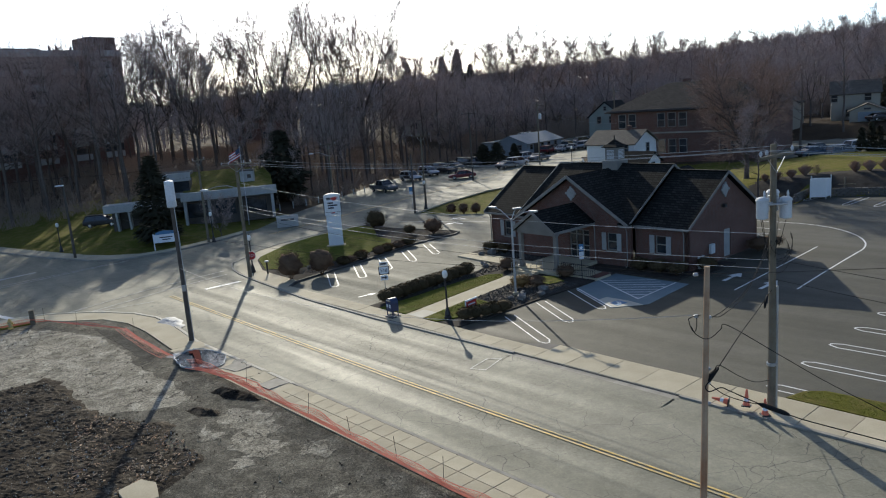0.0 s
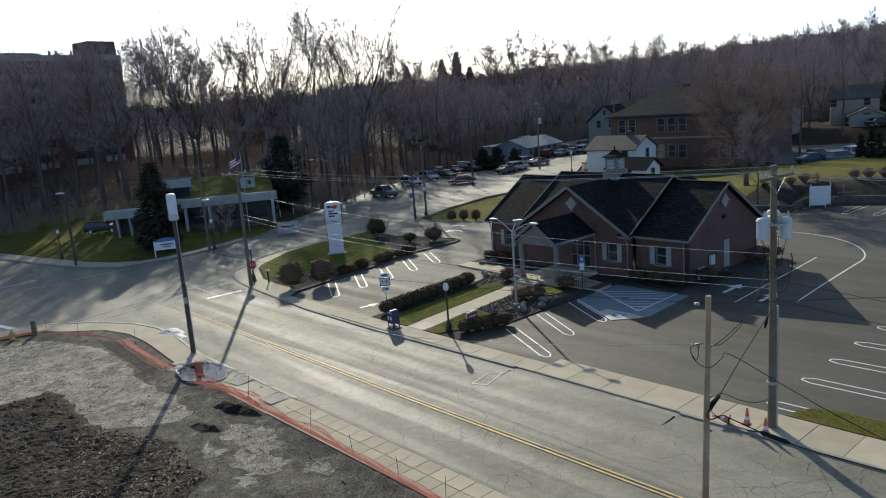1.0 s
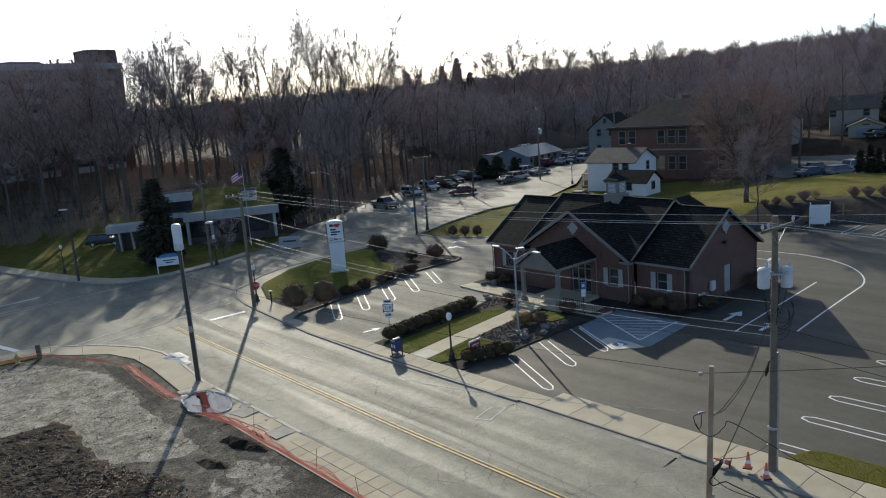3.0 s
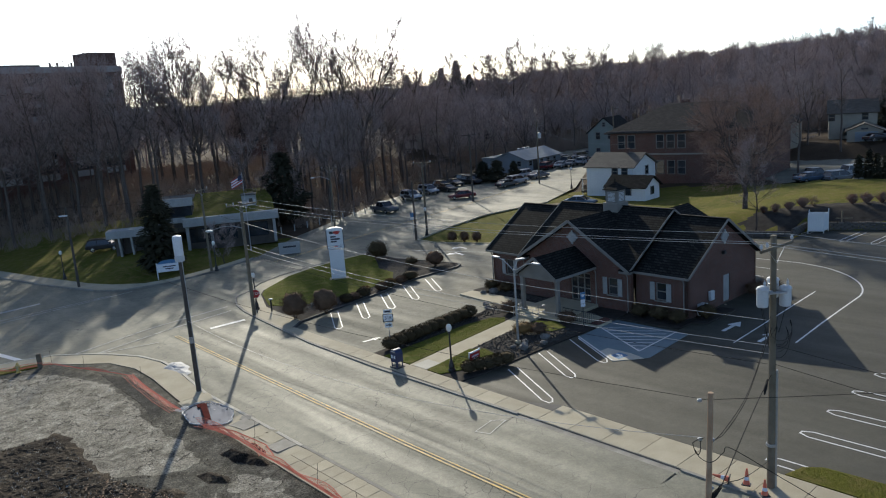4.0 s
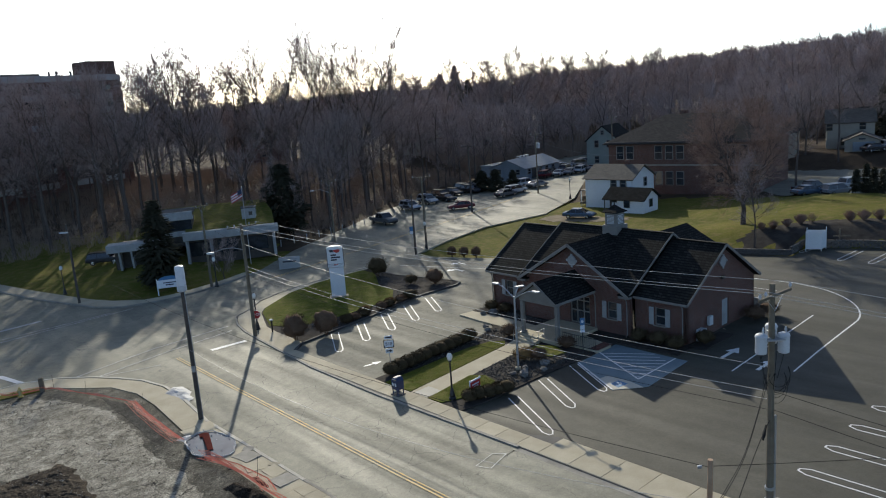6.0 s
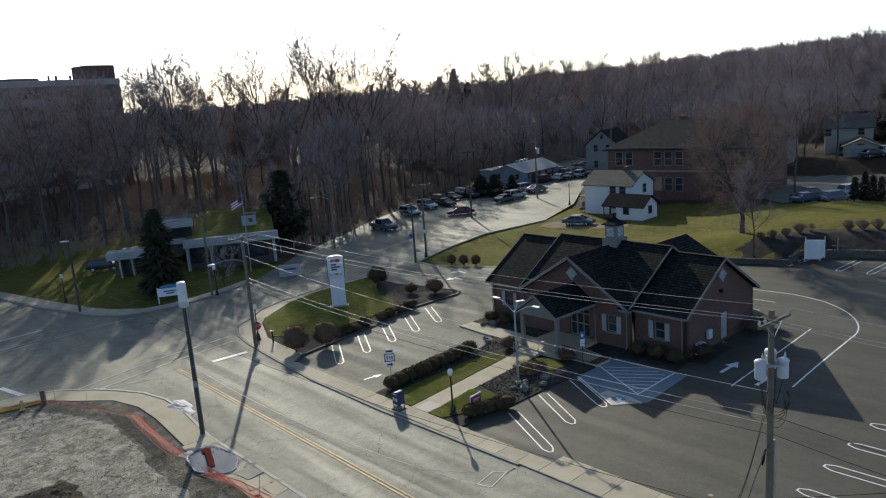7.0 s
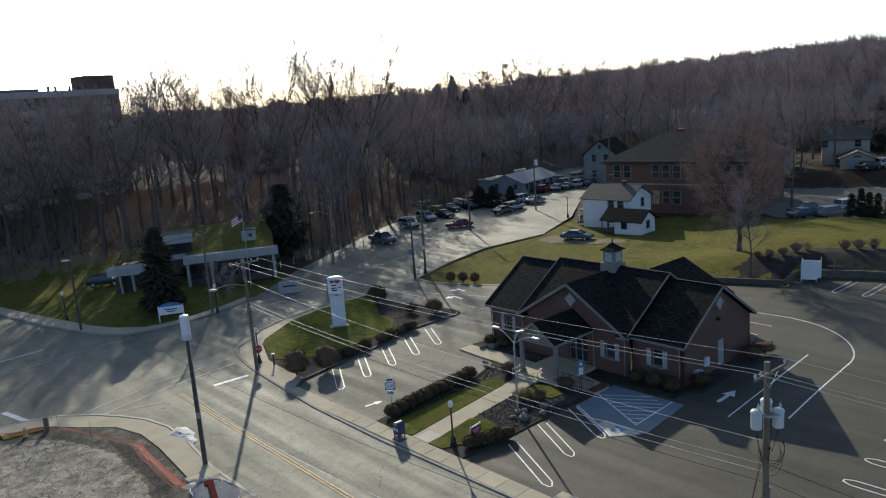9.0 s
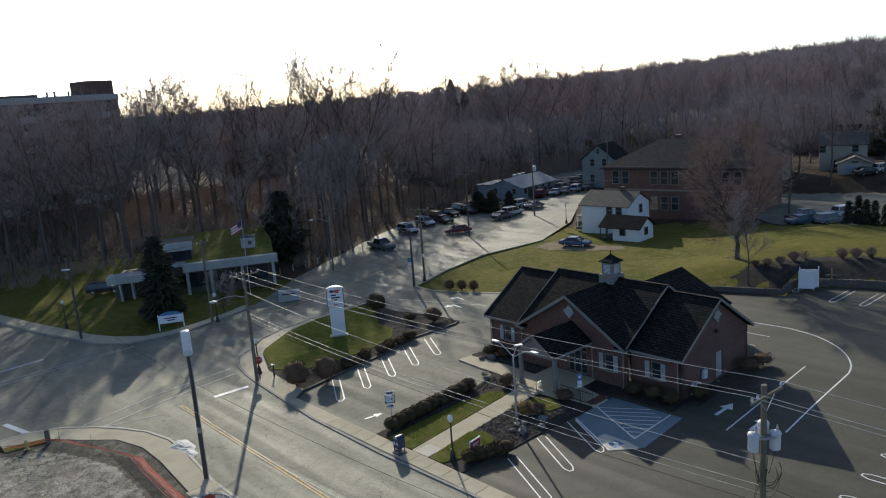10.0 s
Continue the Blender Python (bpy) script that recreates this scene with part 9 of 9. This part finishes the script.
conifer(-34.6, 88.6, 10.2, 3.3, "dark broad evergreen before the hall", 1, blunt=0.6)
conifer(-25.5, 117, 10.5, 5.0, "dark evergreen at the wood's edge", 2, blunt=0.55)
for i, (x, y, h) in enumerate(((5, 236, 20.5), (0.5, 238, 18.5), (-10, 232, 17.5), (9, 240, 16))):
    conifer(x, y, h, 5.4, "tall dark pine on the skyline", 10 + i, blunt=0.95)
for i, (x, y, h) in enumerate(((112, 190, 16), (150, 250, 18), (205, 330, 20), (215, 345, 19), (92, 160, 12))):
    conifer(x, y, h, 3.6, "dark pine on the wooded hill", 20 + i)
for i, (x, y, h) in enumerate(((53.2, 98.6, 3.0), (54.6, 98.8, 3.9), (55.7, 98.9, 3.7), (56.9, 98.9, 3.9), (58.3, 98.8, 3.6), (60.0, 98.6, 3.8))):
    conifer(x, y, h, 0.72, "narrow clipped arborvitae beside the upper lot", 40 + i, "arborvitae row", 0.5)
conifer(9.5, 146.5, 4.2, 2.6, "dark rounded evergreen beside the office", 60)
conifer(7.0, 149.0, 4.0, 2.6, "dark rounded evergreen beside the office", 61)
conifer(13.0, 148.0, 3.6, 1.6, "dark rounded evergreen beside the office", 62)

for i, (px, y, s0) in enumerate(((34.3, 82.7, 0.6), (35.3, 82.0, 0.8), (36.8, 82.0, 0.7), (38.7, 82.9, 0.9), (40.0, 83.1, 0.95), (43.6, 81.8, 0.95), (44.9, 81.4, 0.95), (46.3, 80.9, 1.0), (49.2, 79.6, 1.0), (51.6, 78.0, 1.0), (54.5, 76.0, 1.0))):
    sh = thing("shrub", px, y, "vase-shaped dormant shrub on the bank above the lot", "shrub", "bank shrubs", 50 * i, terrain(px, y) - 0.2)
    rr, g = random.Random(300 + i), Geo()
    for _ in range(230):
        a, e = rr.uniform(0, 6.283), rr.uniform(0.0, 0.75)
        d = Vector((math.cos(a) * math.sin(e), math.sin(a) * math.sin(e), math.cos(e)))
        p0, p1 = d * rr.uniform(0.05, 0.5), d * rr.uniform(1.05, 1.45) * s0
        wv = (p1 - p0).orthogonal().normalized() * 0.018
        g.add([p0 - wv, p0 + wv, p1], [(0, 1, 2)])
        for _ in range(4):
            m0 = p0.lerp(p1, rr.uniform(0.4, 0.9))
            m1 = m0 + Vector((rr.uniform(-0.3, 0.3), rr.uniform(-0.3, 0.3), rr.uniform(0.05, 0.35)))
            g.add([m0 - wv * 0.8, m0 + wv * 0.8, m1], [(0, 1, 2)])
    tagged(part("foliage", g, M_TWIGRED, sh), kind="stuff")

# Far woods: joined, one mass to the horizon.
def far_woods(name, zone, count, hmin, hmax, label, seed):
    rr = random.Random(seed)
    xs, ys = [p[0] for p in zone], [p[1] for p in zone]
    v, f = [], []
    while count:
        x, y = rr.uniform(min(xs), max(xs)), rr.uniform(min(ys), max(ys))
        if not inside(x, y, zone):
            continue
        count -= 1
        z = terrain(x, y)
        h = rr.uniform(hmin, hmax) * (1 + 0.4 * noise.noise(Vector((x / 27, y / 27, 7)))) * (1.3 if rr.random() < 0.06 else 1)
        k = len(v)
        r = 0.16
        v += [(x - r, y, z - 1), (x + r, y, z - 1), (x + rr.uniform(-1, 1), y, z + h * 0.85)]
        f.append((k, k + 1, k + 2))
        rx, rz_ = h * rr.uniform(0.28, 0.45), h * 0.36
        cz = z + h - rz_
        w = 0.08 + 0.05 * (y > 300) + 0.06 * (y > 450)
        for _ in range(15):
            a, e = rr.uniform(0, 6.283), math.asin(rr.uniform(-0.5, 1.0))
            q = rr.uniform(0.8, 1.0)
            ex, ey, ez = x + rx * q * math.cos(a) * math.cos(e), y + rx * q * math.sin(a) * math.cos(e), cz + rz_ * q * math.sin(e)
            bx, by, bz = x + (ex - x) * 0.12, y + (ey - y) * 0.12, min(ez - 0.12 * h, z + h * rr.uniform(0.35, 0.7))
            k = len(v)
            v += [(bx - w, by, bz - w), (bx + w, by, bz + w), (ex, ey, ez)]
            f.append((k, k + 1, k + 2))
            for u in (0.5, 0.7, 0.9):
                k = len(v)
                mx, my, mz = bx + (ex - bx) * u, by + (ey - by) * u, bz + (ez - bz) * u
                gx, gy, gz = mx + rr.uniform(-1, 1) * 1.5, my + rr.uniform(-1, 1) * 1.5, mz + rr.uniform(-0.3, 1.5)
                v += [(mx - w * 0.7, my, mz), (mx + w * 0.7, my, mz), (gx, gy, gz)]
                f.append((k, k + 1, k + 2))
    me = bpy.data.meshes.new(name)
    me.from_pydata(v, [], f)
    me.materials.append(M_TWIG)
    me.update()
    return tagged(new(name, me), label, kind="stuff")


far_woods("far_woodland", [(-260, 190), (-110, 170), (-60, 190), (60, 240), (170, 240), (330, 300), (330, 420), (-260, 420)], 2400, 11, 16, "dense bare winter woodland on the far slopes", 3)
far_woods("slope_woodland", [(-8, 186), (30, 206), (62, 214), (95, 192), (150, 192), (160, 250), (60, 268), (-20, 250)], 800, 8, 13, "dense bare saplings and trees on the slope", 6)
far_woods("hill_woodland", [(90, 190), (160, 190), (420, 260), (520, 600), (60, 600), (60, 420), (200, 400), (150, 250)], 2800, 11, 16, "dense bare winter woodland on the hill", 4)
far_woods("horizon_woodland", [(-700, 420), (600, 420), (800, 800), (-900, 800)], 2400, 11, 16, "bare woodland along the horizon", 5)


def undergrowth(name, zone, count, label, seed, hmin=0.5, hmax=2.2):
    """Saplings and brush: thin twigs in loose clumps."""
    rr = random.Random(seed)
    xs, ys = [p[0] for p in zone], [p[1] for p in zone]
    v, f = [], []
    while count:
        x, y = rr.uniform(min(xs), max(xs)), rr.uniform(min(ys), max(ys))
        if not inside(x, y, zone):
            continue
        count -= 1
        z = terrain(x, y) - 0.2
        for _ in range(rr.randint(5, 10)):
            h = rr.uniform(hmin, hmax)
            bx, by = x + rr.uniform(-0.5, 0.5), y + rr.uniform(-0.5, 0.5)
            ex, ey = bx + rr.uniform(-0.6, 0.6) * h, by + rr.uniform(-0.6, 0.6) * h
            w = rr.uniform(0.015, 0.04)
            k = len(v)
            v += [(bx - w, by, z), (bx + w, by, z), (ex, ey, z + h)]
            f.append((k, k + 1, k + 2))
            for _ in range(2):
                t = rr.uniform(0.3, 0.8)
                mx, my, mz = bx + (ex - bx) * t, by + (ey - by) * t, z + h * t
                k = len(v)
                v += [(mx - w, my, mz), (mx + w, my, mz), (mx + rr.uniform(-0.5, 0.5), my + rr.uniform(-0.5, 0.5), mz + rr.uniform(0.1, 0.6))]
                f.append((k, k + 1, k + 2))
    me = bpy.data.meshes.new(name)
    me.from_pydata(v, [], f)
    me.materials.append(M_BRUSH)
    me.update()
    return tagged(new(name, me), label, kind="stuff")


undergrowth("undergrowth", [(-70, 112), (-45, 112), (-30, 113), (-22, 112), (-14, 124), (-13, 138), (-6, 152), (3, 163), (8, 176), (-20, 184), (-60, 176), (-120, 165), (-110, 135)], 5000, "tangled brush and saplings under the trees", 21, 0.5, 2.2)
undergrowth("undergrowth", [(8, 176), (34, 200), (60, 208), (95, 188), (130, 188), (120, 210), (30, 215), (-10, 200)], 3500, "tangled brush at the wood's edge", 22, 1.0, 5.0)


# Short winter grass on the kept lawns near the street.
def grass_blades(name, zone, count, material, label, seed, lift):
    rr = random.Random(seed)
    xs, ys = [p[0] for p in zone], [p[1] for p in zone]
    v, f = [], []
    while count:
        a, b = rr.uniform(min(xs), max(xs)), rr.uniform(min(ys), max(ys))
        if not inside(a, b, zone):
            continue
        count -= 1
        x, y = W(a, b)
        z, h, w, q = level(x, y) + lift, rr.uniform(0.03, 0.07), rr.uniform(0.01, 0.025), rr.uniform(0, 6.28)
        k = len(v)
        v += [(x - w * math.cos(q), y - w * math.sin(q), z), (x + w * math.cos(q), y + w * math.sin(q), z), (x + rr.uniform(-0.06, 0.06), y + rr.uniform(-0.06, 0.06), z + h)]
        f.append((k, k + 1, k + 2))
    me = bpy.data.meshes.new(name)
    me.from_pydata(v, [], f)
    me.materials.append(material)
    me.update()
    return tagged(new(name, me), label, kind="stuff")


grass_blades("grass", [(-72.2, 48.8), (-72.2, 46.7), (-72, 42.4), (-70.9, 38.5), (-67.8, 34.2), (-66.5, 33.2), (-62, 31.4), (-59.6, 32.6), (-58.8, 35), (-58.6, 40), (-59.6, 43.3), (-61.6, 45), (-64.6, 45.4), (-67, 47), (-70, 48.8)], 13000, M_BLADE, "short green winter grass of the island lawn", 1, 0.165)
grass_blades("grass", [(-41.5, 30), (-41.7, 37), (-41.3, 39.2), (-40.5, 39.9), (-40, 39.3), (-38.85, 30)], 3500, M_BLADE, "short green winter grass beside the walkway", 2, 0.155)
grass_blades("grass", [(-36.8, 30), (-37.4, 33.3), (-36.6, 33.9), (-35.4, 33.6), (-34.8, 32.6), (-34.7, 30.6)], 1700, M_BLADE, "short green winter grass by the pavement", 3, 0.155)
grass_blades("grass", [(-13.8, 30), (-13.5, 31), (-12.8, 31.4), (-5, 31.8), (4, 31.8), (4, 30)], 5000, M_BLADE, "thin winter grass on the verge", 4, 0.135)
